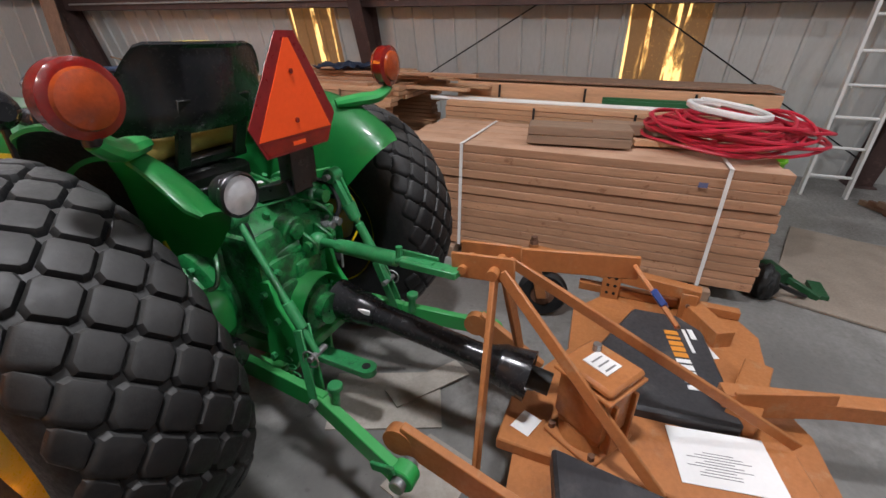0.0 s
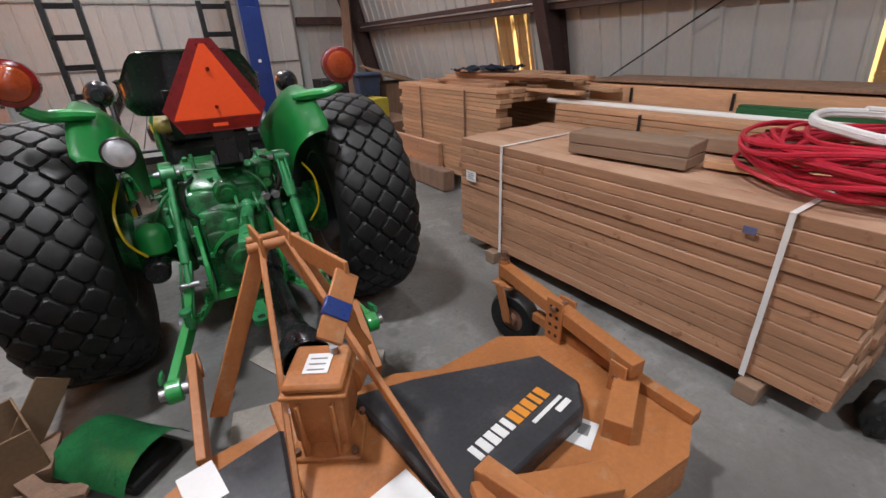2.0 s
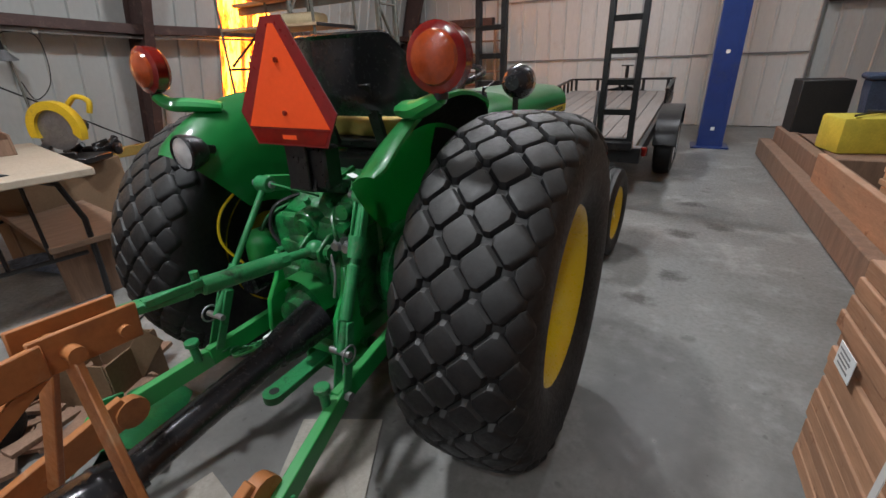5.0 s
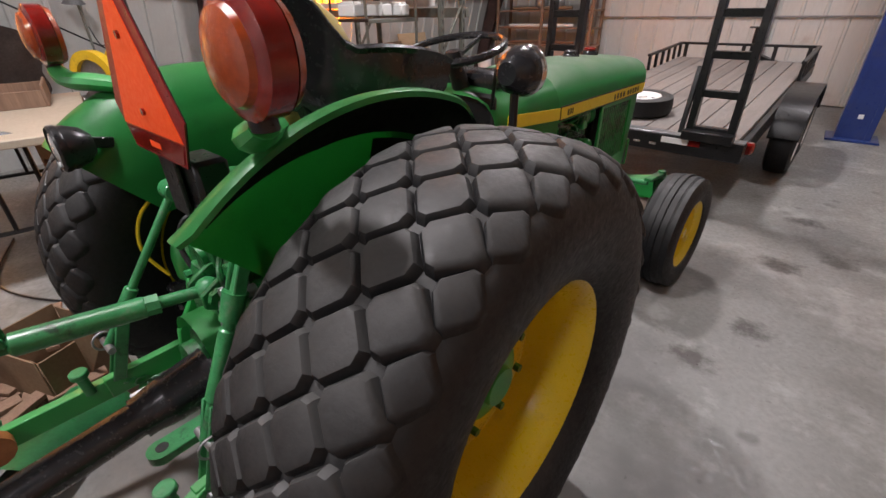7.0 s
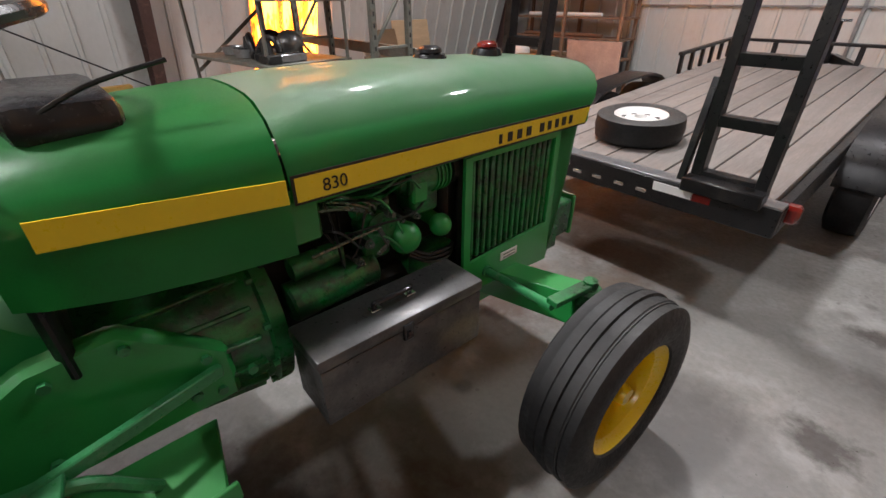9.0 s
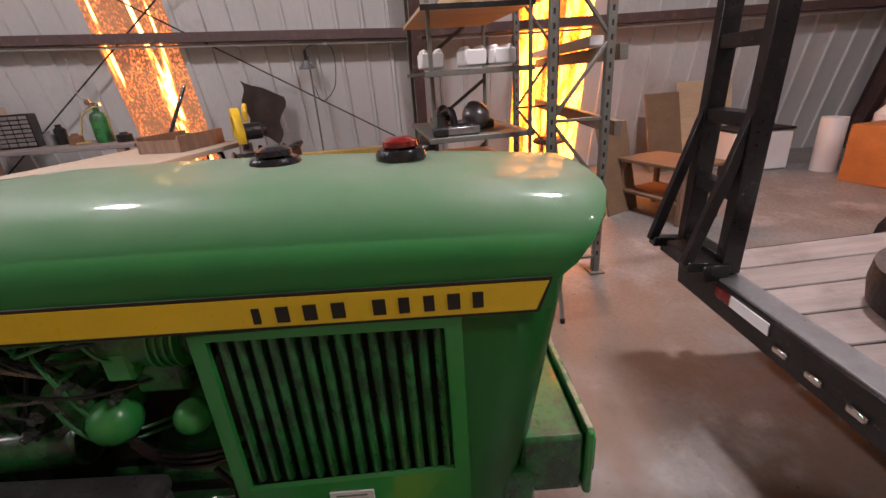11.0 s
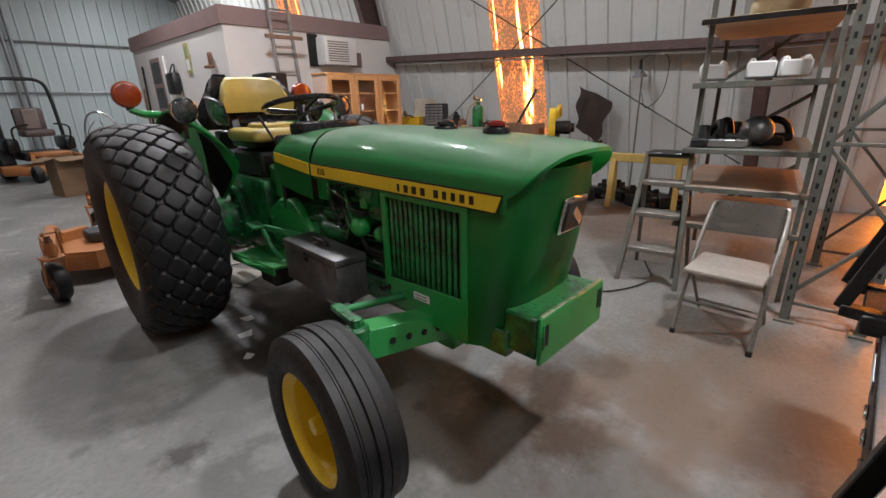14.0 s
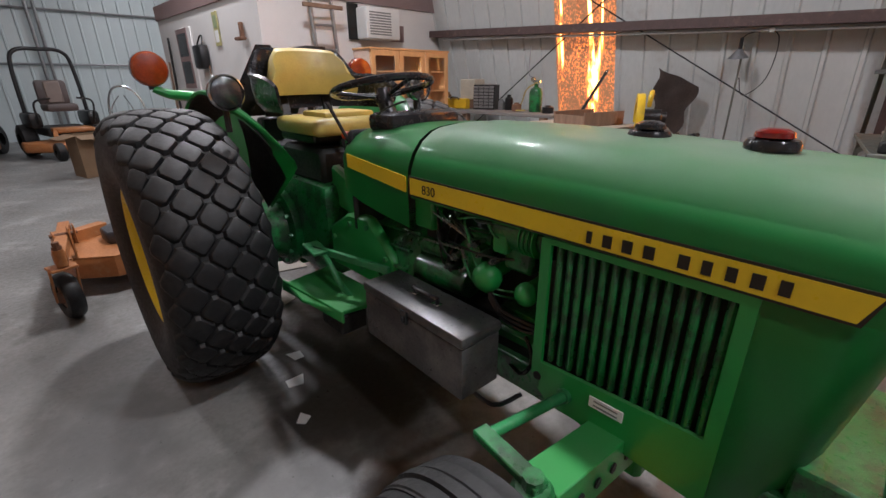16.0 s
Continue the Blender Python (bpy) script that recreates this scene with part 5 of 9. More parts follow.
for y in (-0.01,):
    part("latch", box(box(BM(), (0.077, y, 0.158), (0.008, 0.028, 0.045), 0.002), (0.083, y, 0.15), (0.006, 0.012, 0.02), 0.002), M_BLACK_SATIN, box_t)
for s in (0.3,):
    bkt = BM()
    bar(bkt, (0.2, 1.2, 0.52), (0.40, 1.2, 0.52), 0.03, 0.012)
    part("box_bracket", bar(BM(), (0.2, 1.45, 0.52), (0.40, 1.45, 0.52), 0.03, 0.012), M_BLACK, tractor)
    part("step_rod", tube(BM(), smooth_path([(0.37, 1.5, 0.53), (0.37, 1.6, 0.52), (0.3, 1.64, 0.54)], 4), 0.007, 6), M_BLACK, tractor)
    part("box_bracket", bkt, M_BLACK, tractor)

# three-point hitch (x here from the tractor's middle line)
YZ_ = Matrix.Rotation(radians(90), 4, "Z") @ Matrix.Rotation(radians(90), 4, "X")


def plate_x(poly, x, th, bevel=0.004):
    """Plate across x, its outline given as (y, z)."""
    return prism(BM(), poly, th, Matrix.Translation((x, 0, 0)) @ YZ_, bevel)


def bolts(parent, spots, face, out, r=0.012, mt=None):
    for x, y, z in spots:
        p = Vector((x, y, z))
        part("bolt", cyl(BM(), p - Vector(out) * 0.004, p + Vector(out) * 0.016, r, seg=6), mt or M_GREEN_WORN, parent)


rk = BM()
cyl(rk, (-0.25, -0.10, 0.955), (0.25, -0.10, 0.955), 0.042, seg=18)
for x in (-0.25, 0.19):
    cyl(rk, (x, -0.10, 0.955), (x + 0.06, -0.10, 0.955), 0.06, seg=20, bevel=0.006)
part("rockshaft", rk, M_GREEN_CAST_SHADE, tractor, "green rockshaft")
cover = part("lift_cover", plate_x([(0.14, 0.86), (0.14, 0.985), (-0.06, 1.01), (-0.20, 0.965), (-0.29, 0.90), (-0.29, 0.84)], -0.155, 0.31, 0.014), M_GREEN_CAST_SHADE, tractor, "sloping green hydraulic lift cover")
for x in (-0.10, 0.0, 0.11):
    part("cover_rib", bar(BM(), (x, -0.03, 1.014), (x, -0.20, 0.972), 0.016, 0.03, (0, 0.2, 1)), M_GREEN_CAST_SHADE, cover)
bolts(cover, [(-0.13, -0.22, 0.958), (0.13, -0.22, 0.958), (-0.13, -0.08, 1.006), (0.13, -0.08, 1.006), (-0.05, -0.25, 0.935), (0.06, -0.25, 0.935)], 0, (0, -0.45, 0.9))
part("cover_tag", bar(BM(), (0.035, -0.10, 1.013), (0.085, -0.12, 1.008), 0.03, 0.003), M_PAPER, cover, "small white tag")
part("lift_cylinder", cyl(cyl(BM(), (0.0, -0.27, 0.885), (0.0, -0.33, 0.875), 0.055, seg=20, bevel=0.006), (0.0, -0.33, 0.875), (0.0, -0.345, 0.873), 0.03, seg=12), M_GREEN_CAST_SHADE, tractor, "green cylinder cap")
vb = BM()
box(vb, (0.185, -0.22, 0.93), (0.085, 0.15, 0.11), 0.012)
cyl(vb, (0.185, -0.29, 0.95), (0.185, -0.335, 0.95), 0.026, seg=14)
cyl(vb, (0.185, -0.29, 0.90), (0.185, -0.35, 0.90), 0.02, seg=6)
valve = part("control_valve", vb, M_GREEN_CAST_SHADE, tractor, "green hydraulic control valve")
for k in range(2):
    part("coupler", cyl(cyl(BM(), (0.165 + 0.045 * k, -0.30, 0.84), (0.165 + 0.045 * k, -0.37, 0.838), 0.016, seg=10), (0.165 + 0.045 * k, -0.335, 0.839), (0.165 + 0.045 * k, -0.355, 0.839), 0.022, seg=6), M_GALV, valve, "bare steel coupler")
for k, (a, b, c, d_) in enumerate((((0.20, -0.2, 1.0), (0.25, -0.29, 0.98), (0.24, -0.35, 0.90), (0.21, -0.34, 0.84)),
                                   ((0.10, -0.24, 0.95), (0.14, -0.33, 0.93), (0.17, -0.36, 0.88), (0.165, -0.34, 0.84)),
                                   ((-0.12, -0.22, 0.95), (-0.17, -0.30, 0.92), (-0.18, -0.33, 0.84), (-0.14, -0.33, 0.78)),
                                   ((-0.2, -0.12, 0.9), (-0.27, -0.24, 0.86), (-0.31, -0.27, 0.8), (-0.34, -0.26, 0.79)))):
    part("hydraulic_hose", tube(BM(), smooth_path([a, b, c, d_], 5), 0.008 if k else 0.010, 7), M_GREEN_CAST_SHADE if k % 2 else M_BLACK, tractor)
flt = part("hydraulic_filter", lathe(BM(), [(0, 0.79), (0.03, 0.785), (0.058, 0.762), (0.066, 0.73), (0.066, 0.655), (0.05, 0.64), (0, 0.64)], Matrix.Translation((-0.345, -0.26, 0)), 22), M_GREEN, tractor, "glossy green filter dome")
part("canister", cyl(BM(), (-0.36, -0.22, 0.585), (-0.365, -0.36, 0.575), 0.056, seg=22, bevel=0.01), M_BLACK_SATIN, flt, "black canister")
HITCH = {1: ((0.225, -0.10, 0.955), (0.268, -0.312, 1.01), (0.288, -0.535, 0.565), (0.30, -0.60, 0.44), (0.392, -0.985, 0.375)),
         -1: ((-0.225, -0.10, 0.955), (-0.208, -0.295, 1.0), (-0.246, -0.585, 0.585), (-0.285, -0.63, 0.44), (-0.372, -0.968, 0.362))}
for s in (1, -1):
    ra, lt, lb, pn_, bj = (Vector(v) for v in HITCH[s])
    arm = part("lift_arm", bar(BM(), ra, lt + Vector((0, 0.01, 0)), 0.032, 0.062), M_GREEN, tractor, "green lift arm")
    part("eye", cyl(BM(), lt - Vector((0.03, 0, 0)), lt + Vector((0.03, 0, 0)), 0.03, seg=16, bevel=0.004), M_GREEN_WORN, arm)
    part("pin", cyl(BM(), lt - Vector((0.055, 0, 0)), lt + Vector((0.045, 0, 0)), 0.013, seg=10), M_GALV, arm)
    d_ = lb - lt
    ll = BM()
    cyl(ll, lt, lb, 0.012 if s < 0 else 0.014, seg=10)
    if s > 0:
        # levelling screw: fork, box, turnbuckle
        for x in (-0.018, 0.018):
            bar(ll, lt + Vector((x, 0, 0.02)), lt + d_ * 0.28 + Vector((x, 0, 0)), 0.01, 0.03, (0, 1, 0))
        cyl(ll, lt + d_ * 0.26, lt + d_ * 0.40, 0.03, 0.024, 16)
        cyl(ll, lt + d_ * 0.44, lt + d_ * 0.80, 0.02, seg=14, bevel=0.004)
    else:
        cyl(ll, lt + d_ * 0.62, lt + d_ * 0.82, 0.019, seg=14, bevel=0.004)
    link = part("lift_link", ll, M_GREEN_WORN, tractor, "worn green lift link with a levelling screw" if s > 0 else "worn green lift link")
    for x in (-0.02, 0.02):
        part("clevis_plate", bar(BM(), lt + d_ * 0.80 + Vector((x, 0, 0)), pn_ + Vector((x, 0.035, 0.0)), 0.009, 0.036, (0, 1, 0)), M_GREEN_WORN, link)
    part("clip_ring", tube(BM(), [lb + Vector((0.034 * s, 0.03 * math.cos(a), 0.03 * math.sin(a))) for a in np.linspace(0, 2 * math.pi, 14, endpoint=False)], 0.0035, 6, closed=True), M_GALV, link, "thin steel spring clip")
    part("clevis_pin", cyl(BM(), lb - Vector((0.04, 0, 0)), lb + Vector((0.04, 0, 0)), 0.011, seg=10), M_GALV, link)
    la = BM()
    bar(la, (s * 0.255, -0.06, 0.45), pn_ - Vector((0, 0, 0.02)), 0.03, 0.075)
    bar(la, pn_ + Vector((0, 0.03, -0.02)), bj + Vector((0, 0.03, 0)), 0.034, 0.07)
    cyl(la, bj - Vector((0.026, 0, 0)), bj + Vector((0.026, 0, 0)), 0.043, seg=20, bevel=0.004)
    low = part("lower_arm", la, M_GREEN, tractor, "green lower hitch arm with scraped paint")
    part("ball_joint", cyl(BM(), bj - Vector((0.05, 0, 0)), bj + Vector((0.05, 0, 0)), 0.024, seg=16, bevel=0.003), M_GALV, low, "bare steel ball joint")
    part("keeper", bar(BM(), bj + Vector((s * 0.03, 0.09, 0.03)), bj + Vector((s * 0.034, 0.01, 0.05)), 0.012, 0.03), M_GREEN_WORN, low)
    part("pin", cyl(cyl(BM(), pn_ + Vector((0, -0.04, -0.01)), pn_ + Vector((0, -0.045, 0.065)), 0.015, seg=10), pn_ + Vector((0, -0.045, 0.06)), pn_ + Vector((0, -0.045, 0.08)), 0.025, seg=14, bevel=0.003), M_GREEN_WORN, low, "upright pin with a flat head")
    part("side_nut", cyl(BM(), pn_ + Vector((s * 0.015, 0.03, -0.01)), pn_ + Vector((s * 0.04, 0.03, -0.01)), 0.016, seg=6), M_GALV, low)
    ear = part("sway_plate", plate_x([(-0.28, 0.74), (-0.345, 0.755), (-0.365, 0.66), (-0.42, 0.58), (-0.44, 0.46), (-0.40, 0.385), (-0.28, 0.385)], s * 0.165 - 0.011, 0.022), M_GREEN, tractor, "green side plate beside the output shaft")
    bolts(ear, [(s * 0.177, -0.32, 0.7), (s * 0.177, -0.36, 0.6), (s * 0.177, -0.39, 0.48), (s * 0.177, -0.31, 0.43)], 0, (s, 0, 0), 0.013)
    for k in range(8):
        t = k / 8
        part("chain_link", tube(BM(), [Vector((s * (0.185 + 0.10 * t), -0.38 - 0.22 * t, 0.44 - 0.05 * math.sin(math.pi * t))) + Vector((0.010 * math.cos(a) * (k % 2), 0.019 * math.sin(a), 0.010 * math.cos(a) * (1 - k % 2))) for a in np.linspace(0, 2 * math.pi, 8, endpoint=False)], 0.004, 5, closed=True), M_GREEN_WORN, tractor)
    part("stabiliser", bar(BM(), (s * 0.14, -0.2, 0.36), (s * 0.26, -0.56, 0.385), 0.035, 0.014), M_GREEN, tractor)
    drum = part("brake_housing", lathe(BM(), [(0.12, 0.20), (0.2, 0.205), (0.21, 0.22), (0.21, 0.25), (0.19, 0.262), (0.15, 0.265)], Matrix.Translation((0, 0, RR)) @ Matrix.Rotation(s * radians(90), 4, "Y"), 32), M_GREEN_CAST_SHADE, tractor)
    bolts(drum, [(s * 0.262, 0.185 * math.cos(a), RR + 0.185 * math.sin(a)) for a in np.linspace(0, 2 * math.pi, 12, endpoint=False)], 0, (s, 0, 0), 0.011)
part("lift_wire", tube(BM(), [(-0.20, -0.30, 1.01), (0.06, -0.30, 0.985)], 0.004, 6), M_GREEN_WORN, tractor)
# top link
t0, t1 = Vector((0.072, -0.365, 0.812)), Vector((-0.02, -0.985, 0.863))
td_ = t1 - t0
tlk = BM()
cyl(tlk, t0, t0 + td_ * 0.3, 0.016, seg=12)
cyl(tlk, t0 + td_ * 0.18, t0 + td_ * 0.24, 0.026, seg=8)
cyl(tlk, t0 + td_ * 0.22, t0 + td_ * 0.62, 0.027, seg=18, bevel=0.006)
cyl(tlk, t0 + td_ * 0.6, t0 + td_ * 0.85, 0.017, seg=12)
bar(tlk, t0 + td_ * 0.66, t1, 0.052, 0.024)
ball(tlk, t0, 0.034, 14)
tl_ = part("top_link", tlk, M_GREEN_WORN, tractor, "worn pale-green top link")
part("lock_bar", bar(BM(), t0 + td_ * 0.62 + Vector((0.02, 0, 0.02)), t0 + td_ * 0.86 + Vector((0.03, 0, 0.012)), 0.01, 0.024), M_GREEN_WORN, tl_)
part("grip", cyl(BM(), t0 + td_ * 0.63 + Vector((0, 0, 0.01)), t0 + td_ * 0.63 + Vector((0, 0, 0.05)), 0.012, seg=8), M_GREEN_WORN, tl_)
tb_ = BM()
for x in (0.03, 0.114):
    prism(tb_, [(-0.27, 0.72), (-0.27, 0.87), (-0.34, 0.86), (-0.40, 0.825), (-0.40, 0.785), (-0.33, 0.74)], 0.014, Matrix.Translation((x - 0.007, 0, 0)) @ YZ_, 0.003)
cyl(tb_, (0.005, -0.365, 0.812), (0.14, -0.365, 0.812), 0.018, seg=14)
cyl(tb_, (-0.17, -0.27, 0.80), (0.02, -0.30, 0.80), 0.042, seg=20, bevel=0.006)
cyl(tb_, (0.13, -0.365, 0.812), (0.148, -0.365, 0.812), 0.028, seg=8)
part("top_link_bracket", tb_, M_GREEN_CAST_SHADE, tractor, "green top link bracket")
part("bracket_chain", tube(BM(), smooth_path([(0.145, -0.37, 0.81), (0.17, -0.39, 0.74), (0.16, -0.40, 0.66)], 5), 0.005, 6), M_GALV, tractor)
# rear casting and output shaft
rc = BM()
box(rc, (0, -0.31, 0.60), (0.30, 0.06, 0.42), 0.03, seg=2)
box(rc, (0.03, -0.33, 0.71), (0.14, 0.05, 0.10), 0.02, seg=2)
box(rc, (-0.09, -0.335, 0.67), (0.09, 0.05, 0.08), 0.018, seg=2)
lathe(rc, [(0.0, 0.0), (0.118, 0.0), (0.118, 0.022), (0.095, 0.03), (0.088, 0.075), (0.06, 0.085), (0.06, 0.12), (0, 0.12)], Matrix.Translation((0.0, -0.335, 0.57)) @ Matrix.Rotation(radians(90), 4, "X"), 28)
rcv = part("rear_cover", rc, M_GREEN_CAST_SHADE, tractor, "green rear casting with output shaft boss")
bolts(rcv, [(0.104 * math.cos(a), -0.357, 0.57 + 0.104 * math.sin(a)) for a in np.linspace(0.3, 2 * math.pi + 0.3, 8, endpoint=False)] + [(x, -0.342, z) for x, z in ((-0.13, 0.77), (0.13, 0.77), (-0.13, 0.43), (0.13, 0.43), (-0.13, 0.6), (0.13, 0.6))], 0, (0, -1, 0))
shd = BM()
rows = []
for k in range(13):
    a = radians(15 + 12.5 * k)
    rows.append([shd.verts.new((0.13 * math.cos(a), y, 0.575 + 0.13 * math.sin(a) - 0.1 * (y < -0.42))) for y in (-0.335, -0.40, -0.425)])
for a, b in zip(rows, rows[1:]):
    for i in range(2):
        shd.faces.new((a[i], a[i + 1], b[i + 1], b[i]))
for v in shd.verts:
    if v.co.y < -0.42:
        v.co.z += 0.1
bmesh.ops.solidify(shd, geom=shd.faces[:], thickness=0.005)
part("shaft_shield", shd, M_GREEN, tractor, "green arched shaft shield")
part("yellow_cable", tube(BM(), smooth_path([(-0.40, -0.22, 0.98), (-0.44, -0.34, 0.88), (-0.43, -0.38, 0.76), (-0.38, -0.34, 0.66)]), 0.006, 6), M_YELLOW, tractor, "loose yellow cable")
part("yellow_cable", tube(BM(), smooth_path([(0.40, -0.18, 0.93), (0.43, -0.27, 0.86), (0.42, -0.31, 0.74), (0.37, -0.28, 0.64)]), 0.006, 6), M_YELLOW, tractor, "loose yellow cable")
db = BM()
bar(db, (0, 0.1, 0.335), (-0.005, -0.60, 0.325), 0.075, 0.03)
cyl(db, (-0.005, -0.60, 0.31), (-0.005, -0.60, 0.34), 0.0375, seg=18)
dbar = part("drawbar", db, M_GREEN_WORN, tractor, "worn green drawbar")
part("hole", cyl(BM(), (-0.005, -0.595, 0.3385), (-0.005, -0.595, 0.3415), 0.018, seg=14), M_VOID, dbar)
hb_ = BM()
box(hb_, (0, -0.34, 0.385), (0.44, 0.06, 0.045), 0.006)
box(hb_, (0, -0.15, 0.42), (0.30, 0.30, 0.10), 0.02)
for x in (-0.07, 0.07):
    bar(hb_, (x, -0.34, 0.385), (x, -0.34, 0.30), 0.016, 0.06, (0, 1, 0))
bar(hb_, (-0.08, -0.34, 0.30), (0.08, -0.34, 0.30), 0.06, 0.016)
part("drawbar_hanger", hb_, M_GREEN, tractor, "green drawbar hanger")

# ---- finishing mower behind the tractor ----
mower = thing("finishing_mower", "worn orange rear finishing mower with black belt covers", "mower", (-0.08, -1.3, 0))
def mw(x, y, z):
    """World place to the mower's own."""
    return Vector((x + 0.08, y + 1.3, z))


half = [(0.0, 0.08), (0.14, 0.08), (0.34, 0.06), (0.5, -0.02), (0.84, 0.0), (1.04, -0.14), (1.11, -0.42), (1.10, -0.74), (0.92, -0.83), (0.5, -0.80), (0.34, -0.88), (0.0, -0.90)]
outline = half + [(-x, y) for x, y in reversed(half[1:-1])]
dk = BM()
prism(dk, outline, 0.012, Matrix.Translation((0, 0, 0.252)))
sk_ = BM()
n = len(outline)
rings = [[sk_.verts.new((x * f, (y + 0.4) * f - 0.4, z)) for x, y in outline] for f, z in ((0.985, 0.262), (1.0, 0.245), (1.0, 0.115), (0.992, 0.115), (0.985, 0.24))]
for a, b in zip(rings, rings[1:]):
    for i in range(n):
        sk_.faces.new((a[i], a[(i + 1) % n], b[(i + 1) % n], b[i]))
part("deck_skirt", sk_, M_ORANGE, mower, "orange deck skirt, scuffed and muddy")
part("deck", dk, M_ORANGE, mower, "orange three-lobed mower deck, scuffed")
# raised ridge under the gearbox
rd = BM()
prism(rd, [(-0.13, 0.14), (0.13, 0.14), (0.19, -0.78), (-0.13, -0.84)], 0.05, Matrix.Translation((0, 0, 0.262)), 0.006)
part("centre_channel", rd, M_ORANGE, mower, "raised orange centre channel")
for s in (1, -1):
    cv = BM()
    prism(cv, [(s * x, y) for x, y in [(0.12, -0.04), (0.34, -0.09), (0.82, -0.27), (0.83, -0.46), (0.74, -0.56), (0.2, -0.63)]], 0.085, Matrix.Translation((0, 0, 0.268)), 0.012)
    cov = part("belt_cover", cv, M_COVER, mower, "black steel belt cover with a lettered decal")
    if s > 0:
        # decal: a row of plain bars, white then orange, beside a thin white strip
        for k in range(10):
            c = Vector((0.335 + 0.0372 * k, -0.492 + 0.0072 * k, 0.3545))
            part("decal_bar", box(BM(), (0, 0, 0), (0.029 if k % 4 else 0.022, 0.055, 0.002), 0, Matrix.Translation(c) @ Matrix.Rotation(radians(11), 4, "Z")), M_WHITE if k < 5 else M_DECAL, cov)
        part("decal_line", box(BM(), (0, 0, 0), (0.16, 0.014, 0.002), 0, Matrix.Translation((0.635, -0.492, 0.3545)) @ Matrix.Rotation(radians(11), 4, "Z")), M_WHITE, cov)
        part("decal_line", box(BM(), (0, 0, 0), (0.07, 0.022, 0.002), 0, Matrix.Translation((0.69, -0.51, 0.3545)) @ Matrix.Rotation(radians(11), 4, "Z")), M_WHITE, cov)
    else:
        part("decal", box(BM(), (0, 0, 0), (0.15, 0.10, 0.002), 0, Matrix.Translation((-0.37, -0.13, 0.3545)) @ Matrix.Rotation(radians(-80), 4, "Z")), M_PAPER, cov, "white printed sticker")
wlb = part("warning_label", box(BM(), (0, 0, 0), (0.12, 0.085, 0.002), 0, Matrix.Translation((0.72, -0.575, 0.2665)) @ Matrix.Rotation(radians(25), 4, "Z")), M_PAPER, mower, "white warning label with a dark mark")
part("mark", box(BM(), (0, 0, 0), (0.05, 0.035, 0.001), 0, Matrix.Translation((0.735, -0.572, 0.2682)) @ Matrix.Rotation(radians(25), 4, "Z")), M_PRINT, wlb)
lab = part("paper_label", box(BM(), (0, 0, 0), (0.3, 0.22, 0.002), 0, Matrix.Translation((0.065, -0.555, 0.315)) @ Matrix.Rotation(radians(-80), 4, "Z")), M_PAPER, mower, "large white printed paper on the mower deck")
for k in range(9):
    part("print_line", box(BM(), (0, 0, 0), (0.19 - 0.05 * (k % 3) if k > 1 else 0.12, 0.0028, 0.001), 0, Matrix.Translation((0.055 - 0.065 + k * 0.011, -0.54, 0.3163)) @ Matrix.Rotation(radians(-80), 4, "Z")), M_PRINT, lab)
part("small_label", box(BM(), (0, 0, 0), (0.09, 0.07, 0.002), 0, Matrix.Translation((-0.03, 0.06, 0.3135)) @ Matrix.Rotation(radians(-20), 4, "Z")), M_PAPER, mower, "small white printed label")
# gearbox
gx = BM()
GM = Matrix.Translation((0.01, -0.14, 0)) @ Matrix.Rotation(radians(-32), 4, "Z")
box(gx, (0, 0, 0.48), (0.165, 0.185, 0.19), 0.02, GM, seg=2)
box(gx, (0, 0, 0.385), (0.15, 0.165, 0.06), 0.02, GM, seg=2)
cyl(gx, tuple(GM @ Vector((0.05, 0.09, 0.475))), tuple(GM @ Vector((0.07, 0.135, 0.475))), 0.062, 0.05, 20)
for gxx in (-0.05, 0.05):
    box(gx, (gxx, -0.095, 0.45), (0.014, 0.03, 0.2), 0.004, GM)
gbx = part("gearbox", gx, M_ORANGE, mower, "orange gearbox with a printed plate on top")
part("lid", box(BM(), (0, 0, 0.60), (0.178, 0.196, 0.03), 0.01, GM), M_ORANGE, gbx)
part("flange", box(BM(), (0, 0, 0.577), (0.194, 0.212, 0.014), 0.004, GM), M_ORANGE, gbx)
part("collar", cyl(BM(), (0.01, -0.14, 0.331), (0.01, -0.14, 0.38), 0.1, 0.085, 24), M_ORANGE, gbx)
part("foot_plate", box(BM(), (0, 0, 0.32), (0.22, 0.2, 0.02), 0.006, GM), M_ORANGE, gbx)
part("top_plate", box(BM(), (0, 0, 0.617), (0.075, 0.09, 0.003), 0, GM), M_PAPER, gbx, "scuffed white sticker")
for k in range(3):
    part("plate_line", box(BM(), (0, -0.03 + k * 0.025, 0.619), (0.05, 0.006, 0.001), 0, GM), M_PRINT, gbx)
for x in (-0.09, 0.09):
    for y in (-0.08, 0.08):
        part("bolt", cyl(BM(), tuple(GM @ Vector((x, y, 0.33))), tuple(GM @ Vector((x, y, 0.348))), 0.012, seg=6), M_RUST, gbx)
part("plug", cyl(BM(), tuple(GM @ Vector((0.04, 0.05, 0.615))), tuple(GM @ Vector((0.04, 0.05, 0.64))), 0.014, seg=8), M_GALV, gbx)
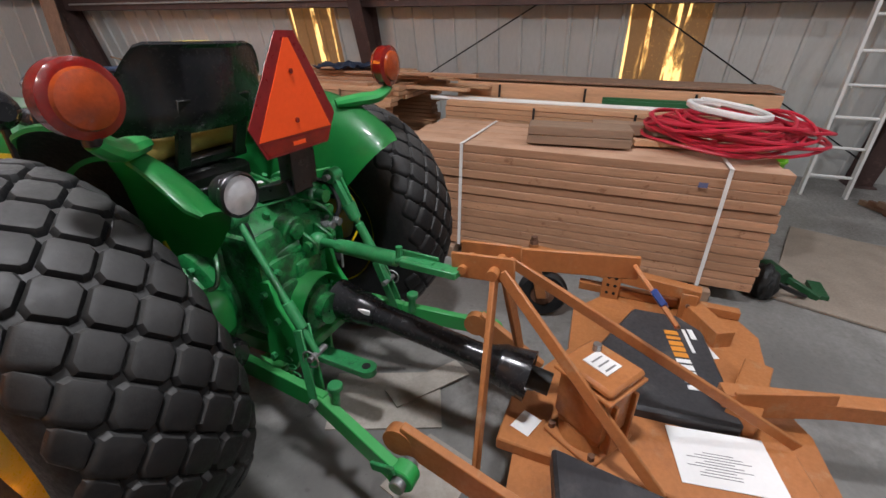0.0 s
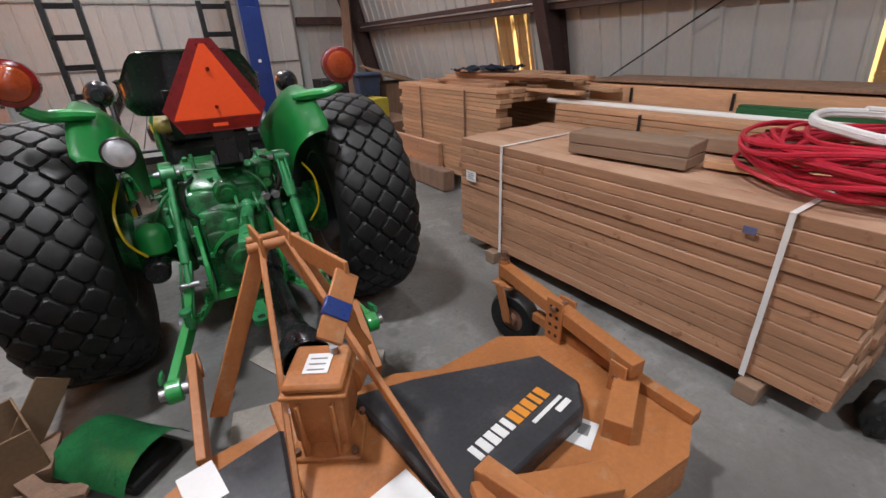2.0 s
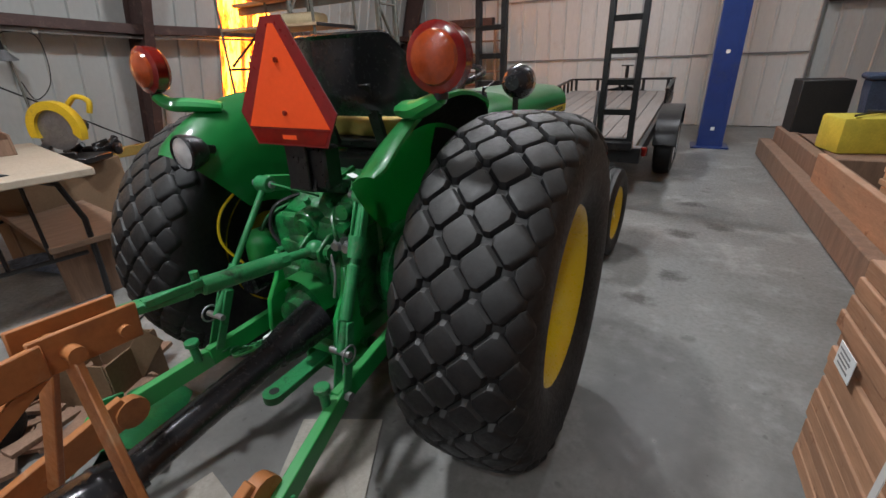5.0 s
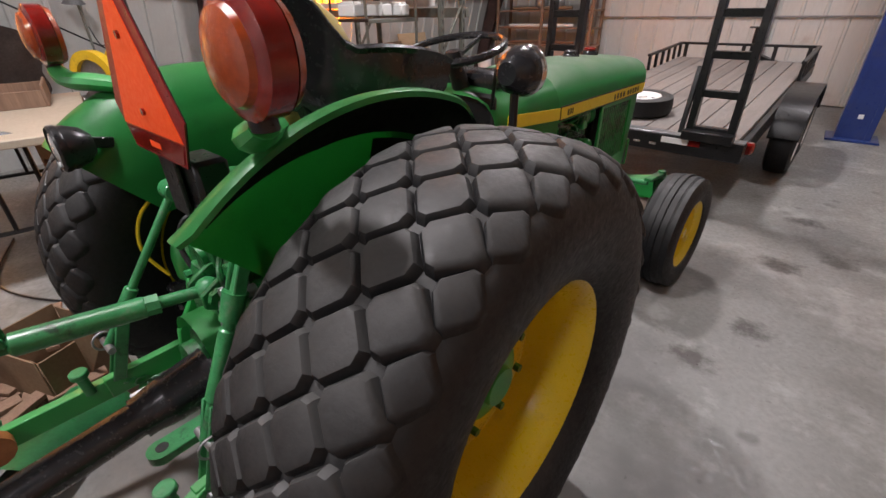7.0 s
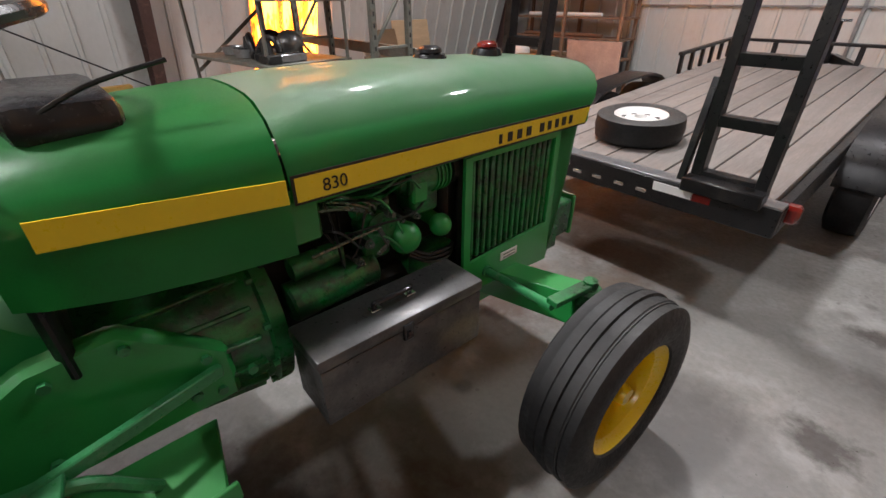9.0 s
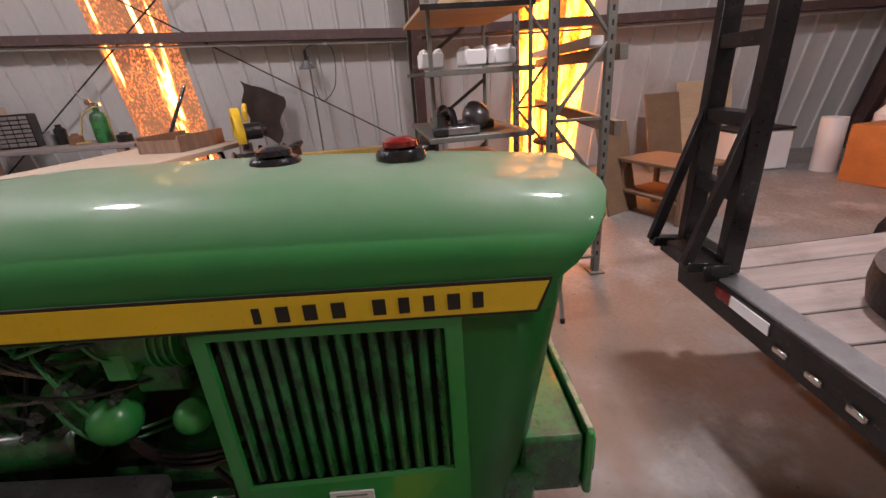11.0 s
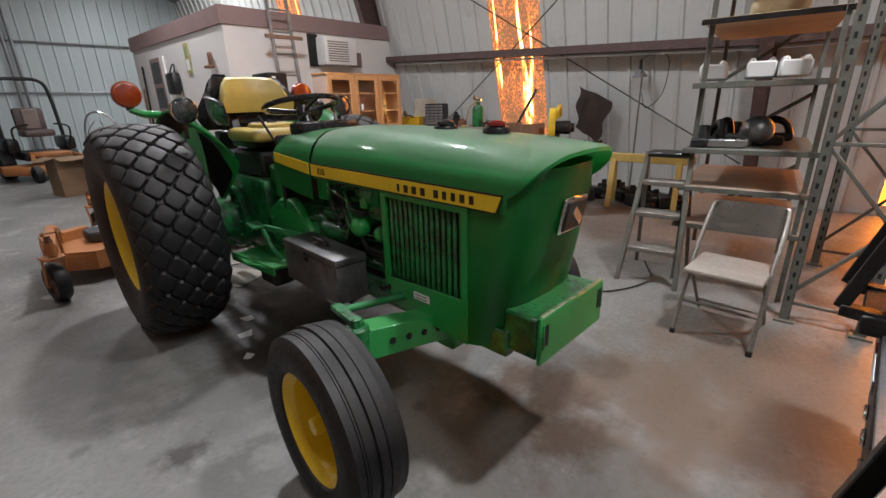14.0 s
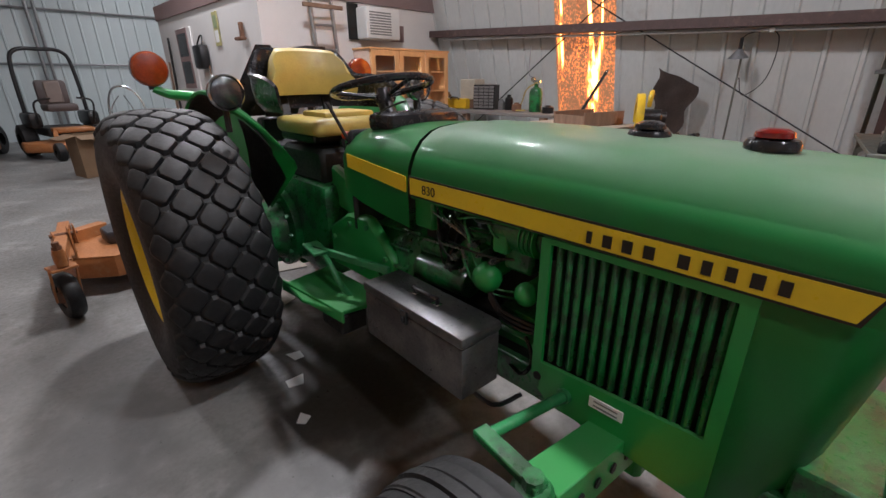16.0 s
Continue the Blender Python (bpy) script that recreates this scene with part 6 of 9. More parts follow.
# drive shaft with black guards
sh0, sh1 = Vector((0.07, 0.90, 0.57)), Vector((0.02, 0.02, 0.47))
d = (sh1 - sh0)
ds = BM()
cyl(ds, sh0 + d * 0.12, sh0 + d * 0.78, 0.047, seg=20)
shaft = part("drive_shaft", ds, M_BLACK_SATIN, mower, "black guarded drive shaft to the tractor")
def bell(f0, f1, r0, r1, r2):
    m_, L_ = frame_at(sh0 + d * f0, sh0 + d * f1)
    return lathe(BM(), [(0.045, 0), (r0, 0), (r0, L_ * 0.1), (r1, L_ * 0.35), (r1 * 1.03, L_ * 0.4), (r1, L_ * 0.45), (r2, L_), (r2 - 0.006, L_), (r1 - 0.01, L_ * 0.45), (0.045, L_ * 0.2)], m_, 24)


part("guard_bell", bell(0.25, 0.03, 0.056, 0.066, 0.078), M_BLACK_SATIN, shaft, "flared black shaft guard")
part("guard_bell", bell(0.75, 0.94, 0.056, 0.074, 0.09), M_BLACK_SATIN, shaft, "flared black shaft guard")
part("yoke", cyl(BM(), sh0 + d * -0.02, sh0 + d * 0.07, 0.035, seg=14), M_VOID, shaft)
part("yoke", cyl(BM(), sh0 + d * 0.92, sh0 + d * 1.02, 0.04, seg=14), M_VOID, shaft)
part("shaft_label", box(BM(), tuple(sh0 + d * 0.21 + Vector((-0.05, 0, 0.028))), (0.01, 0.05, 0.02), 0.002), M_PAPER, shaft)
# A-frame
top = mw(-0.06, -1.09, 0.885)
for s, xt in ((-1, -0.045), (1, 0.04)):
    lp = mw(-0.37, -1.14, 0.33) if s < 0 else mw(0.20, -1.15, 0.33)
    part("mast_leg", bar(BM(), top + Vector((xt, 0, 0.0)), lp, 0.066 if s > 0 else 0.058, 0.016, (0, 1, 0)), M_ORANGE, mower, "orange flat-bar mast leg")
    cl = BM()
    ex = mw(-0.40, -0.90, 0.42) if s < 0 else mw(0.235, -0.94, 0.44)
    inn = mw(-0.44, -1.32, 0.31) if s < 0 else mw(0.20, -1.22, 0.29)
    bar(cl, ex, inn, 0.03, 0.1)
    cyl(cl, ex - Vector((0.02, 0, 0.02)), ex + Vector((0.02, 0, -0.02)), 0.05, seg=14)
    part("lower_lug", cl, M_ORANGE, mower, "orange lower hitch lug")
    part("brace", bar(BM(), top + Vector((xt, -0.02, 0.0)), mw(0.12 if s > 0 else -0.24, -2.08 if s > 0 else -1.66, 0.33), 0.036, 0.018, (1, 0, 0)), M_ORANGE, mower, "rusty orange diagonal brace")
hd_ = BM()
for x in (-0.045, 0.045):
    bar(hd_, top + Vector((x, 0.14, -0.005)), top + Vector((x, -0.06, 0.01)), 0.012, 0.085)
cyl(hd_, top + Vector((-0.085, 0.0, 0.0)), top + Vector((0.085, 0.0, 0.0)), 0.018, seg=12)
cyl(hd_, top + Vector((-0.07, 0.1, -0.01)), top + Vector((0.07, 0.1, -0.01)), 0.014, seg=12)
part("mast_head", hd_, M_ORANGE, mower, "orange mast head with hitch pin")
fb = BM()
bar(fb, top + Vector((0.05, -0.04, 0.005)), mw(0.045, -1.49, 0.905), 0.014, 0.075)
bar(fb, mw(0.047, -1.48, 0.905), mw(-0.07, -1.61, 0.80), 0.014, 0.07, (-0.5, 0.5, 0.8))
flatb = part("flat_bar", fb, M_ORANGE, mower, "bent orange flat bar")
part("tape_patch", bar(BM(), mw(-0.005, -1.538, 0.862), mw(-0.035, -1.571, 0.836), 0.020, 0.076, (-0.5, 0.5, 0.8)), M_BLUE, flatb, "patch of blue tape")


def caster(post, arm_to, ang=0):
    """Gauge wheel on an arm; post: top of its upright."""
    a = BM()
    bar(a, (post[0], post[1], post[2] - 0.05), (arm_to[0], arm_to[1], arm_to[2]), 0.065, 0.065)
    arm = part("caster_arm", a, M_ORANGE, mower, "orange square-tube caster arm")
    y = BM()
    cyl(y, (post[0], post[1], post[2] - 0.1), (post[0], post[1], post[2]), 0.028, seg=14)
    R = Matrix.Translation((post[0], post[1], 0)) @ Matrix.Rotation(radians(ang), 4, "Z")
    box(y, (0, -0.03, 0.345), (0.13, 0.12, 0.016), 0.004, R)
    for s in (1, -1):
        bar(y, R @ Vector((s * 0.062, -0.02, 0.345)), R @ Vector((s * 0.062, -0.075, 0.14)), 0.012, 0.06, (0, 1, 0))
    part("fork", y, M_ORANGE, mower, "orange caster fork")
    part("cap", cyl(cyl(BM(), (post[0], post[1], post[2]), (post[0], post[1], post[2] + 0.02), 0.024, seg=8), (post[0], post[1], post[2] + 0.02), (post[0], post[1], post[2] + 0.045), 0.018, seg=8), M_RUST, mower)
    w = BM()
    lathe(w, [(0.07, -0.035), (0.1, -0.045), (0.13, -0.04), (0.145, -0.02), (0.147, 0.0), (0.145, 0.02), (0.13, 0.04), (0.1, 0.045), (0.07, 0.035)], R @ Matrix.Translation((0, -0.08, 0.148)) @ Matrix.Rotation(radians(90), 4, "Y"), 28)
    wh = part("gauge_wheel", w, M_RUBBER, mower, "worn solid rubber gauge wheel")
    part("wheel_hub", lathe(BM(), [(0, -0.055), (0.03, -0.055), (0.04, -0.03), (0.072, -0.028), (0.072, 0.028), (0.04, 0.03), (0.03, 0.055), (0, 0.055)], R @ Matrix.Translation((0, -0.08, 0.148)) @ Matrix.Rotation(radians(90), 4, "Y"), 20), M_RUST, wh)


caster(mw(1.03, -1.02, 0.46), mw(0.925, -1.87, 0.385), 12)
caster(mw(-1.19, -1.02, 0.46), mw(-1.085, -1.87, 0.385), -12)
caster(mw(0.46, -2.95, 0.46), mw(0.22, -1.86, 0.38), 190)
for s in (1, -1):
    xm = lambda x: -0.08 + s * (x + 0.08)
    pl = part("arm_bracket", bar(bar(BM(), mw(xm(0.935), -1.46, 0.47), mw(xm(0.935), -1.46, 0.262), 0.012, 0.09, (0, 1, 0)), mw(xm(1.015), -1.46, 0.45), mw(xm(1.015), -1.46, 0.262), 0.012, 0.09, (0, 1, 0)), M_ORANGE, mower, "perforated orange arm bracket")
    for k in range(4):
        for j in range(2):
            part("adjusting_hole", cyl(BM(), mw(xm(0.928), -1.48 + 0.035 * j, 0.30 + 0.045 * k), mw(xm(0.9265), -1.48 + 0.035 * j, 0.30 + 0.045 * k), 0.009, seg=8), M_VOID, pl)
    part("pivot_bolt", cyl(BM(), mw(xm(0.915), -1.46, 0.43), mw(xm(1.035), -1.46, 0.43), 0.012, seg=8), M_RUST, pl)
    foot = part("arm_foot", bar(BM(), mw(xm(0.885), -1.82, 0.40), mw(xm(0.885), -1.82, 0.262), 0.01, 0.07, (0, 1, 0)), M_ORANGE, mower, "orange arm foot")
    part("cheek", bar(BM(), mw(xm(0.965), -1.82, 0.40), mw(xm(0.965), -1.82, 0.262), 0.01, 0.07, (0, 1, 0)), M_ORANGE, foot)
    part("bolt", cyl(BM(), mw(xm(0.868), -1.82, 0.34), mw(xm(0.985), -1.82, 0.34), 0.011, seg=8), M_RUST, foot)
    part("side_rail", bar(BM(), mw(xm(0.99), -1.30, 0.288), mw(xm(0.985), -2.07, 0.288), 0.05, 0.045), M_ORANGE, mower, "orange rail along the deck edge")
rb = BM()
bar(rb, mw(0.92, -1.84, 0.30), mw(0.70, -1.96, 0.30), 0.09, 0.09)
bar(rb, mw(0.15, -1.92, 0.34), mw(0.55, -2.06, 0.28), 0.1, 0.09)
part("rear_crossmember", rb, M_ORANGE, mower, "orange rear cross-member")
part("adjuster_plate", bar(BM(), mw(0.2, -1.9, 0.37), mw(0.27, -2.2, 0.41), 0.014, 0.11), M_ORANGE, mower)

# ---- lumber along the wall ----
def board_mesh(name, w, l, h, mt, bend=0.0):
    bm = BM()
    box(bm, (0, 0, h / 2), (w, l, h), min(0.0035, h * 0.1))
    if bend:
        for v in bm.verts:
            v.co.x += bend * (v.co.y / l) ** 2
    return mesh_of(name, bm, mt)


def stack(name, label, x0, y0, z0, cols, rows, w, l, h, mt, seed=1, gap=0.004, jx=0.006, jy=0.015, skip=None, dun=0.09, dys=(0.2, 0.8), rz=0.0):
    """Stack of boards lying along y; x0, y0 are its low corner."""
    random.seed(seed)
    st = thing(name, label, "lumber stack", (x0, y0, 0), rz, group="lumber stacks")
    me = [board_mesh("board", w, l, h, mt, random.uniform(-0.009, 0.009)) for _ in range(6)]
    for r in range(rows):
        for c in range(cols):
            if skip and skip(r, c):
                continue
            part("board", me[random.randrange(6)], mt, st, m=Matrix.Translation(((c + 0.5) * (w + gap) + random.uniform(-jx, jx), l / 2 + random.uniform(-jy, jy), z0 + r * (h + 0.0033))) @ Matrix.Rotation(random.choice((0, math.pi)), 4, "Z"))
    for f in dys:
        part("skid", box(BM(), (cols * w / 2, l * f, dun / 2), (cols * w + 0.1, 0.09, dun), 0.006), M_LUMBER_GREY, st)
    return st


SA = stack("lumber_stack", "strapped stack of reddish fir boards on skids", 1.60, -2.28, 0.105, 6, 13, 0.147, 2.38, 0.0545, M_LUMBER, 3, jx=0.007, dys=(0.11, 0.83), rz=1.0)
for y in (0.30, 1.9):
    s_ = BM()
    box(s_, (0.44, y, 0.862), (0.93, 0.022, 0.003), 0)
    box(s_, (-0.02, y, 0.485), (0.003, 0.022, 0.76), 0)
    part("strap", s_, M_STRAP, SA, "white plastic banding strap")
part("tag", box(BM(), (-0.021, 2.22, 0.60), (0.002, 0.11, 0.075), 0), M_PAPER, SA, "white printed lumber tag")
for k in range(4):
    part("tag_line", box(BM(), (-0.0225, 2.22 + 0.01 * (k % 2), 0.58 + k * 0.014), (0.001, 0.07, 0.006), 0), M_PRINT, SA)
part("grade_stamp", box(BM(), (-0.021, 0.42, 0.755), (0.002, 0.05, 0.03), 0), surface("blue_stamp", (0.12, 0.13, 0.25), 0.7), SA, "small blue grade stamp")
for k in range(2):
    solo("timber_offcut", box(BM(), (0, 0, 0.03), (0.235, 0.66, 0.058), 0.005), M_LUMBER_GREY, "weathered grey-brown timber offcut on the lumber stack", "timber", group="timber offcuts", m=pose(1.87, -1.10, 0.868 + k * 0.06, 0, 0, 8 + k))
solo("timber_offcut", box(BM(), (0, 0, 0.04), (0.14, 0.6, 0.08), 0.005), M_LUMBER_GREY, "weathered grey-brown timber offcut on the lumber stack", "timber", group="timber offcuts", m=pose(2.35, -1.45, 0.868, 0, 0, 6))
for k in range(3):
    solo("loose_board", box(BM(), (0, 0, 0.019), (0.09, 0.8, 0.036), 0.003), M_LUMBER_PALE, "pale loose board on the lumber stack", "board", group="loose boards", m=pose(2.03 + 0.07 * k, -1.85 - 0.1 * k, 0.868, 0, 0, 9 + 5 * k))
SB = stack("lumber_stack", "low stack of fir boards behind the strapped stack", 2.6, -2.35, 0.1, 3, 20, 0.147, 2.5, 0.041, M_LUMBER_PALE, 5)
for y in (0.9, 1.7):
    part("strap", box(BM(), (-0.012, y, 0.54), (0.006, 0.02, 0.86), 0), M_BLACK, SB, "black banding strap")
SC = stack("lumber_stack", "tall stack of pale fir boards against the wall", 3.12, -2.5, 0.1, 4, 6, 0.147, 2.75, 0.165, M_LUMBER_PALE, 6, jy=0.03)
for y in (0.6, 1.5, 2.3):
    part("strap", box(BM(), (-0.012, y, 0.6), (0.006, 0.02, 0.98), 0), M_BLACK, SC, "dark banding strap")
part("board", box(BM(), (0.28, 1.36, 1.135), (0.5, 2.75, 0.025), 0.004), M_BEAM, SC, "dark board lying across the top")
solo("plastic_pipe", cyl(BM(), (2.85, -2.6, 0.985), (2.72, 0.35, 0.99), 0.024, seg=12), M_WHITE, "long white plastic pipe on the lumber", "pipe")
solo("steel_channel", box(box(BM(), (0, 0, 0.05), (0.1, 1.1, 0.09), 0.006), (0.0, 0.0, 0.1), (0.06, 1.1, 0.02), 0.004), surface("dark_green_steel", (0.015, 0.1, 0.035), 0.4), "dark green steel channel lying on the lumber", "steel channel", m=pose(2.86, -1.72, 0.95, 0, 0, 3))

# red hose coil with a white coil on top
random.seed(11)
hose = thing("air_hose", "big loose coil of red rubber hose on the lumber stack", "hose", (2.2, -2.02, 0.87))
pts = []
for i in range(22 * 26):
    a = i / 26 * 2 * math.pi
    k = i / (22 * 26)
    ph = math.sin(k * 57) * 0.5 + math.sin(k * 23 + 1) * 0.5
    rx, ry = 0.42 + 0.09 * ph, 0.40 + 0.10 * math.sin(k * 41 + 2)
    pts.append(Vector((rx * math.cos(a) + 0.05 * math.sin(k * 33), ry * math.sin(a) + 0.06 * math.cos(k * 29), 0.025 + 0.14 * k + 0.035 * math.sin(a * 1.0 + k * 19) ** 2 + 0.02 * math.sin(3 * a + k * 11))))
part("coil", tube(BM(), pts, 0.0105, 6), M_HOSE, hose)
wpts = [Vector((0.05 + 0.29 * math.cos(a) + 0.02 * math.sin(5 * a), 0.02 + 0.24 * math.sin(a), 0.21 + 0.012 * (a / 6.28) + 0.03 * math.sin(a))) for a in np.linspace(0, 6.28 * 2.1, 60)]
solo("white_hose", tube(BM(), wpts, 0.016, 8), M_WHITE, "short white hose coiled on top of the red hose", "hose", m=pose(2.2, -2.02, 0.87))

# end-on stack further along, with loose boards and a dark blue cloth
SD = stack("lumber_stack", "banded stack of fir boards with loose ends on top", 2.36, 0.62, 0.18, 8, 22, 0.147, 1.85, 0.038, M_LUMBER_PALE, 9, dun=0.17, jy=0.04, skip=lambda r, c: 0 < c < 7 and r < 19)
for y in (0.5, 1.35):
    part("strap", box(BM(), (-0.012, y, 0.62), (0.006, 0.02, 0.88), 0), M_RUST, SD, "rusty banding strap")
random.seed(21)
for k in range(26):
    solo("loose_board", box(BM(), (0, 0, 0.015), (0.10, 1.0 + 0.7 * random.random(), 0.028), 0.003), M_LUMBER_PALE if k % 3 else M_LUMBER, "loose sawn board on the lumber stack", "board", group="loose boards",
         m=pose(2.5 + 0.95 * random.random(), 0.9 + 0.9 * random.random() - 0.25, 1.055 + 0.030 * (k // 6), 0, 0, random.uniform(-9, 9)))
cloth = BM()
g = 14
vv = [[cloth.verts.new((0.5 * (i / g - 0.5), 0.62 * (j / g - 0.5), 0.05 + 0.05 * noise.noise(Vector((i * 0.5, j * 0.42, 3))) + 0.03 * noise.noise(Vector((i * 1.3, j * 1.1, 8))))) for j in range(g + 1)] for i in range(g + 1)]
for i in range(g):
    for j in range(g):
        cloth.faces.new((vv[i][j], vv[i + 1][j], vv[i + 1][j + 1], vv[i][j + 1]))
bmesh.ops.solidify(cloth, geom=cloth.faces[:], thickness=0.02)
solo("blue_cloth", cloth, M_TARP, "crumpled dark blue jacket lying on the lumber", "jacket", m=pose(2.75, 1.25, 1.19, 0, 0, 20))
for k, (x, z, y0, y1) in enumerate(((2.26, 0.0, 1.3, 6.0), (2.42, 0.0, 2.5, 6.0))):
    solo("long_timber", box(BM(), (x, (y0 + y1) / 2, 0.12 if k == 0 else 0.2), (0.14, y1 - y0, 0.22 if k == 0 else 0.4), 0.008), M_BEAM, "long rough timber lying on the floor", "timber", group="long timbers")
solo("long_timber", box(BM(), (0, 0, 0.13), (0.06, 2.1, 0.26), 0.006), M_LUMBER, "long reddish timber lying along the stack", "timber", group="long timbers", m=pose(2.32, 2.6, 0.225, 0, 0, 0))
can = thing("yellow_case", "yellow plastic machine case with a black cable", "case", (2.75, 4.35, 0.40), 12)
part("case_body", box(BM(), (0, 0, 0.17), (0.55, 0.42, 0.34), 0.03, seg=2), surface("yellow_plastic", (0.62, 0.52, 0.06), 0.5), can)
part("cable", tube(BM(), smooth_path([(-0.2, -0.2, 0.36), (0, -0.05, 0.37), (0.2, 0.1, 0.36), (0.1, 0.2, 0.36)]), 0.012, 6), M_BLACK, can)
solo("pallet_base", box(BM(), (2.95, 4.6, 0.2), (1.0, 1.5, 0.4), 0.01), M_BEAM, "dark timber crate base on the floor", "crate")
bin_ = thing("blue_bin", "dark blue plastic storage bin with lid", "bin", (3.05, 5.0, 0.4), -6)
part("bin_body", lathe(BM(), [(0, 0), (0.2, 0), (0.26, 0.52), (0.26, 0.62), (0, 0.62)], Matrix.Rotation(radians(45), 4, "Z"), 4), M_TARP, bin_)
part("bin_lid", box(BM(), (0, 0, 0.66), (0.44, 0.44, 0.06), 0.02), M_TARP, bin_)
solo("dark_crate", box(BM(), (2.65, 5.7, 0.5), (0.5, 0.5, 1.0), 0.01), M_VOID, "dark steel cabinet by the wall", "cabinet")
solo("sheet_offcut", box(BM(), (0, 0, 0), (1.1, 0.8, 0.02), 0.003), M_CARD, "brown board leaning over the stored things", "board", m=pose(3.75, 5.2, 0.98, 12, 14, 10))
solo("storage_box", box(BM(), (3.75, 5.2, 0.45), (0.8, 0.7, 0.9), 0.02), M_BEAM, "old wooden box by the wall", "box")
beam = BM()
bar(beam, (3.95, 7.9, 0.0), (4.25, 8.35, 3.6), 0.2, 0.14)
solo("leaning_beam", beam, M_BEAM, "rough timber beam leaning in the corner", "timber")

# two-post lift
lift = thing("car_lift_post", "tall blue steel lift post on a base plate", "lift", (1.645, 6.5, 0))
cb_ = BM()
for x in (-0.165, 0.165):
    box(cb_, (x, 0, 1.9), (0.012, 0.24, 3.8), 0)
box(cb_, (0, 0.11, 1.9), (0.34, 0.014, 3.8), 0)
box(cb_, (-0.14, -0.115, 1.9), (0.06, 0.014, 3.8), 0)
box(cb_, (0.14, -0.115, 1.9), (0.06, 0.014, 3.8), 0)
part("post", cb_, M_BLUE, lift)
part("carriage", box(BM(), (0, -0.03, 1.1), (0.27, 0.16, 2.2), 0.008), M_BLUE, lift)
part("base_plate", box(BM(), (0, 0, 0.012), (0.5, 0.45, 0.024), 0.003), M_BLUE, lift)
for z in (0.28, 1.34):
    part("label", box(BM(), (0.0, -0.112, z), (0.05, 0.004, 0.05), 0), M_PAPER, lift)

# aluminium ladder against the wall
lad = thing("ladder", "white aluminium extension ladder leaning on the wall", "ladder", (4.41, -3.48, 0))
for y in (-0.19, 0.19):
    part("stile", bar(BM(), (0, y * 1.05, 0), (-0.16, y, 3.6), 0.03, 0.075, (1, 0, 0)), M_WHITE, lad)
for k in range(11):
    z = 0.22 + k * 0.3
    part("rung", cyl(BM(), (-0.16 * z / 3.6, -0.19, z), (-0.16 * z / 3.6, 0.19, z), 0.016, seg=10), M_WHITE, lad)

# things on the floor by the end of the stack
grn = thing("green_pump", "small dark green cast pump on the floor", "pump", (1.95, -2.5, 0), 30)
part("pump_body", ball(cyl(BM(), (-0.06, 0, 0.09), (0.1, 0, 0.1), 0.06, 0.07, 18), (0.1, 0, 0.085), 0.08, 16), surface("dark_green_enamel", (0.008, 0.05, 0.018), 0.4), grn)
part("pump_leg", bar(bar(BM(), (-0.05, -0.03, 0.1), (-0.2, -0.14, 0.03), 0.04, 0.04), (-0.2, -0.16, 0.03), (-0.02, -0.28, 0.03), 0.08, 0.04), surface("dark_green_enamel_two", (0.01, 0.075, 0.025), 0.45), grn)
part("hose", tube(BM(), smooth_path([(0.12, 0.06, 0.12), (0.03, 0.14, 0.14), (-0.12, 0.08, 0.1), (-0.18, -0.06, 0.04)]), 0.016, 7), M_BLACK, grn)
pn = thing("floor_sheet", "worn plywood sheet lying on the floor", "plywood sheet", (2.35, -3.15, 0.004), -18)
part("sheet", box(BM(), (0, 0, 0.009), (1.5, 1.0, 0.018), 0.003), surface("dirty_plywood", (0.27, 0.225, 0.18), 0.8, dirt=(0.2, 0.16, 0.12), dirt_scale=2), pn)
lb = thing("lime_bin", "lime green plastic tub by the wall", "tub", (3.95, -2.72, 0))
part("tub", lathe(BM(), [(0, 0.0), (0.15, 0.0), (0.2, 0.42), (0.215, 0.43), (0.215, 0.45), (0.19, 0.45), (0.145, 0.02), (0, 0.02)], None, 24), surface("lime_plastic", (0.2, 0.6, 0.02), 0.45), lb)
for k in range(7):
    solo("angle_iron", bar(BM(), (4.25 - 0.1 * k, -3.75 - 0.03 * k, 0.03 + 0.03 * (k % 3)), (2.9 - 0.12 * k, -4.35 + 0.02 * k, 0.03 + 0.02 * (k % 2)), 0.04, 0.05), M_RUST if k % 2 else M_BEAM, "rusty steel length lying on the floor", "steel bar", group="steel lengths")
solo("black_crate", box(BM(), (4.35, -2.35, 0.17), (0.5, 0.6, 0.34), 0.02), M_VOID, "low black box against the wall", "box")

# ---- car trailer ----
TR = thing("car_trailer", "black steel flatbed trailer with grey plank deck and raised ramps", "trailer")
TW, TLN, TZ, TRISE = 1.66, 3.85, 0.555, 3.4
TR.matrix_world = pose(0.0, 3.14, TZ, 0, 0, -3.2) @ Matrix.Rotation(radians(TRISE), 4, "X") @ Matrix.Translation((0, 0, -TZ))
for s in (1, -1):
    part("side_beam", box(BM(), (s * (TW / 2 - 0.025), TLN / 2, TZ - 0.08), (0.05, TLN - 0.07, 0.13), 0.005), M_BLACK, TR)
for k in range(7):
    part("cross_beam", box(BM(), (0, 0.1 + k * (TLN - 0.2) / 6, TZ - 0.085), (TW - 0.1, 0.05, 0.08), 0.004), M_BLACK, TR)
part("rear_beam", box(BM(), (0, 0.0, TZ - 0.07), (TW, 0.06, 0.14), 0.006), M_BLACK, TR)
part("front_beam", box(BM(), (0, TLN, TZ - 0.08), (TW, 0.05, 0.13), 0.006), M_BLACK, TR)
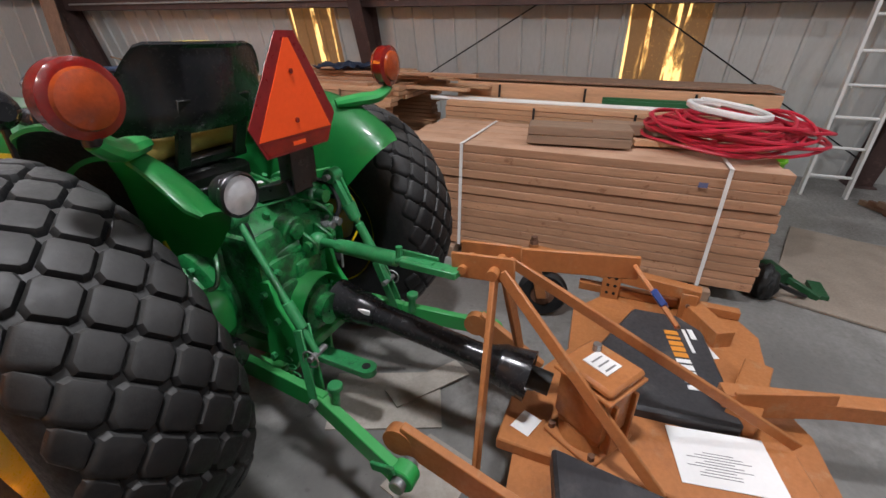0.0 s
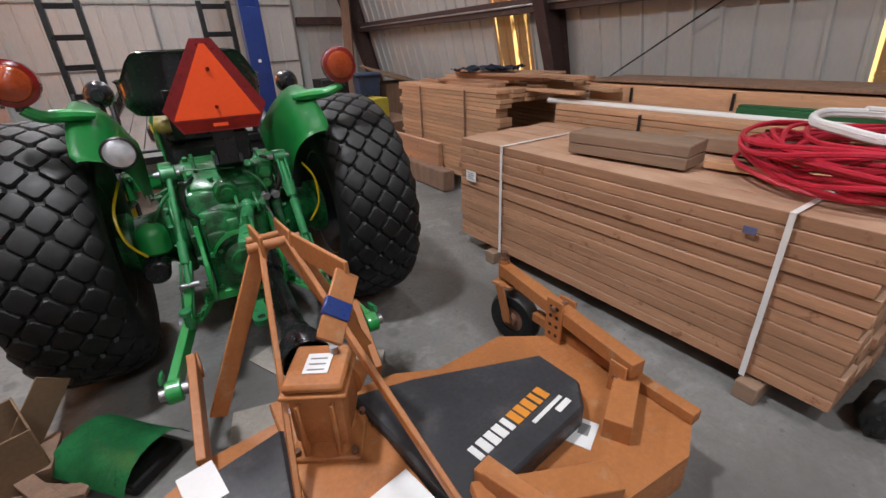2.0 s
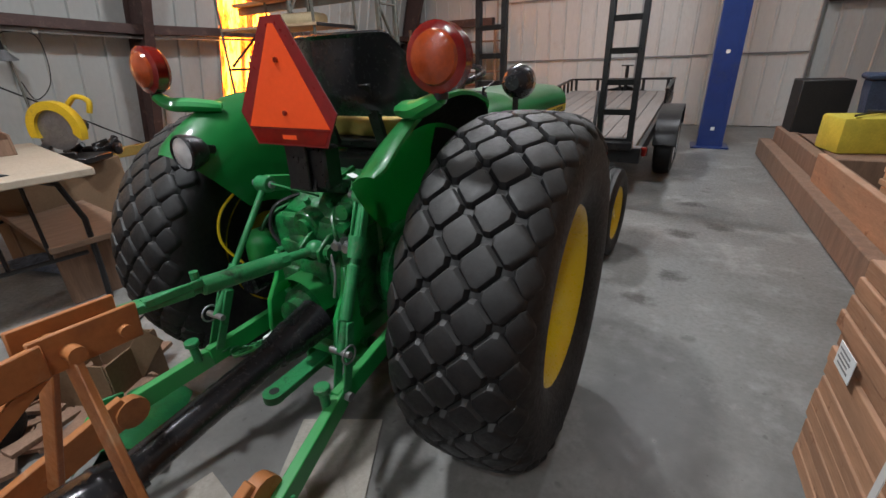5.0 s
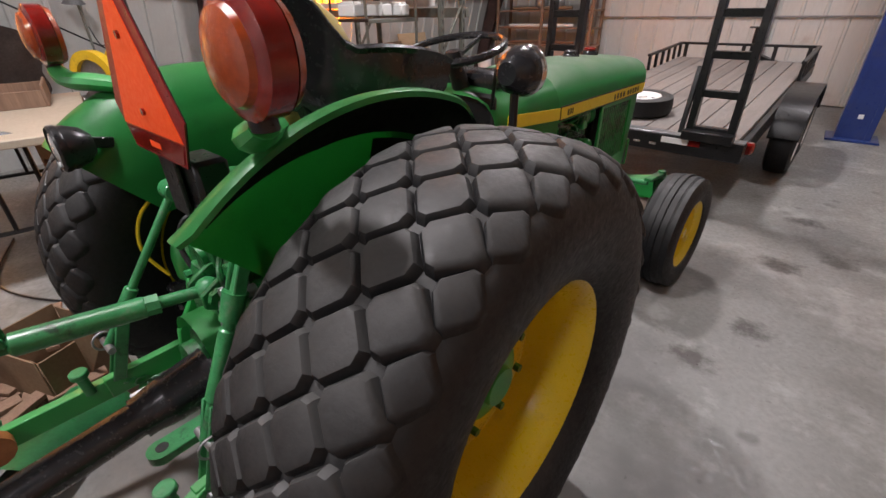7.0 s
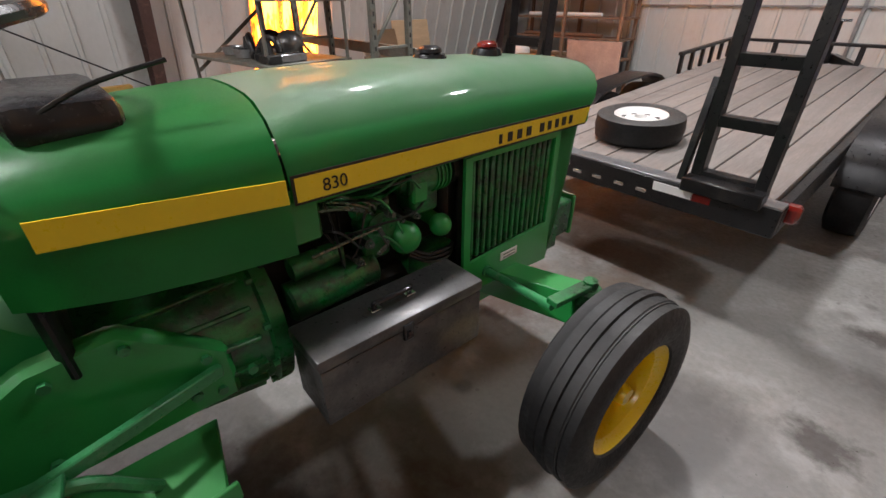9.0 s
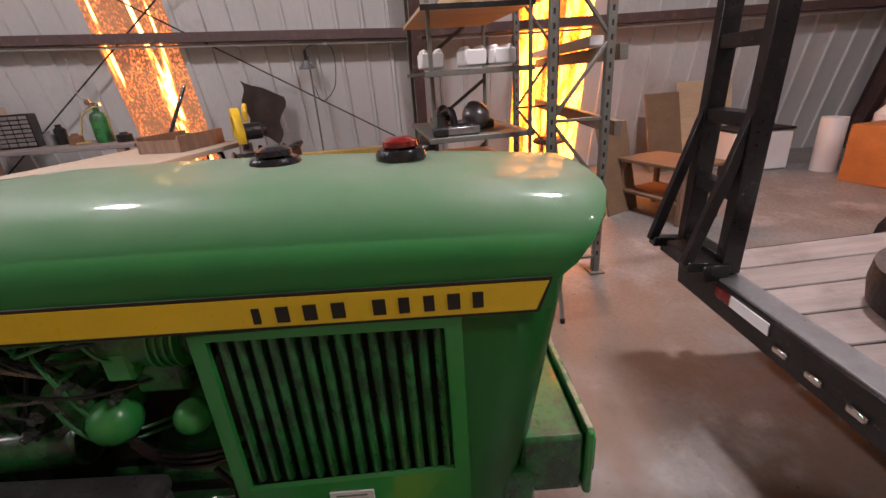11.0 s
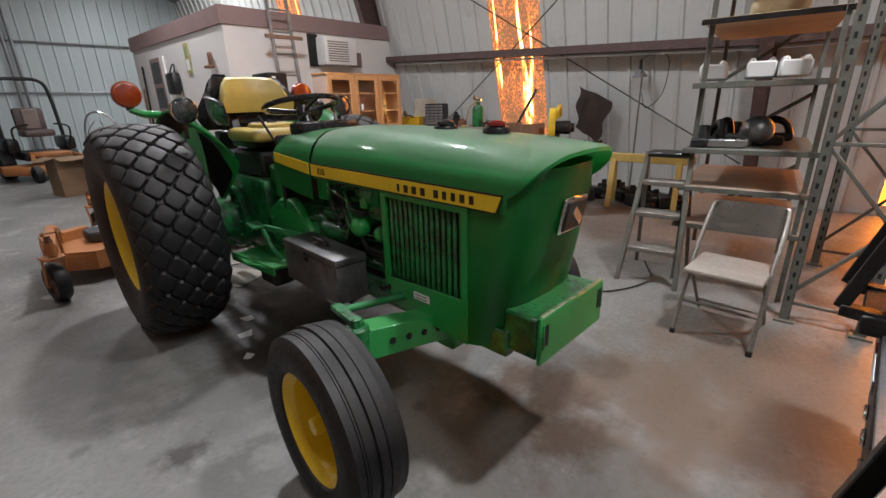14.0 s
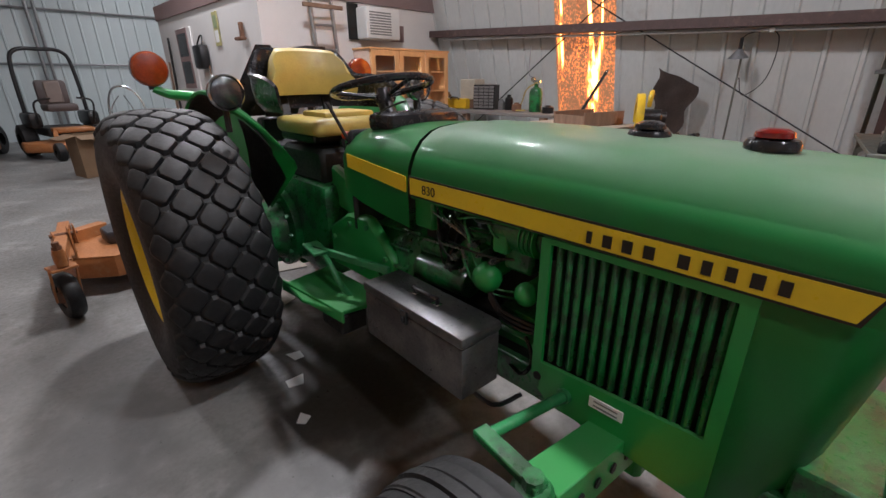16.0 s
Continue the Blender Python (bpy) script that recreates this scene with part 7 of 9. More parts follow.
for k in range(9):
    w = (TW - 0.1) / 9
    part("plank", box(BM(), (-TW / 2 + 0.05 + (k + 0.5) * w, TLN / 2, TZ - 0.012), (w - 0.008, TLN - 0.08, 0.04), 0.004), M_PLANK, TR)
part("rear_edge", box(BM(), (0, 0.02, TZ + 0.004), (TW, 0.09, 0.012), 0.003), M_GALV, TR, "bare steel rear edge")
for x, w, mt in ((0.50, 0.09, M_RED), (0.36, 0.2, M_PAPER), (-0.50, 0.09, M_RED), (-0.36, 0.2, M_PAPER)):
    part("reflector", box(BM(), (x, -0.033, TZ - 0.04), (w, 0.004, 0.045), 0), mt, TR)
for x in (-0.2, -0.07, 0.07, 0.2):
    part("marker_lamp", box(BM(), (x, -0.034, TZ - 0.085), (0.06, 0.012, 0.025), 0.005), M_CHROME, TR)
for s in (1, -1):
    tl_ = part("tail_light", box(BM(), (s * 0.83, 0.12, TZ - 0.06), (0.1, 0.07, 0.09), 0.015), M_RED, TR, "red trailer tail light")
    rl = BM()
    box(rl, (s * (TW / 2 - 0.02), 3.2, TZ + 0.19), (0.045, 1.3, 0.03), 0.004)
    for k in range(6):
        box(rl, (s * (TW / 2 - 0.02), 2.6 + k * 0.245, TZ + 0.09), (0.03, 0.045, 0.18), 0.003)
    part("side_rail", rl, M_BLACK, TR, "low black side rail")
    fd = BM()
    arch = [(1.06, 0.34), (1.09, 0.46), (1.16, 0.54), (1.27, TZ + 0.04), (1.42, TZ + 0.075), (1.6, TZ + 0.085), (1.98, TZ + 0.085), (2.16, TZ + 0.07), (2.3, TZ + 0.03), (2.41, 0.53), (2.47, 0.45), (2.5, 0.34)]
    inner = [(1.78 + (y - 1.78) * 0.972, z - 0.02) for y, z in arch]
    prism(fd, arch + inner[::-1], 0.24, Matrix.Translation((s * (TW / 2 + 0.13) - 0.12, 0, 0)) @ Matrix.Rotation(radians(90), 4, "Z") @ Matrix.Rotation(radians(90), 4, "X"))
    part("mudguard", fd, M_BLACK, TR, "rounded black steel mudguard")
    for y in (1.44, 2.12):
        tw = BM()
        Mx = Matrix.Translation((s * (TW / 2 + 0.13), y, 0.331 - y * math.sin(radians(TRISE)))) @ Matrix.Rotation(radians(90), 4, "Y")
        lathe(tw, [(0.19, -0.09), (0.27, -0.105), (0.32, -0.085), (0.33, 0.0), (0.32, 0.085), (0.27, 0.105), (0.19, 0.09)], Mx, 36)
        wt = part("trailer_tyre", tw, M_RUBBER, TR, "black trailer tyre")
        part("rim", lathe(BM(), [(0.19, -0.09), (0.2, -0.1), (0.17, -0.05), (0.05, -0.02), (0, -0.02), (0, 0.02), (0.05, 0.02), (0.17, 0.05), (0.2, 0.1), (0.19, 0.09)], Mx, 28), M_WHITE, wt)
fr2 = BM()
box(fr2, (0, TLN - 0.02, TZ + 0.19), (TW, 0.05, 0.03), 0.004)
for k in range(5):
    box(fr2, (-TW / 2 + 0.1 + k * (TW - 0.2) / 4, TLN - 0.02, TZ + 0.09), (0.045, 0.03, 0.18), 0.003)
part("front_rail", fr2, M_BLACK, TR, "low black front rail")
part("tongue", bar(bar(BM(), (-0.5, TLN, TZ - 0.08), (0, TLN + 0.95, TZ - 0.08), 0.06, 0.1), (0.5, TLN, TZ - 0.08), (0, TLN + 0.95, TZ - 0.08), 0.06, 0.1), M_BLACK, TR)
part("jack", cyl(cyl(BM(), (0, TLN + 0.6, 0.01 - 4.45 * math.sin(radians(TRISE))), (0, TLN + 0.6, 0.9), 0.03, seg=12), (-0.1, TLN + 0.6, 0.9), (0.1, TLN + 0.6, 0.9), 0.012, seg=8), M_BLACK, TR)


def trailer_ramp(x0, x1):
    ht, lean = 1.42, 0.12
    r = BM()
    for x in (x0, x1):
        bar(r, (x, 0.02, TZ + 0.02), (x, 0.02 + lean, TZ + ht), 0.05, 0.075, (0, 1, 0))
    ramp_ = part("ramp", r, M_BLACK, TR, "black ladder ramp folded upright")
    for k in range(6):
        z = 0.06 + k * 0.262
        part("rung", bar(BM(), (x0, 0.02 + lean * z / ht, TZ + z), (x1, 0.02 + lean * z / ht, TZ + z), 0.06, 0.05), M_BLACK, ramp_)
    foot = part("foot", box(BM(), ((x0 + x1) / 2, -0.035, TZ + 0.03), (x1 - x0 + 0.07, 0.1, 0.07), 0.006), M_BLACK, ramp_)
    if x0 > 0:
        part("prop", bar(BM(), (x0 - 0.045, 0.07, TZ + 0.5), (x0 - 0.045, -0.06, TZ + 0.04), 0.032, 0.036, (0, 1, 0)), M_BLACK, ramp_)
        return
    for x in (x0, x1):
        part("foot_arm", bar(BM(), (x, -0.02, TZ + 0.05), (x, -0.14, TZ + 0.065), 0.05, 0.04), M_BLACK, foot)
        part("prop", bar(BM(), (x, 0.085, TZ + 0.70), (x, -0.14, TZ + 0.07), 0.032, 0.04, (0, 1, 0)), M_BLACK, ramp_)


trailer_ramp(0.44, 0.72)
trailer_ramp(-0.86, -0.58)
spare = thing("spare_wheel", "spare tyre with a white spoked rim lying on the trailer deck", "wheel", (-0.09, 3.62, TZ + 0.04), 20)
spare.matrix_world = pose(-0.09, 3.62, TZ + 0.043, TRISE, 0, 0)
spare.scale = (0.82, 0.82, 0.8)
part("tyre", lathe(BM(), [(0.19, 0.01), (0.27, 0.0), (0.315, 0.02), (0.325, 0.1), (0.315, 0.18), (0.27, 0.2), (0.2, 0.185), (0.19, 0.17)], None, 40), M_RUBBER, spare)
rimw = lathe(BM(), [(0.2, 0.02), (0.195, 0.185), (0.19, 0.19), (0.17, 0.165), (0.15, 0.14), (0.1, 0.15), (0.05, 0.165), (0.045, 0.12), (0, 0.12)], None, 32)
rm_ = part("rim", rimw, M_WHITE, spare, "white steel rim")
for k in range(8):
    a = k * math.pi / 4
    part("rim_hole", cyl(BM(), (0.125 * math.cos(a), 0.125 * math.sin(a), 0.143), (0.125 * math.cos(a), 0.125 * math.sin(a), 0.147), 0.022, seg=12), M_VOID, rm_)

# crumpled black bag on the floor against the end of the strapped stack
random.seed(23)
bg = BM()
bmesh.ops.create_icosphere(bg, subdivisions=4, radius=1.0)
folds = [(Vector((random.uniform(-1, 1), random.uniform(-1, 1), random.uniform(-1, 1))).normalized(), random.uniform(3, 9), random.uniform(0, 6), random.uniform(0.02, 0.06)) for _ in range(14)]
for v in bg.verts:
    d = v.co.normalized()
    k = 1.0 + sum(am * abs(math.sin(fr * d.dot(ax) + ph)) for ax, fr, ph, am in folds) - 0.25
    v.co = Vector((d.x * 0.11 * k, d.y * 0.075 * k, max(0.0, 0.09 + d.z * 0.11 * k)))
solo("black_bag", bg, M_VOID, "crumpled black plastic bag against the lumber stack", "bag", m=pose(1.83, -2.395, 0.004, 0, 0, 4))

# ---- far corner and shelves by the west wall ----
rack = thing("shelf_rack", "tall galvanised steel shelf rack with plywood shelves", "shelf rack", (-2.65, 2.42, 0), 6)
def rk_(x, y):
    v = Matrix.Rotation(radians(-6), 4, "Z") @ Vector((x + 2.65, y - 2.42, 0))
    return v.x, v.y


for x, y in ((-2.08, 2.16), (-2.08, 2.80), (-3.2, 2.04), (-3.2, 2.68)):
    lx, ly = rk_(x, y)
    part("post", box(box(BM(), (lx, ly, 1.15), (0.03, 0.004, 2.3), 0), (lx - 0.013, ly + 0.013, 1.15), (0.004, 0.028, 2.3), 0), M_RACK, rack)
for z, mt in ((0.45, M_DUSTY_PLY), (0.71, M_DUSTY_PLY), (0.965, M_RACK), (1.375, M_BLACK), (1.745, M_PLY), (2.06, M_BEAM)):
    sh_ = part("shelf", box(BM(), (0.02, 0.0, z), (1.16, 0.70, 0.025), 0.003), mt, rack)
    part("shelf_edge", box(BM(), (0.60, 0.0, z - 0.006), (0.012, 0.72, 0.032), 0.002), M_RACK if mt is not M_PLY else M_BLACK, sh_)
for k in range(3):
    part("back_brace", bar(BM(), (-0.54, -0.32, 0.3 + 0.55 * k), (-0.54, 0.32, 0.75 + 0.55 * k), 0.004, 0.03), M_RACK, rack)


def put(x, y, z):
    return (x, y, z + 0.013)


for k, (dy, h) in enumerate(((-0.24, 0.13), (0.03, 0.13), (0.2, 0.125))):
    cart = thing("white_carton", "white moulded foam packing tray on a shelf", "packing tray", put(-2.28 + 0.06 * k, 2.42 + dy, 1.375), 6 + 4 * k, group="white trays")
    part("tray", box(BM(), (0, 0, h / 2), (0.2, 0.15, h * 0.75), 0.01), M_WHITE, cart)
    for s in (-0.05, 0.05):
        part("lobe", box(BM(), (0, s, h * 0.85), (0.16, 0.035, 0.05), 0.012), M_WHITE, cart)
solo("cream_cushion", box(BM(), (0, 0, 0.06), (0.4, 0.3, 0.11), 0.045, seg=3), surface("cream_fabric", (0.55, 0.47, 0.3), 0.85), "cream foam cushion on a high shelf", "cushion", m=pose(-2.45, 2.45, 1.758, 0, 0, 10))
random.seed(31)
for k in range(9):
    ep = thing("engine_part", "greasy dark metal engine part on a shelf", "engine part", put(-2.15 - 0.09 * k, 2.2 + 0.46 * random.random(), 0.965), 40 * k, group="engine parts")
    if k % 3 == 0:
        part("casting", box(cyl(BM(), (0, 0, 0.02), (0, 0, 0.14), 0.05, 0.03, 12), (0.03, 0, 0.03), (0.16, 0.1, 0.06), 0.01), M_VOID, ep)
    elif k % 3 == 1:
        part("manifold", tube(box(BM(), (0, 0, 0.03), (0.2, 0.07, 0.06), 0.015), smooth_path([(-0.08, 0, 0.05), (-0.04, 0.02, 0.13), (0.05, 0.01, 0.15), (0.09, 0, 0.06)]), 0.025, 8), M_BLACK, ep)
    else:
        part("pan", lathe(BM(), [(0, 0), (0.07, 0.0), (0.1, 0.06), (0.105, 0.06), (0.09, 0.0), (0.0, -0.0)], pose(0, 0, 0.005), 18), M_GALV, ep)
hub_b = thing("headlamp_bowl", "dented bare-metal bowl among the engine parts", "bowl", put(-2.35, 2.48, 0.965), 0)
part("bowl", ball(BM(), (0, 0, 0.1), 0.1, 18, (1, 1, 0.95)), M_GALV, hub_b)
mag = thing("silver_grille_part", "ribbed grey metal cover leaning on a shelf", "metal cover", put(-2.13, 2.32, 0.965), 6)
part("cover", box(BM(), (0, 0, 0.03), (0.1, 0.3, 0.055), 0.008), M_GALV, mag)
for k in range(6):
    part("slot", box(BM(), (0.03, -0.12 + 0.048 * k, 0.059), (0.03, 0.03, 0.004), 0), M_VOID, mag)

# pallet-rack upright frame
upr = thing("rack_upright", "perforated grey-green steel rack upright with braces", "rack upright", (-1.825, 2.87, 0), 2)
for y in (0.0, 0.345):
    po = part("post", box(BM(), (0, y, 1.5), (0.045, 0.05, 3.0), 0.006), M_RACK, upr)
    part("foot_plate", box(BM(), (0, y, 0.006), (0.11, 0.1, 0.012), 0), M_RACK, po)
    for k in range(26):
        part("slot_hole", box(BM(), (0.0225, y - 0.002, 0.15 + k * 0.075), (0.002, 0.014, 0.03), 0.0), M_VOID, po)
for k, (za, zb) in enumerate(((0.18, 0.62), (1.05, 0.62), (1.05, 1.5), (1.95, 1.5), (1.95, 2.4))):
    part("brace", bar(BM(), (0, 0.0, za), (0, 0.345, zb), 0.02, 0.026, (1, 0, 0)), M_RACK, upr)
for z in (0.12, 1.05, 1.95):
    part("brace", bar(BM(), (0, 0.0, z), (0, 0.345, z), 0.02, 0.026, (1, 0, 0)), M_RACK, upr)
copy_thing(upr, pose(-3.1, 2.95, 0, 0, 0, 2))
bm_ = BM()
for z in (0.98, 1.42, 2.1):
    bar(bm_, (-1.83, 3.3, z), (-4.6, 3.55, z), 0.05, 0.09)
solo("rack_beam", bm_, M_RACK, "grey steel rack beams spanning the uprights", "rack beam")
solo("white_gutter", box(BM(), (0, 0, 0.04), (2.2, 0.1, 0.07), 0.01), M_WHITE, "long white plastic gutter on the rack", "gutter", m=pose(-3.4, 3.42, 1.47, 0, 0, -5))
solo("rack_plank", box(BM(), (0, 0, 0.02), (2.6, 0.2, 0.04), 0.004), M_PLY, "long plank lying on the rack", "plank", m=pose(-3.3, 3.42, 2.15, 0, 0, -5))

# folding chair
chair = thing("folding_chair", "grey-brown steel folding chair facing the tractor", "chair", (-1.45, 2.60, 0), -3)
chair.scale = (1, 1, 0.93)
for y in (-0.19, 0.19):
    part("front_leg", tube(BM(), smooth_path([(0.22, y, 0.01), (0.05, y, 0.40), (-0.16, y * 0.97, 0.72), (-0.19, y * 0.85, 0.77)], 5), 0.011, 8), M_CHAIR, chair)
    part("rear_leg", tube(BM(), [(-0.23, y * 0.93, 0.01), (0.1, y * 0.93, 0.41)], 0.010, 8), M_CHAIR, chair)
    part("foot", cyl(BM(), (0.222, y, 0.0), (0.218, y, 0.03), 0.015, seg=10), M_BLACK, chair)
bkr = BM()
rows = []
for k in range(9):
    y = -0.2 + 0.4 * k / 8
    bow = 0.03 * (1 - (y / 0.2) ** 2)
    rows.append([bkr.verts.new((-0.125 - bow, y, 0.60)), bkr.verts.new((-0.165 - bow, y, 0.69)), bkr.verts.new((-0.2 - bow, y * 0.93, 0.775))])
for a, b in zip(rows, rows[1:]):
    for i in range(2):
        bkr.faces.new((a[i], a[i + 1], b[i + 1], b[i]))
bmesh.ops.solidify(bkr, geom=bkr.faces[:], thickness=0.012)
part("backrest", bkr, M_CHAIR, chair, "curved steel back panel")
part("seat", box(BM(), (0.04, 0, 0.425), (0.38, 0.37, 0.03), 0.014, seg=2), surface("worn_chair_seat", (0.42, 0.38, 0.33), 0.4, 0.2), chair, "worn pale seat panel")
part("crossbar", cyl(BM(), (-0.17, -0.18, 0.09), (-0.17, 0.18, 0.09), 0.008, seg=8), M_CHAIR, chair)
part("crossbar", cyl(BM(), (0.14, -0.19, 0.2), (0.14, 0.19, 0.2), 0.008, seg=8), M_CHAIR, chair)

# small step ladder
stp = thing("step_ladder", "paint-spattered folding step stool with three treads", "step ladder", (-2.05, 2.03, 0), 4)
for y in (-0.2, 0.2):
    part("front_rail", bar(BM(), (0.2, y, 0.0), (-0.05, y * 0.7, 0.93), 0.03, 0.05, (1, 0, 0)), M_RACK, stp)
    part("rear_leg", bar(BM(), (-0.3, y * 0.95, 0.0), (-0.05, y * 0.7, 0.88), 0.025, 0.03, (1, 0, 0)), M_RACK, stp)
for z, d in ((0.25, 0.16), (0.5, 0.15), (0.72, 0.15)):
    part("tread", box(BM(), (0.2 - 0.25 * z / 0.93 - 0.03, 0, z), (d, 0.34 - 0.1 * z, 0.035), 0.005), M_CHAIR, stp)
part("top", box(BM(), (-0.06, 0, 0.92), (0.16, 0.27, 0.04), 0.012), M_BLACK, stp)

# wall lamp, hanging cloth, yellow trestle
wlp = thing("clamp_lamp", "small dented metal clamp lamp on a thin pole by the wall", "lamp", (wall_x(-1, 1.55) + 0.16, 0.83, 1.55))
part("shade", lathe(BM(), [(0.02, 0.09), (0.035, 0.07), (0.1, 0.0), (0.098, -0.002), (0.03, 0.06), (0.0, 0.075)], Matrix.Rotation(radians(8), 4, "Y"), 24), M_GALV, wlp)
part("socket", cyl(BM(), (0, 0, 0.07), (0, 0, 0.2), 0.018, seg=10), M_BLACK, wlp)
part("pole", cyl(BM(), (0.0, 0.03, -1.55), (0.0, 0.03, 0.13), 0.011, seg=10), M_RACK, wlp)
part("bulb", ball(BM(), (0, 0, 0.01), 0.028, 12), M_WHITE, wlp)
part("cord", tube(BM(), smooth_path([(0, 0, 0.2), (-0.02, 0.1, 0.25), (0, 0.32, 0.2), (0.0, 0.3, -0.2), (0.0, 0.12, -0.38), (0, 0.05, -0.2)]), 0.005, 6), M_BLACK, wlp)
cl = BM()
g = 10
vv = [[cl.verts.new((wall_x(-1, 1.2) + 0.2 + 0.02 * math.sin(i * 1.4 + j * 0.3), -0.0 + 0.06 * i * (1 - 0.03 * j) + 0.03 * math.sin(j), 1.47 - 0.026 * i - 0.056 * j - 0.01 * math.sin(i))) for j in range(g + 1)] for i in range(9)]
for i in range(8):
    for j in range(g):
        cl.faces.new((vv[i][j], vv[i + 1][j], vv[i + 1][j + 1], vv[i][j + 1]))
bmesh.ops.solidify(cl, geom=cl.faces[:], thickness=0.008)
solo("hanging_apron", cl, surface("brown_leather", (0.075, 0.05, 0.04), 0.7, var=0.3), "dark brown leather apron hung over a bracing rod", "apron")
tre = thing("yellow_trestle", "old yellow-painted timber trestle by the wall", "trestle", (-4.25, 1.18, 0), 3)
M_OLDYEL = surface("old_yellow_paint", (0.5, 0.36, 0.10), 0.6, var=0.2, dirt=(0.25, 0.18, 0.1), dirt_scale=6)
part("beam", box(BM(), (0, 0, 0.60), (0.09, 1.1, 0.1), 0.006), M_OLDYEL, tre)
for y in (-0.35, 0.4):
    for s in (-1, 1):
        part("leg", bar(BM(), (s * 0.03, y, 0.58), (s * 0.24, y + 0.04 * s, 0.0), 0.06, 0.05), M_OLDYEL, tre)
random.seed(44)
for k in range(16):
    y = 0.35 + 1.5 * random.random()
    it = thing("engine_scrap", "dark greasy machine part on the floor by the wall", "machine part", (-4.62 + 0.35 * random.random(), y, 0), 360 * random.random(), group="scrap parts")
    if k % 2:
        part("block", box(cyl(BM(), (0.05, 0, 0.05), (0.05, 0, 0.26), 0.04, 0.03, 10), (0, 0, 0.08), (0.2, 0.16, 0.16), 0.02), M_VOID, it)
    else:
        part("pulley", lathe(BM(), [(0, 0.02), (0.05, 0.02), (0.1, 0.03), (0.1, 0.06), (0.08, 0.09), (0.1, 0.12), (0.1, 0.15), (0.04, 0.15), (0.03, 0.2), (0, 0.2)], pose(0, 0, -0.02), 18), M_BLACK, it)

# plywood work table
wt_ = thing("work_table", "cream-topped folding work table on black steel trestles", "table", (-2.95, -0.36, 0), -13)
part("table_top", box(BM(), (0, 0, 0.87), (1.75, 1.05, 0.045), 0.006), surface("worn_bench_top", (0.46, 0.39, 0.30), 0.55, var=0.12, scale=2, dirt=(0.3, 0.24, 0.18), dirt_amt=(0.58, 0.78), dirt_scale=4), wt_)
for x in (-0.68, 0.68):
    fr_ = part("trestle", tube(BM(), smooth_path([(x, -0.4, 0.0), (x, -0.36, 0.8), (x, 0.36, 0.8), (x, 0.4, 0.0)], 3), 0.018, 8), M_BLACK, wt_)
    part("tie_bar", tube(BM(), [(x, -0.38, 0.35), (x, 0.38, 0.35)], 0.014, 8), M_BLACK, fr_)
    for y in (-0.2, 0.0, 0.2):
        part("upright", tube(BM(), [(x, y, 0.35), (x, y, 0.84)], 0.012, 6), M_BLACK, fr_)
tray = thing("wooden_tray", "open brown wooden tray resting on the work table", "tray", (-3.4, -0.12, 0.893), -13)
part("bottom", box(BM(), (0, 0, 0.008), (0.6, 0.4, 0.014), 0.002), M_CARD, tray)
for y in (-0.2, 0.2):
    part("side", box(BM(), (0, y, 0.07), (0.62, 0.016, 0.14), 0.003), M_BEAM, tray)
for x in (-0.302, 0.302):
    part("end", box(BM(), (x, 0, 0.055), (0.016, 0.382, 0.11), 0.003), M_BEAM, tray)
lowt = thing("low_bench", "low plank bench under the work table", "bench", (-2.9, 0.05, 0), -10)
part("plank_top", box(BM(), (0, 0, 0.42), (1.5, 0.5, 0.04), 0.005), M_LUMBER_GREY, lowt)
for x in (-0.6, 0.6):
    part("leg", box(BM(), (x, 0, 0.2), (0.06, 0.44, 0.4), 0.006), M_BEAM, lowt)
saw = thing("cut_off_saw", "yellow cut-off saw with black motor on a wooden box", "power saw", (-3.35, 0.42, 0.73), 25)
M_SAW = surface("yellow_plastic_guard", (0.66, 0.44, 0.02), 0.4, var=0.15, dirt=(0.3, 0.2, 0.05), dirt_scale=8)
gd = BM()
arc = [(0.215 * math.cos(radians(a)), 0.215 * math.sin(radians(a))) for a in range(-25, 206, 11)]
inn_ = [(0.15 * math.cos(radians(a)), 0.15 * math.sin(radians(a))) for a in range(205, -26, -11)]
GS = Matrix.Translation((0, 0.035, 0.27)) @ Matrix.Rotation(radians(90), 4, "X")
prism(gd, arc + inn_, 0.07, GS)
part("guard", gd, M_SAW, saw, "yellow arched blade guard")
part("blade", cyl(BM(), (0, -0.004, 0.27), (0, 0.002, 0.27), 0.165, seg=32), M_GALV, saw)
part("motor", cyl(cyl(BM(), (0.02, 0.03, 0.27), (0.02, 0.2, 0.27), 0.075, seg=20, bevel=0.012), (0.02, 0.2, 0.27), (0.02, 0.24, 0.27), 0.05, seg=16), M_BLACK, saw, "black saw motor")
part("grip", tube(BM(), smooth_path([(0.05, 0.08, 0.4), (0.16, 0.08, 0.5), (0.28, 0.06, 0.47), (0.26, 0.06, 0.38)], 5), 0.02, 8), M_SAW, saw, "yellow saw handle")
part("arm", bar(bar(BM(), (-0.03, 0.05, 0.26), (-0.25, 0.05, 0.08), 0.05, 0.06), (-0.3, 0.05, 0.06), (-0.2, 0.05, 0.1), 0.12, 0.1), M_GALV, saw, "grey cast arm")
part("base", box(box(BM(), (-0.02, 0.05, 0.025), (0.5, 0.3, 0.05), 0.01), (0.05, -0.08, 0.07), (0.22, 0.03, 0.05), 0.006), M_BLACK, saw)

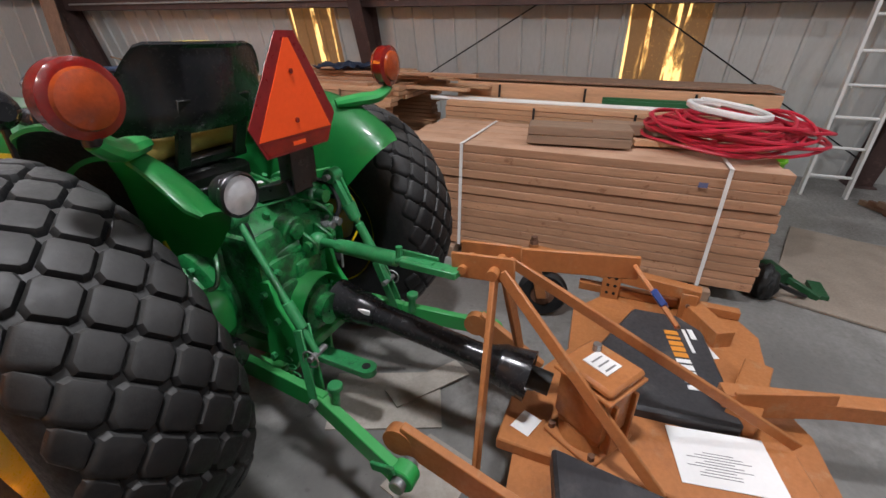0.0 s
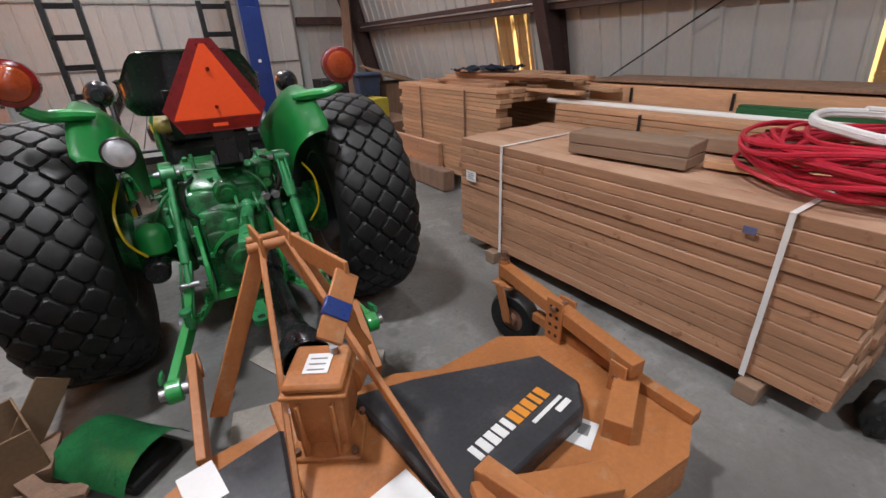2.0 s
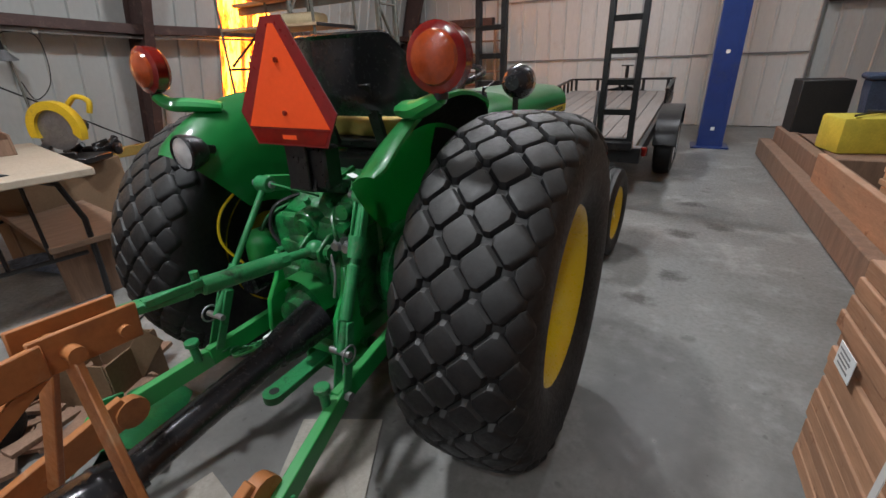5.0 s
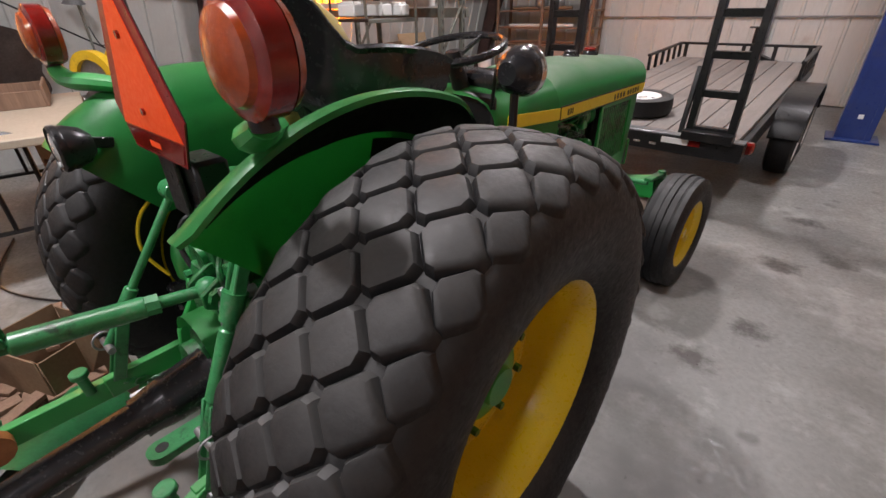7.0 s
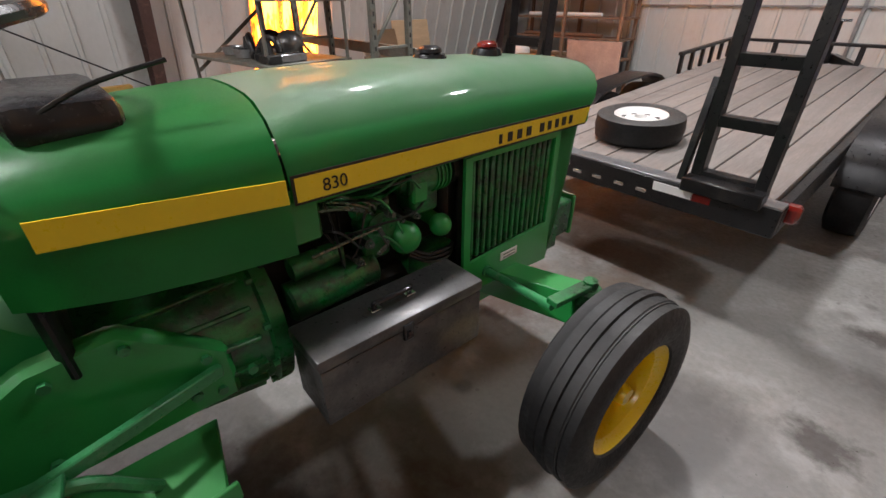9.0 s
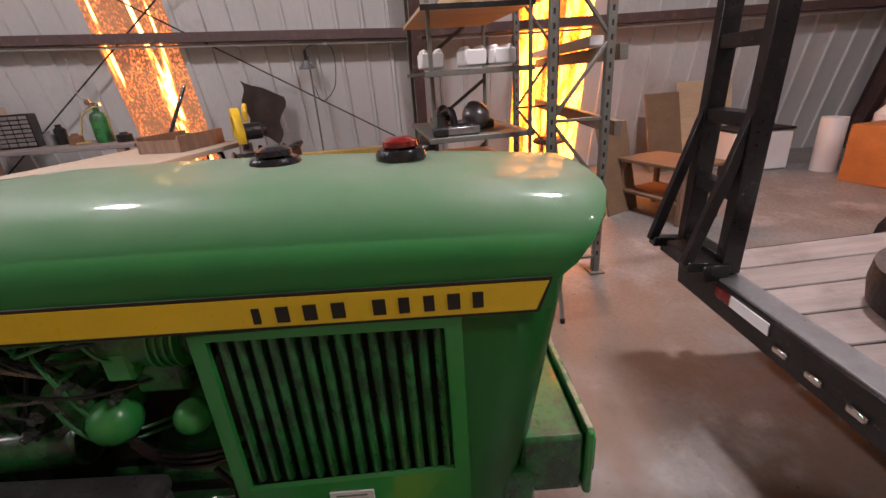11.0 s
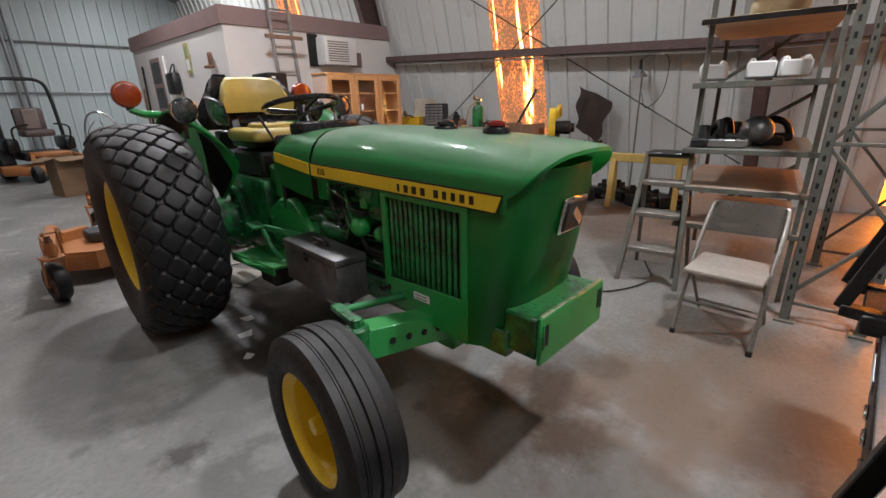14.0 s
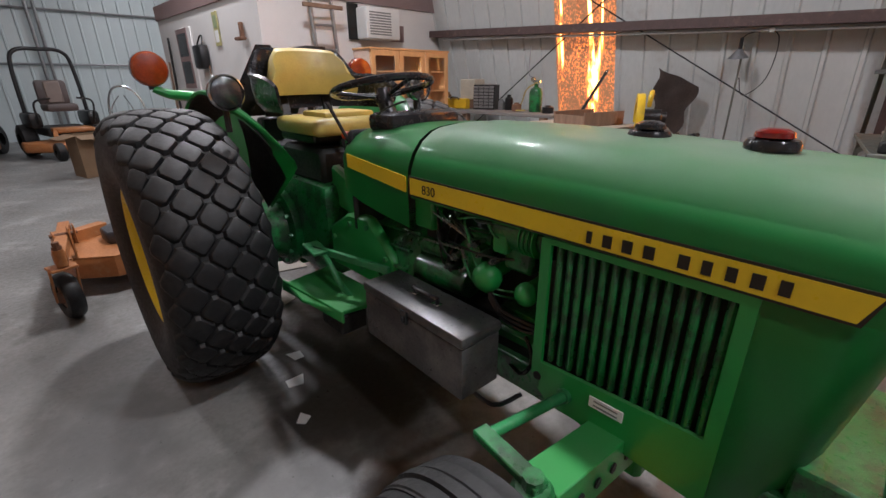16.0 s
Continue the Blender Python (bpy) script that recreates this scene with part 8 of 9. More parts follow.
sb_ = thing("side_box", "open wooden box with black tools beside the reel", "box", (-3.5, 0.35, 0), 10)
part("crate", box(BM(), (0, 0, 0.36), (0.5, 0.8, 0.72), 0.01), M_CARD, sb_)
for k in range(4):
    tl2 = thing("black_tool", "black power tool lying on the wooden box", "power tool", (-3.55 + 0.04 * k, 0.55 + 0.1 * k, 0.72), 50 * k, group="black tools")
    part("tool_body", cyl(box(BM(), (0, 0, 0.05), (0.2, 0.07, 0.09), 0.02), (0.05, 0, 0.08), (0.16, 0.02, 0.13), 0.035, 0.02, 12), M_BLACK, tl2)
blu = BM()
g = 16
vv = [[blu.verts.new((1.4 * (i / g - 0.5), 0.6 * (j / g - 0.5), 0.03 + 0.13 * (1 - (2 * i / g - 1) ** 2) * (1 - (2 * j / g - 1) ** 2) * (0.7 + 0.6 * noise.noise(Vector((i * 0.4, j * 0.37, 1)))) + 0.01 * noise.noise(Vector((i * 1.7, j * 1.9, 4))))) for j in range(g + 1)] for i in range(g + 1)]
for i in range(g):
    for j in range(g):
        blu.faces.new((vv[i][j], vv[i + 1][j], vv[i + 1][j + 1], vv[i][j + 1]))
bmesh.ops.solidify(blu, geom=blu.faces[:], thickness=0.03)
solo("blue_blanket", blu, surface("faded_blue_blanket", (0.19, 0.235, 0.31), 0.9, var=0.5, scale=16, fine=50, bump=0.6), "faded blue-grey moving blanket on the floor", "blanket", m=pose(-2.95, 0.2, 0.005, 0, 0, 12))
solo("floor_cable", tube(BM(), smooth_path([(-1.6, 0.9, 0.012), (-2.0, 0.2, 0.012), (-1.7, -0.3, 0.012), (-2.4, -0.7, 0.012), (-3.2, -0.5, 0.012)], 8), 0.007, 6), M_BLACK, "black power cable trailing over the floor", "cable")
solo("floor_cable", tube(BM(), smooth_path([(-1.2, 1.65, 0.012), (-1.55, 1.5, 0.012), (-1.5, 1.85, 0.012), (-1.9, 2.05, 0.012), (-2.3, 1.9, 0.012)], 8), 0.006, 6), M_BLACK, "thin black power cable by the step stool", "cable")

# bench, cabinet and tools by the office
bench = thing("workbench", "grey-topped workbench with a dark open underside", "workbench", (-3.6, -2.75, 0))
part("bench_top", prism(BM(), [(1.2, -0.9), (1.2, 0.25), (-0.35, 0.4), (-0.35, 1.85), (-1.15, 1.85), (-1.15, -0.9)], 0.04, pose(0, 0, 0.88), 0.004), M_PLANK, bench)
for x, y in ((1.1, -0.8), (1.1, 0.15), (-1.05, -0.8), (-1.05, 1.7), (-0.4, 1.7), (-0.4, 0.35)):
    part("leg", box(BM(), (x, y, 0.44), (0.09, 0.09, 0.88), 0.006), M_BEAM, bench)
part("apron", box(BM(), (0.43, 0.22, 0.8), (1.5, 0.03, 0.14), 0.004), M_BEAM, bench)
part("lower_shelf", box(BM(), (0.2, -0.35, 0.3), (1.9, 1.0, 0.03), 0.004), M_BEAM, bench)
cab = thing("glazed_cabinet", "varnished pine cabinet with three glazed doors on the bench", "cabinet", (-3.18, -2.86, 0.92))
part("carcass", box(box(box(box(BM(), (0, -0.17, 0.4), (1.40, 0.02, 0.8), 0.002), (0, 0, 0.01), (1.40, 0.34, 0.02), 0.002), (-0.69, 0, 0.4), (0.02, 0.34, 0.8), 0.002), (0.69, 0, 0.4), (0.02, 0.34, 0.8), 0.002), M_PINE, cab)
part("cabinet_top", box(BM(), (0, 0.01, 0.81), (1.44, 0.38, 0.025), 0.004), M_PINE, cab)
part("side_panel", box(BM(), (0.702, 0.0, 0.4), (0.006, 0.34, 0.8), 0.001), surface("pale_cabinet_side", (0.62, 0.45, 0.36), 0.5), cab)
for z in (0.28, 0.54):
    part("shelf", box(BM(), (0, 0, z), (1.36, 0.28, 0.018), 0.002), M_PINE, cab)
gl = bpy.data.materials.new("pane_glass")
gl.use_nodes = True
gp = gl.node_tree.nodes["Principled BSDF"]
gp.inputs["Transmission Weight"].default_value, gp.inputs["Roughness"].default_value, gp.inputs["IOR"].default_value = 1.0, 0.02, 1.45
for k in range(3):
    x = -0.467 + k * 0.467
    d_ = BM()
    for sx in (-0.195, 0.195):
        box(d_, (x + sx, 0.185, 0.4), (0.07, 0.024, 0.79), 0.004)
    for sz in (0.04, 0.76):
        box(d_, (x, 0.185, sz), (0.33, 0.024, 0.07), 0.004)
    dr = part("glazed_door", d_, M_PINE, cab, "pine-framed glazed door")
    pn_ = part("pane", box(BM(), (x, 0.185, 0.4), (0.33, 0.004, 0.66), 0), gl, dr)
    pn_.visible_shadow = False
    part("knob", ball(BM(), (x + 0.19, 0.205, 0.4), 0.012, 10), M_GALV, dr)
    for j in range(3):
        part("stored_item", box(BM(), (x - 0.1 + 0.1 * j, 0.0, 0.07 + 0.27 * (j % 3)), (0.07, 0.1, 0.08 + 0.02 * j), 0.01), (M_CARD, M_VOID, M_PAPER)[(j + k) % 3], cab)


def bench_box(name, label, cat, x, y, sx, sy, sz, mt, rz=0, z=0.921):
    t = thing(name, label, cat, (x, y, z), rz)
    part("body", box(BM(), (0, 0, sz / 2), (sx, sy, sz), 0.008), mt, t)
    return t


yc = bench_box("yellow_tool_case", "yellow and black plastic tool case on the bench", "tool case", -4.4, -2.9, 0.3, 0.42, 0.15, surface("yellow_case_plastic", (0.7, 0.42, 0.02), 0.45), 10)
part("handle", tube(BM(), smooth_path([(0.15, -0.08, 0.14), (0.18, -0.05, 0.17), (0.18, 0.05, 0.17), (0.15, 0.08, 0.14)]), 0.01, 6), M_BLACK, yc)
org = bench_box("drawer_organiser", "black parts organiser with rows of small clear drawers", "parts organiser", -4.4, -2.35, 0.18, 0.36, 0.36, M_BLACK, 12)
for r in range(7):
    for c in range(4):
        part("drawer", box(BM(), (0.092, -0.13 + 0.087 * c, 0.04 + 0.047 * r), (0.012, 0.076, 0.036), 0.003), M_GALV, org)
bench_box("beige_machine", "beige electric machine on the bench", "machine", -4.5, -2.72, 0.25, 0.3, 0.3, surface("beige_enamel", (0.5, 0.45, 0.36), 0.5), 0, 1.06)
bench_box("small_shelf", "low wooden riser shelf on the bench", "shelf", -4.55, -2.85, 0.3, 0.7, 0.14, M_BEAM)
for k, (x, y, h, r, mt) in enumerate(((-4.45, -1.95, 0.22, 0.06, M_BLACK), (-4.3, -3.1, 0.18, 0.05, M_PAPER), (-4.55, -3.3, 0.24, 0.05, M_CARD), (-4.4, -2.05, 0.16, 0.05, M_GALV), (-4.3, -1.7, 0.12, 0.07, M_RUST), (-4.25, -1.15, 0.1, 0.08, M_BLACK))):
    b_ = thing("bench_tin", "old tin or bottle on the cluttered bench", "tin", (x, y, 0.921), group="bench tins")
    part("tin", lathe(BM(), [(0, 0), (r, 0), (r, h * 0.75), (r * 0.5, h * 0.88), (r * 0.5, h), (0, h)], None, 16), mt, b_)
gas = thing("gas_bottle", "green oxygen cylinder with brass regulator on the bench", "gas cylinder", (-4.35, -1.42, 0.921))
part("bottle", lathe(BM(), [(0, 0), (0.085, 0), (0.09, 0.02), (0.09, 0.26), (0.07, 0.31), (0.03, 0.33), (0.03, 0.37), (0, 0.37)], None, 22), M_GREEN_CAST_SHADE, gas)
part("regulator", cyl(cyl(BM(), (0, -0.05, 0.4), (0, 0.06, 0.4), 0.02, seg=10), (0.0, -0.05, 0.43), (0.03, -0.05, 0.43), 0.03, seg=14), M_CHROME, gas)
part("hose", tube(BM(), smooth_path([(0, 0.05, 0.4), (0.05, -0.12, 0.3), (0.03, -0.22, 0.1), (0.1, -0.3, 0.02), (0.1, -0.1, 0.02)]), 0.01, 6), M_OLDYEL, gas)
solo("hanging_hook", tube(BM(), smooth_path([(-4.72, -1.8, 1.82), (-4.68, -1.78, 1.6), (-4.66, -1.76, 1.42), (-4.66, -1.7, 1.38)]), 0.008, 6), M_GALV, "bare steel hook hung from the girt", "hook")
solo("clear_tube", cyl(BM(), (-4.4, -0.75, 0.93), (-4.62, -0.55, 1.45), 0.022, seg=12), M_LENS, "clear plastic tube standing on the bench", "tube")

# ---- site office ----
OX0, OX1, OY0, OY1, OH = -5.3, -1.65, -8.2, -3.85, 2.44
solo("office_wall", box(BM(), ((OX0 + OX1) / 2, (OY0 + OY1) / 2, OH / 2), (OX1 - OX0, OY1 - OY0, OH), 0), M_OFFICE, "white-painted panel walls of the built-in office", "office", "structure", flat=True)
fb_ = BM()
box(fb_, ((OX0 + OX1) / 2 + 0.01, OY1 + 0.012, OH + 0.1), (OX1 - OX0 + 0.06, 0.03, 0.24), 0.003)
box(fb_, (OX1 + 0.012, (OY0 + OY1) / 2 - 0.01, OH + 0.1), (0.03, OY1 - OY0, 0.24), 0.003)
solo("trim", fb_, M_BAND, "mauve-brown fascia board round the office roof", "fascia", "structure")
dr_ = thing("door_2", "white office door with a dark window", "door", (OX1 + 0.02, -6.85, 0), kind="structure")
part("leaf", box(BM(), (0, 0, 1.1), (0.03, 0.85, 2.2), 0.004), M_OFFICE, dr_)
part("window_frame", box(BM(), (0.012, 0.0, 1.72), (0.03, 0.56, 0.95), 0.004), M_BAND, dr_)
part("pane", box(BM(), (0.024, 0.0, 1.94), (0.012, 0.44, 0.36), 0.002), M_BLACK_SATIN, dr_)
part("pane", box(BM(), (0.024, 0.0, 1.5), (0.012, 0.44, 0.36), 0.002), M_BLACK_SATIN, dr_)
part("knob", ball(BM(), (0.05, 0.36, 1.0), 0.03, 12), M_GALV, dr_)
sg = thing("wall_sign", "narrow yellowed calendar sign on the office wall", "sign", (OX1 + 0.012, -5.3, 2.08))
part("board", box(BM(), (0, 0, 0), (0.012, 0.2, 0.46), 0.002), surface("yellowed_card", (0.5, 0.45, 0.2), 0.6), sg)
part("panel", box(BM(), (0.008, 0, -0.1), (0.006, 0.13, 0.16), 0.001), M_PAPER, sg)
part("panel", box(BM(), (0.008, 0, 0.1), (0.006, 0.13, 0.16), 0.001), surface("faded_green_print", (0.3, 0.36, 0.2), 0.6), sg)
bag = thing("hanging_bag", "black bag hung on the office wall", "bag", (OX1 + 0.08, -5.95, 1.72))
part("bag_body", box(BM(), (0, 0, 0), (0.14, 0.36, 0.36), 0.04, seg=2), M_BLACK, bag)
part("strap", tube(BM(), smooth_path([(0, -0.12, 0.17), (-0.04, -0.05, 0.3), (-0.04, 0.05, 0.3), (0, 0.12, 0.17)]), 0.012, 6), M_BLACK, bag)
fly = thing("fly_swatter", "brown paddle hung under the bag", "paddle", (OX1 + 0.05, -5.75, 1.35))
part("paddle", lathe(BM(), [(0, -0.01), (0.08, -0.01), (0.08, 0.01), (0, 0.01)], Matrix.Rotation(radians(90), 4, "Y") @ Matrix.Diagonal((1.3, 0.8, 1, 1)), 20), M_PAPER, fly)
part("stick", cyl(BM(), (0, 0, 0.08), (0, 0, 0.24), 0.01, seg=8), M_BEAM, fly)
bell = thing("wall_bracket", "small red and black bracket on the office wall", "bracket", (OX1 + 0.04, -4.35, 1.98))
part("plate", box(box(BM(), (0, 0, 0), (0.05, 0.07, 0.22), 0.01), (0.03, 0, -0.09), (0.09, 0.2, 0.04), 0.01), M_RUST, bell)
for k in range(2):
    solo("leaning_pole", tube(BM(), [(OX1 + 0.12, -7.55 - 0.2 * k, 0), (OX1 + 0.05, -7.6 - 0.22 * k, 2.1 - 0.4 * k)], 0.02, 8), M_BEAM if k else M_BLACK, "dark pole leaning on the office wall", "pole", group="leaning poles")
ac = thing("window_air_conditioner", "white window air conditioner in the office wall", "air conditioner", (-3.42, OY1 + 0.13, 1.93))
part("ac_body", box(BM(), (0, 0, 0.21), (0.62, 0.34, 0.42), 0.02, seg=2), M_WHITE, ac)
for k in range(9):
    part("louvre", box(BM(), (0.06, 0.172, 0.06 + 0.036 * k), (0.4, 0.006, 0.02), 0.002), M_PRINT, ac)
part("side_grille", box(BM(), (0.36, -0.1, 0.23), (0.18, 0.04, 0.48), 0.006), M_VOID, ac)
part("panel", box(BM(), (-0.48, -0.12, 0.12), (0.3, 0.01, 0.24), 0.003), M_BAND, ac)
ol = thing("wall_ladder", "old aluminium ladder standing against the office", "ladder", (-2.42, OY1 + 0.2, 0))
for x in (-0.17, 0.17):
    part("stile", bar(BM(), (x, 0.25, 0), (x * 0.9, -0.1, 3.6), 0.03, 0.06, (0, 1, 0)), M_GALV, ol)
for k in range(11):
    z = 0.25 + 0.3 * k
    part("rung", cyl(BM(), (-0.17, 0.25 - 0.35 * z / 3.6, z), (0.17, 0.25 - 0.35 * z / 3.6, z), 0.014, seg=8), M_GALV, ol)
part("cross_board", box(BM(), (-0.02, 0.05, 2.28), (0.6, 0.04, 0.05), 0.004), M_BEAM, ol)
pr = thing("bench_grinder", "black drill press with a yellow tag near the office", "drill press", (-1.95, -3.35, 0))
part("column", cyl(cyl(BM(), (0, 0, 0), (0, 0, 0.04), 0.2, seg=20), (0, 0, 0.04), (0, 0, 1.75), 0.04, seg=14), M_BLACK, pr)
part("head", box(BM(), (0.0, 0.06, 1.62), (0.3, 0.46, 0.26), 0.03, seg=2), M_BLACK, pr)
part("chuck", cyl(BM(), (0, 0.2, 1.5), (0, 0.2, 1.32), 0.03, 0.015, 12), M_GALV, pr)
part("crank", tube(BM(), [(0.12, 0.1, 1.58), (0.3, 0.24, 1.52)], 0.012, 6), M_GALV, pr)
part("tag", box(BM(), (0.06, 0.292, 1.66), (0.05, 0.004, 0.08), 0), M_PAPER, pr)
part("work_plate", box(BM(), (0, 0.14, 1.05), (0.3, 0.3, 0.03), 0.005), M_VOID, pr)

# ---- rear of the shed: ride-on mower, cartons ----
zt = thing("ride_on_mower", "orange zero-turn ride-on mower with black roll bar", "ride-on mower", (0.05, -9.6, 0), 8)
part("roll_bar", tube(BM(), smooth_path([(-0.5, -0.2, 0.5), (-0.47, -0.25, 1.6), (-0.36, -0.25, 1.92), (0.0, -0.25, 1.96), (0.36, -0.25, 1.92), (0.47, -0.25, 1.6), (0.5, -0.2, 0.5)], 6), 0.035, 10), M_BLACK, zt, "black steel roll bar")
zs = BM()
box(zs, (0, 0.05, 0.9), (0.5, 0.5, 0.14), 0.05, seg=2)
box(zs, (0, -0.17, 1.17), (0.5, 0.14, 0.46), 0.06, seg=2)
part("seat", zs, surface("brown_vinyl", (0.09, 0.065, 0.06), 0.5), zt, "dark brown high-back seat")
part("seat_panel", box(BM(), (0, -0.08, 1.18), (0.26, 0.06, 0.4), 0.02), surface("tan_vinyl", (0.22, 0.165, 0.14), 0.5), zt)
for s in (-1, 1):
    part("drive_tyre", lathe(BM(), [(0.12, -0.12), (0.22, -0.13), (0.29, -0.1), (0.3, 0), (0.29, 0.1), (0.22, 0.13), (0.12, 0.12)], Matrix.Translation((s * 0.55, -0.35, 0.3)) @ Matrix.Rotation(radians(90), 4, "Y"), 28), M_RUBBER, zt)
    part("front_tyre", lathe(BM(), [(0.05, -0.07), (0.12, -0.075), (0.16, -0.05), (0.165, 0), (0.16, 0.05), (0.12, 0.075), (0.05, 0.07)], Matrix.Translation((s * 0.42, 1.05, 0.165)) @ Matrix.Rotation(radians(90), 4, "Y"), 24), M_RUBBER, zt)
    part("front_fork", bar(bar(BM(), (s * 0.42, 1.05, 0.42), (s * 0.28, 0.5, 0.5), 0.06, 0.07), (s * 0.5, 1.05, 0.4), (s * 0.5, 1.05, 0.14), 0.02, 0.06), M_ORANGE, zt)
    part("lap_bar", tube(BM(), smooth_path([(s * 0.42, 0.3, 0.6), (s * 0.45, 0.42, 1.0), (s * 0.2, 0.48, 1.08)]), 0.018, 8), M_BLACK, zt)
for s in (-1, 1):
    part("fuel_tank", box(BM(), (s * 0.46, -0.1, 0.68), (0.2, 0.7, 0.28), 0.06, seg=2), M_BLACK, zt)
part("cutting_deck", prism(BM(), [(-0.75, 0.05), (0.75, 0.05), (0.8, 0.5), (0.5, 0.85), (-0.5, 0.85), (-0.8, 0.5)], 0.16, pose(0, 0, 0.14), 0.02), M_ORANGE, zt, "orange cutting deck")
part("floor_pan", box(BM(), (0, 0.45, 0.5), (0.6, 0.5, 0.08), 0.02), M_ORANGE, zt)
part("frame", box(BM(), (0, -0.2, 0.45), (0.7, 1.0, 0.16), 0.02), M_VOID, zt)
copy_thing(zt, pose(1.75, -10.4, 0, 0, 0, -20))
bik = thing("hand_cart", "chrome wire-frame hand cart by the rear wall", "hand cart", (-0.95, -9.0, 0), 10)
part("frame", tube(BM(), smooth_path([(-0.3, 0.2, 0.0), (-0.3, 0.1, 0.9), (-0.1, 0.0, 1.25), (0.2, 0.0, 1.2), (0.35, 0.1, 0.7), (0.3, 0.25, 0.1)]), 0.02, 8), M_CHROME, bik)
for s in (-1, 1):
    part("wheel", lathe(BM(), [(0.1, -0.03), (0.16, -0.04), (0.2, 0), (0.16, 0.04), (0.1, 0.03)], Matrix.Translation((s * 0.3, 0.1, 0.2)) @ Matrix.Rotation(radians(90), 4, "Y"), 20), M_RUBBER, bik)
    part("wire", tube(BM(), smooth_path([(s * 0.25, 0, 0.2), (s * 0.2, -0.2, 0.8), (s * 0.05, -0.1, 1.1)]), 0.01, 6), M_CHROME, bik)
for k, (x, y, rz, h) in enumerate(((0.12, -6.45, 12, 0.62), (-0.28, -6.3, 4, 0.6))):
    ct = thing("open_carton", "open brown cardboard carton on the floor", "carton", (x, y, 0), rz, group="cartons")
    w = 0.42
    part("carton_body", box(box(box(box(box(BM(), (0, 0, 0.01), (w, w, 0.02), 0), (w / 2, 0, h / 2), (0.008, w, h), 0), (-w / 2, 0, h / 2), (0.008, w, h), 0), (0, w / 2, h / 2), (w, 0.008, h), 0), (0, -w / 2, h / 2), (w, 0.008, h), 0), M_CARD, ct)
    for sx, sy in ((1, 0), (-1, 0), (0, 1), (0, -1)):
        part("flap", box(BM(), (0, 0, 0), (0.2 if sx else w, 0.2 if sy else w, 0.006), 0, Matrix.Translation((sx * (w / 2 + 0.09), sy * (w / 2 + 0.09), h - 0.02)) @ Matrix.Rotation(radians(14) * (1 if sx > 0 else -1) if sx else 0, 4, "Y") @ Matrix.Rotation(radians(-14) * sy if sy else 0, 4, "X")), M_CARD, ct)

# ---- floor by the tractor's left side ----
cb2 = thing("scuffed_carton", "crushed cardboard carton beside the rear tyre", "carton", (-1.17, -0.66, 0), 20)
for side_, c_, d_ in (("front", (0, -0.15, 0.14), (0.36, 0.008, 0.28)), ("back", (0, 0.15, 0.13), (0.36, 0.008, 0.26)), ("left", (-0.18, 0, 0.14), (0.008, 0.29, 0.28)), ("right", (0.18, 0, 0.135), (0.008, 0.29, 0.27)), ("base", (0, 0, 0.006), (0.35, 0.29, 0.008))):
    part(side_ + "_panel", box(BM(), c_, d_, 0.002), M_CARD, cb2)
part("flap", bar(BM(), (0.18, 0, 0.27), (0.27, 0, 0.2), 0.28, 0.006, (0, 1, 0)), M_CARD, cb2)
scoop = thing("green_chute", "green sheet-metal chute lying under the mower", "chute", (-0.74, -0.78, 0), 40)
ch = BM()
rows = []
for k in range(9):
    a = radians(-70 + k * 17.5)
    rows.append([ch.verts.new((0.16 * math.sin(a), y, 0.005 + 0.16 * math.cos(a) * (1 if y < 0 else 0.8))) for y in (-0.2, 0.0, 0.2)])
for a, b in zip(rows, rows[1:]):
    for i in range(2):
        ch.faces.new((a[i], a[i + 1], b[i + 1], b[i]))
bmesh.ops.solidify(ch, geom=ch.faces[:], thickness=0.006)
part("curved_sheet", ch, M_GREEN_WORN, scoop)
# dark block paints the shade in the chute's opening
part("liner", box(BM(), (0, 0, 0.03), (0.22, 0.38, 0.06), 0.01), M_VOID, scoop)
for x, y, w, l, rz in ((0.06, -0.58, 0.34, 0.5, 24), (-0.22, -0.93, 0.3, 0.26, -15), (0.22, -0.72, 0.12, 0.4, 55)):
    solo("floor_card", box(BM(), (0, 0, 0.005), (w, l, 0.008), 0.001), surface("grey_card", (0.33, 0.3, 0.26), 0.8, var=0.2), "flattened grey-brown card lying on the floor", "cardboard", group="flattened cards", m=pose(x, y, 0.001 + 0.013 * (w < 0.2), 0, 0, rz))
random.seed(8)
for k in range(26):
    solo("wood_scrap", box(BM(), (0, 0, 0.012), (0.04 + 0.03 * random.random(), 0.2 + 0.25 * random.random(), 0.022), 0.002), M_BEAM if k % 4 else M_RUST, "splintered scrap of wood on the floor", "wood scrap", group="wood scraps",
         m=pose(-1.55 + 0.6 * random.random(), -1.15 + 0.65 * random.random(), 0.001 + 0.0035 * k, 0, 0, 360 * random.random()))
for k, (x, y, s) in enumerate(((0.40, 0.45, 0.05), (0.50, 0.70, 0.035), (0.30, 0.25, 0.045))):
    solo("paper_scrap", prism(BM(), [(-s, -s * 0.6), (s * 0.8, -s * 0.7), (s, s * 0.4), (-s * 0.3, s * 0.8)], 0.003), M_PAPER, "torn white paper scrap on the oily floor", "paper scrap", group="paper scraps", m=pose(x, y, 0.001, 0, 0, 50 * k))

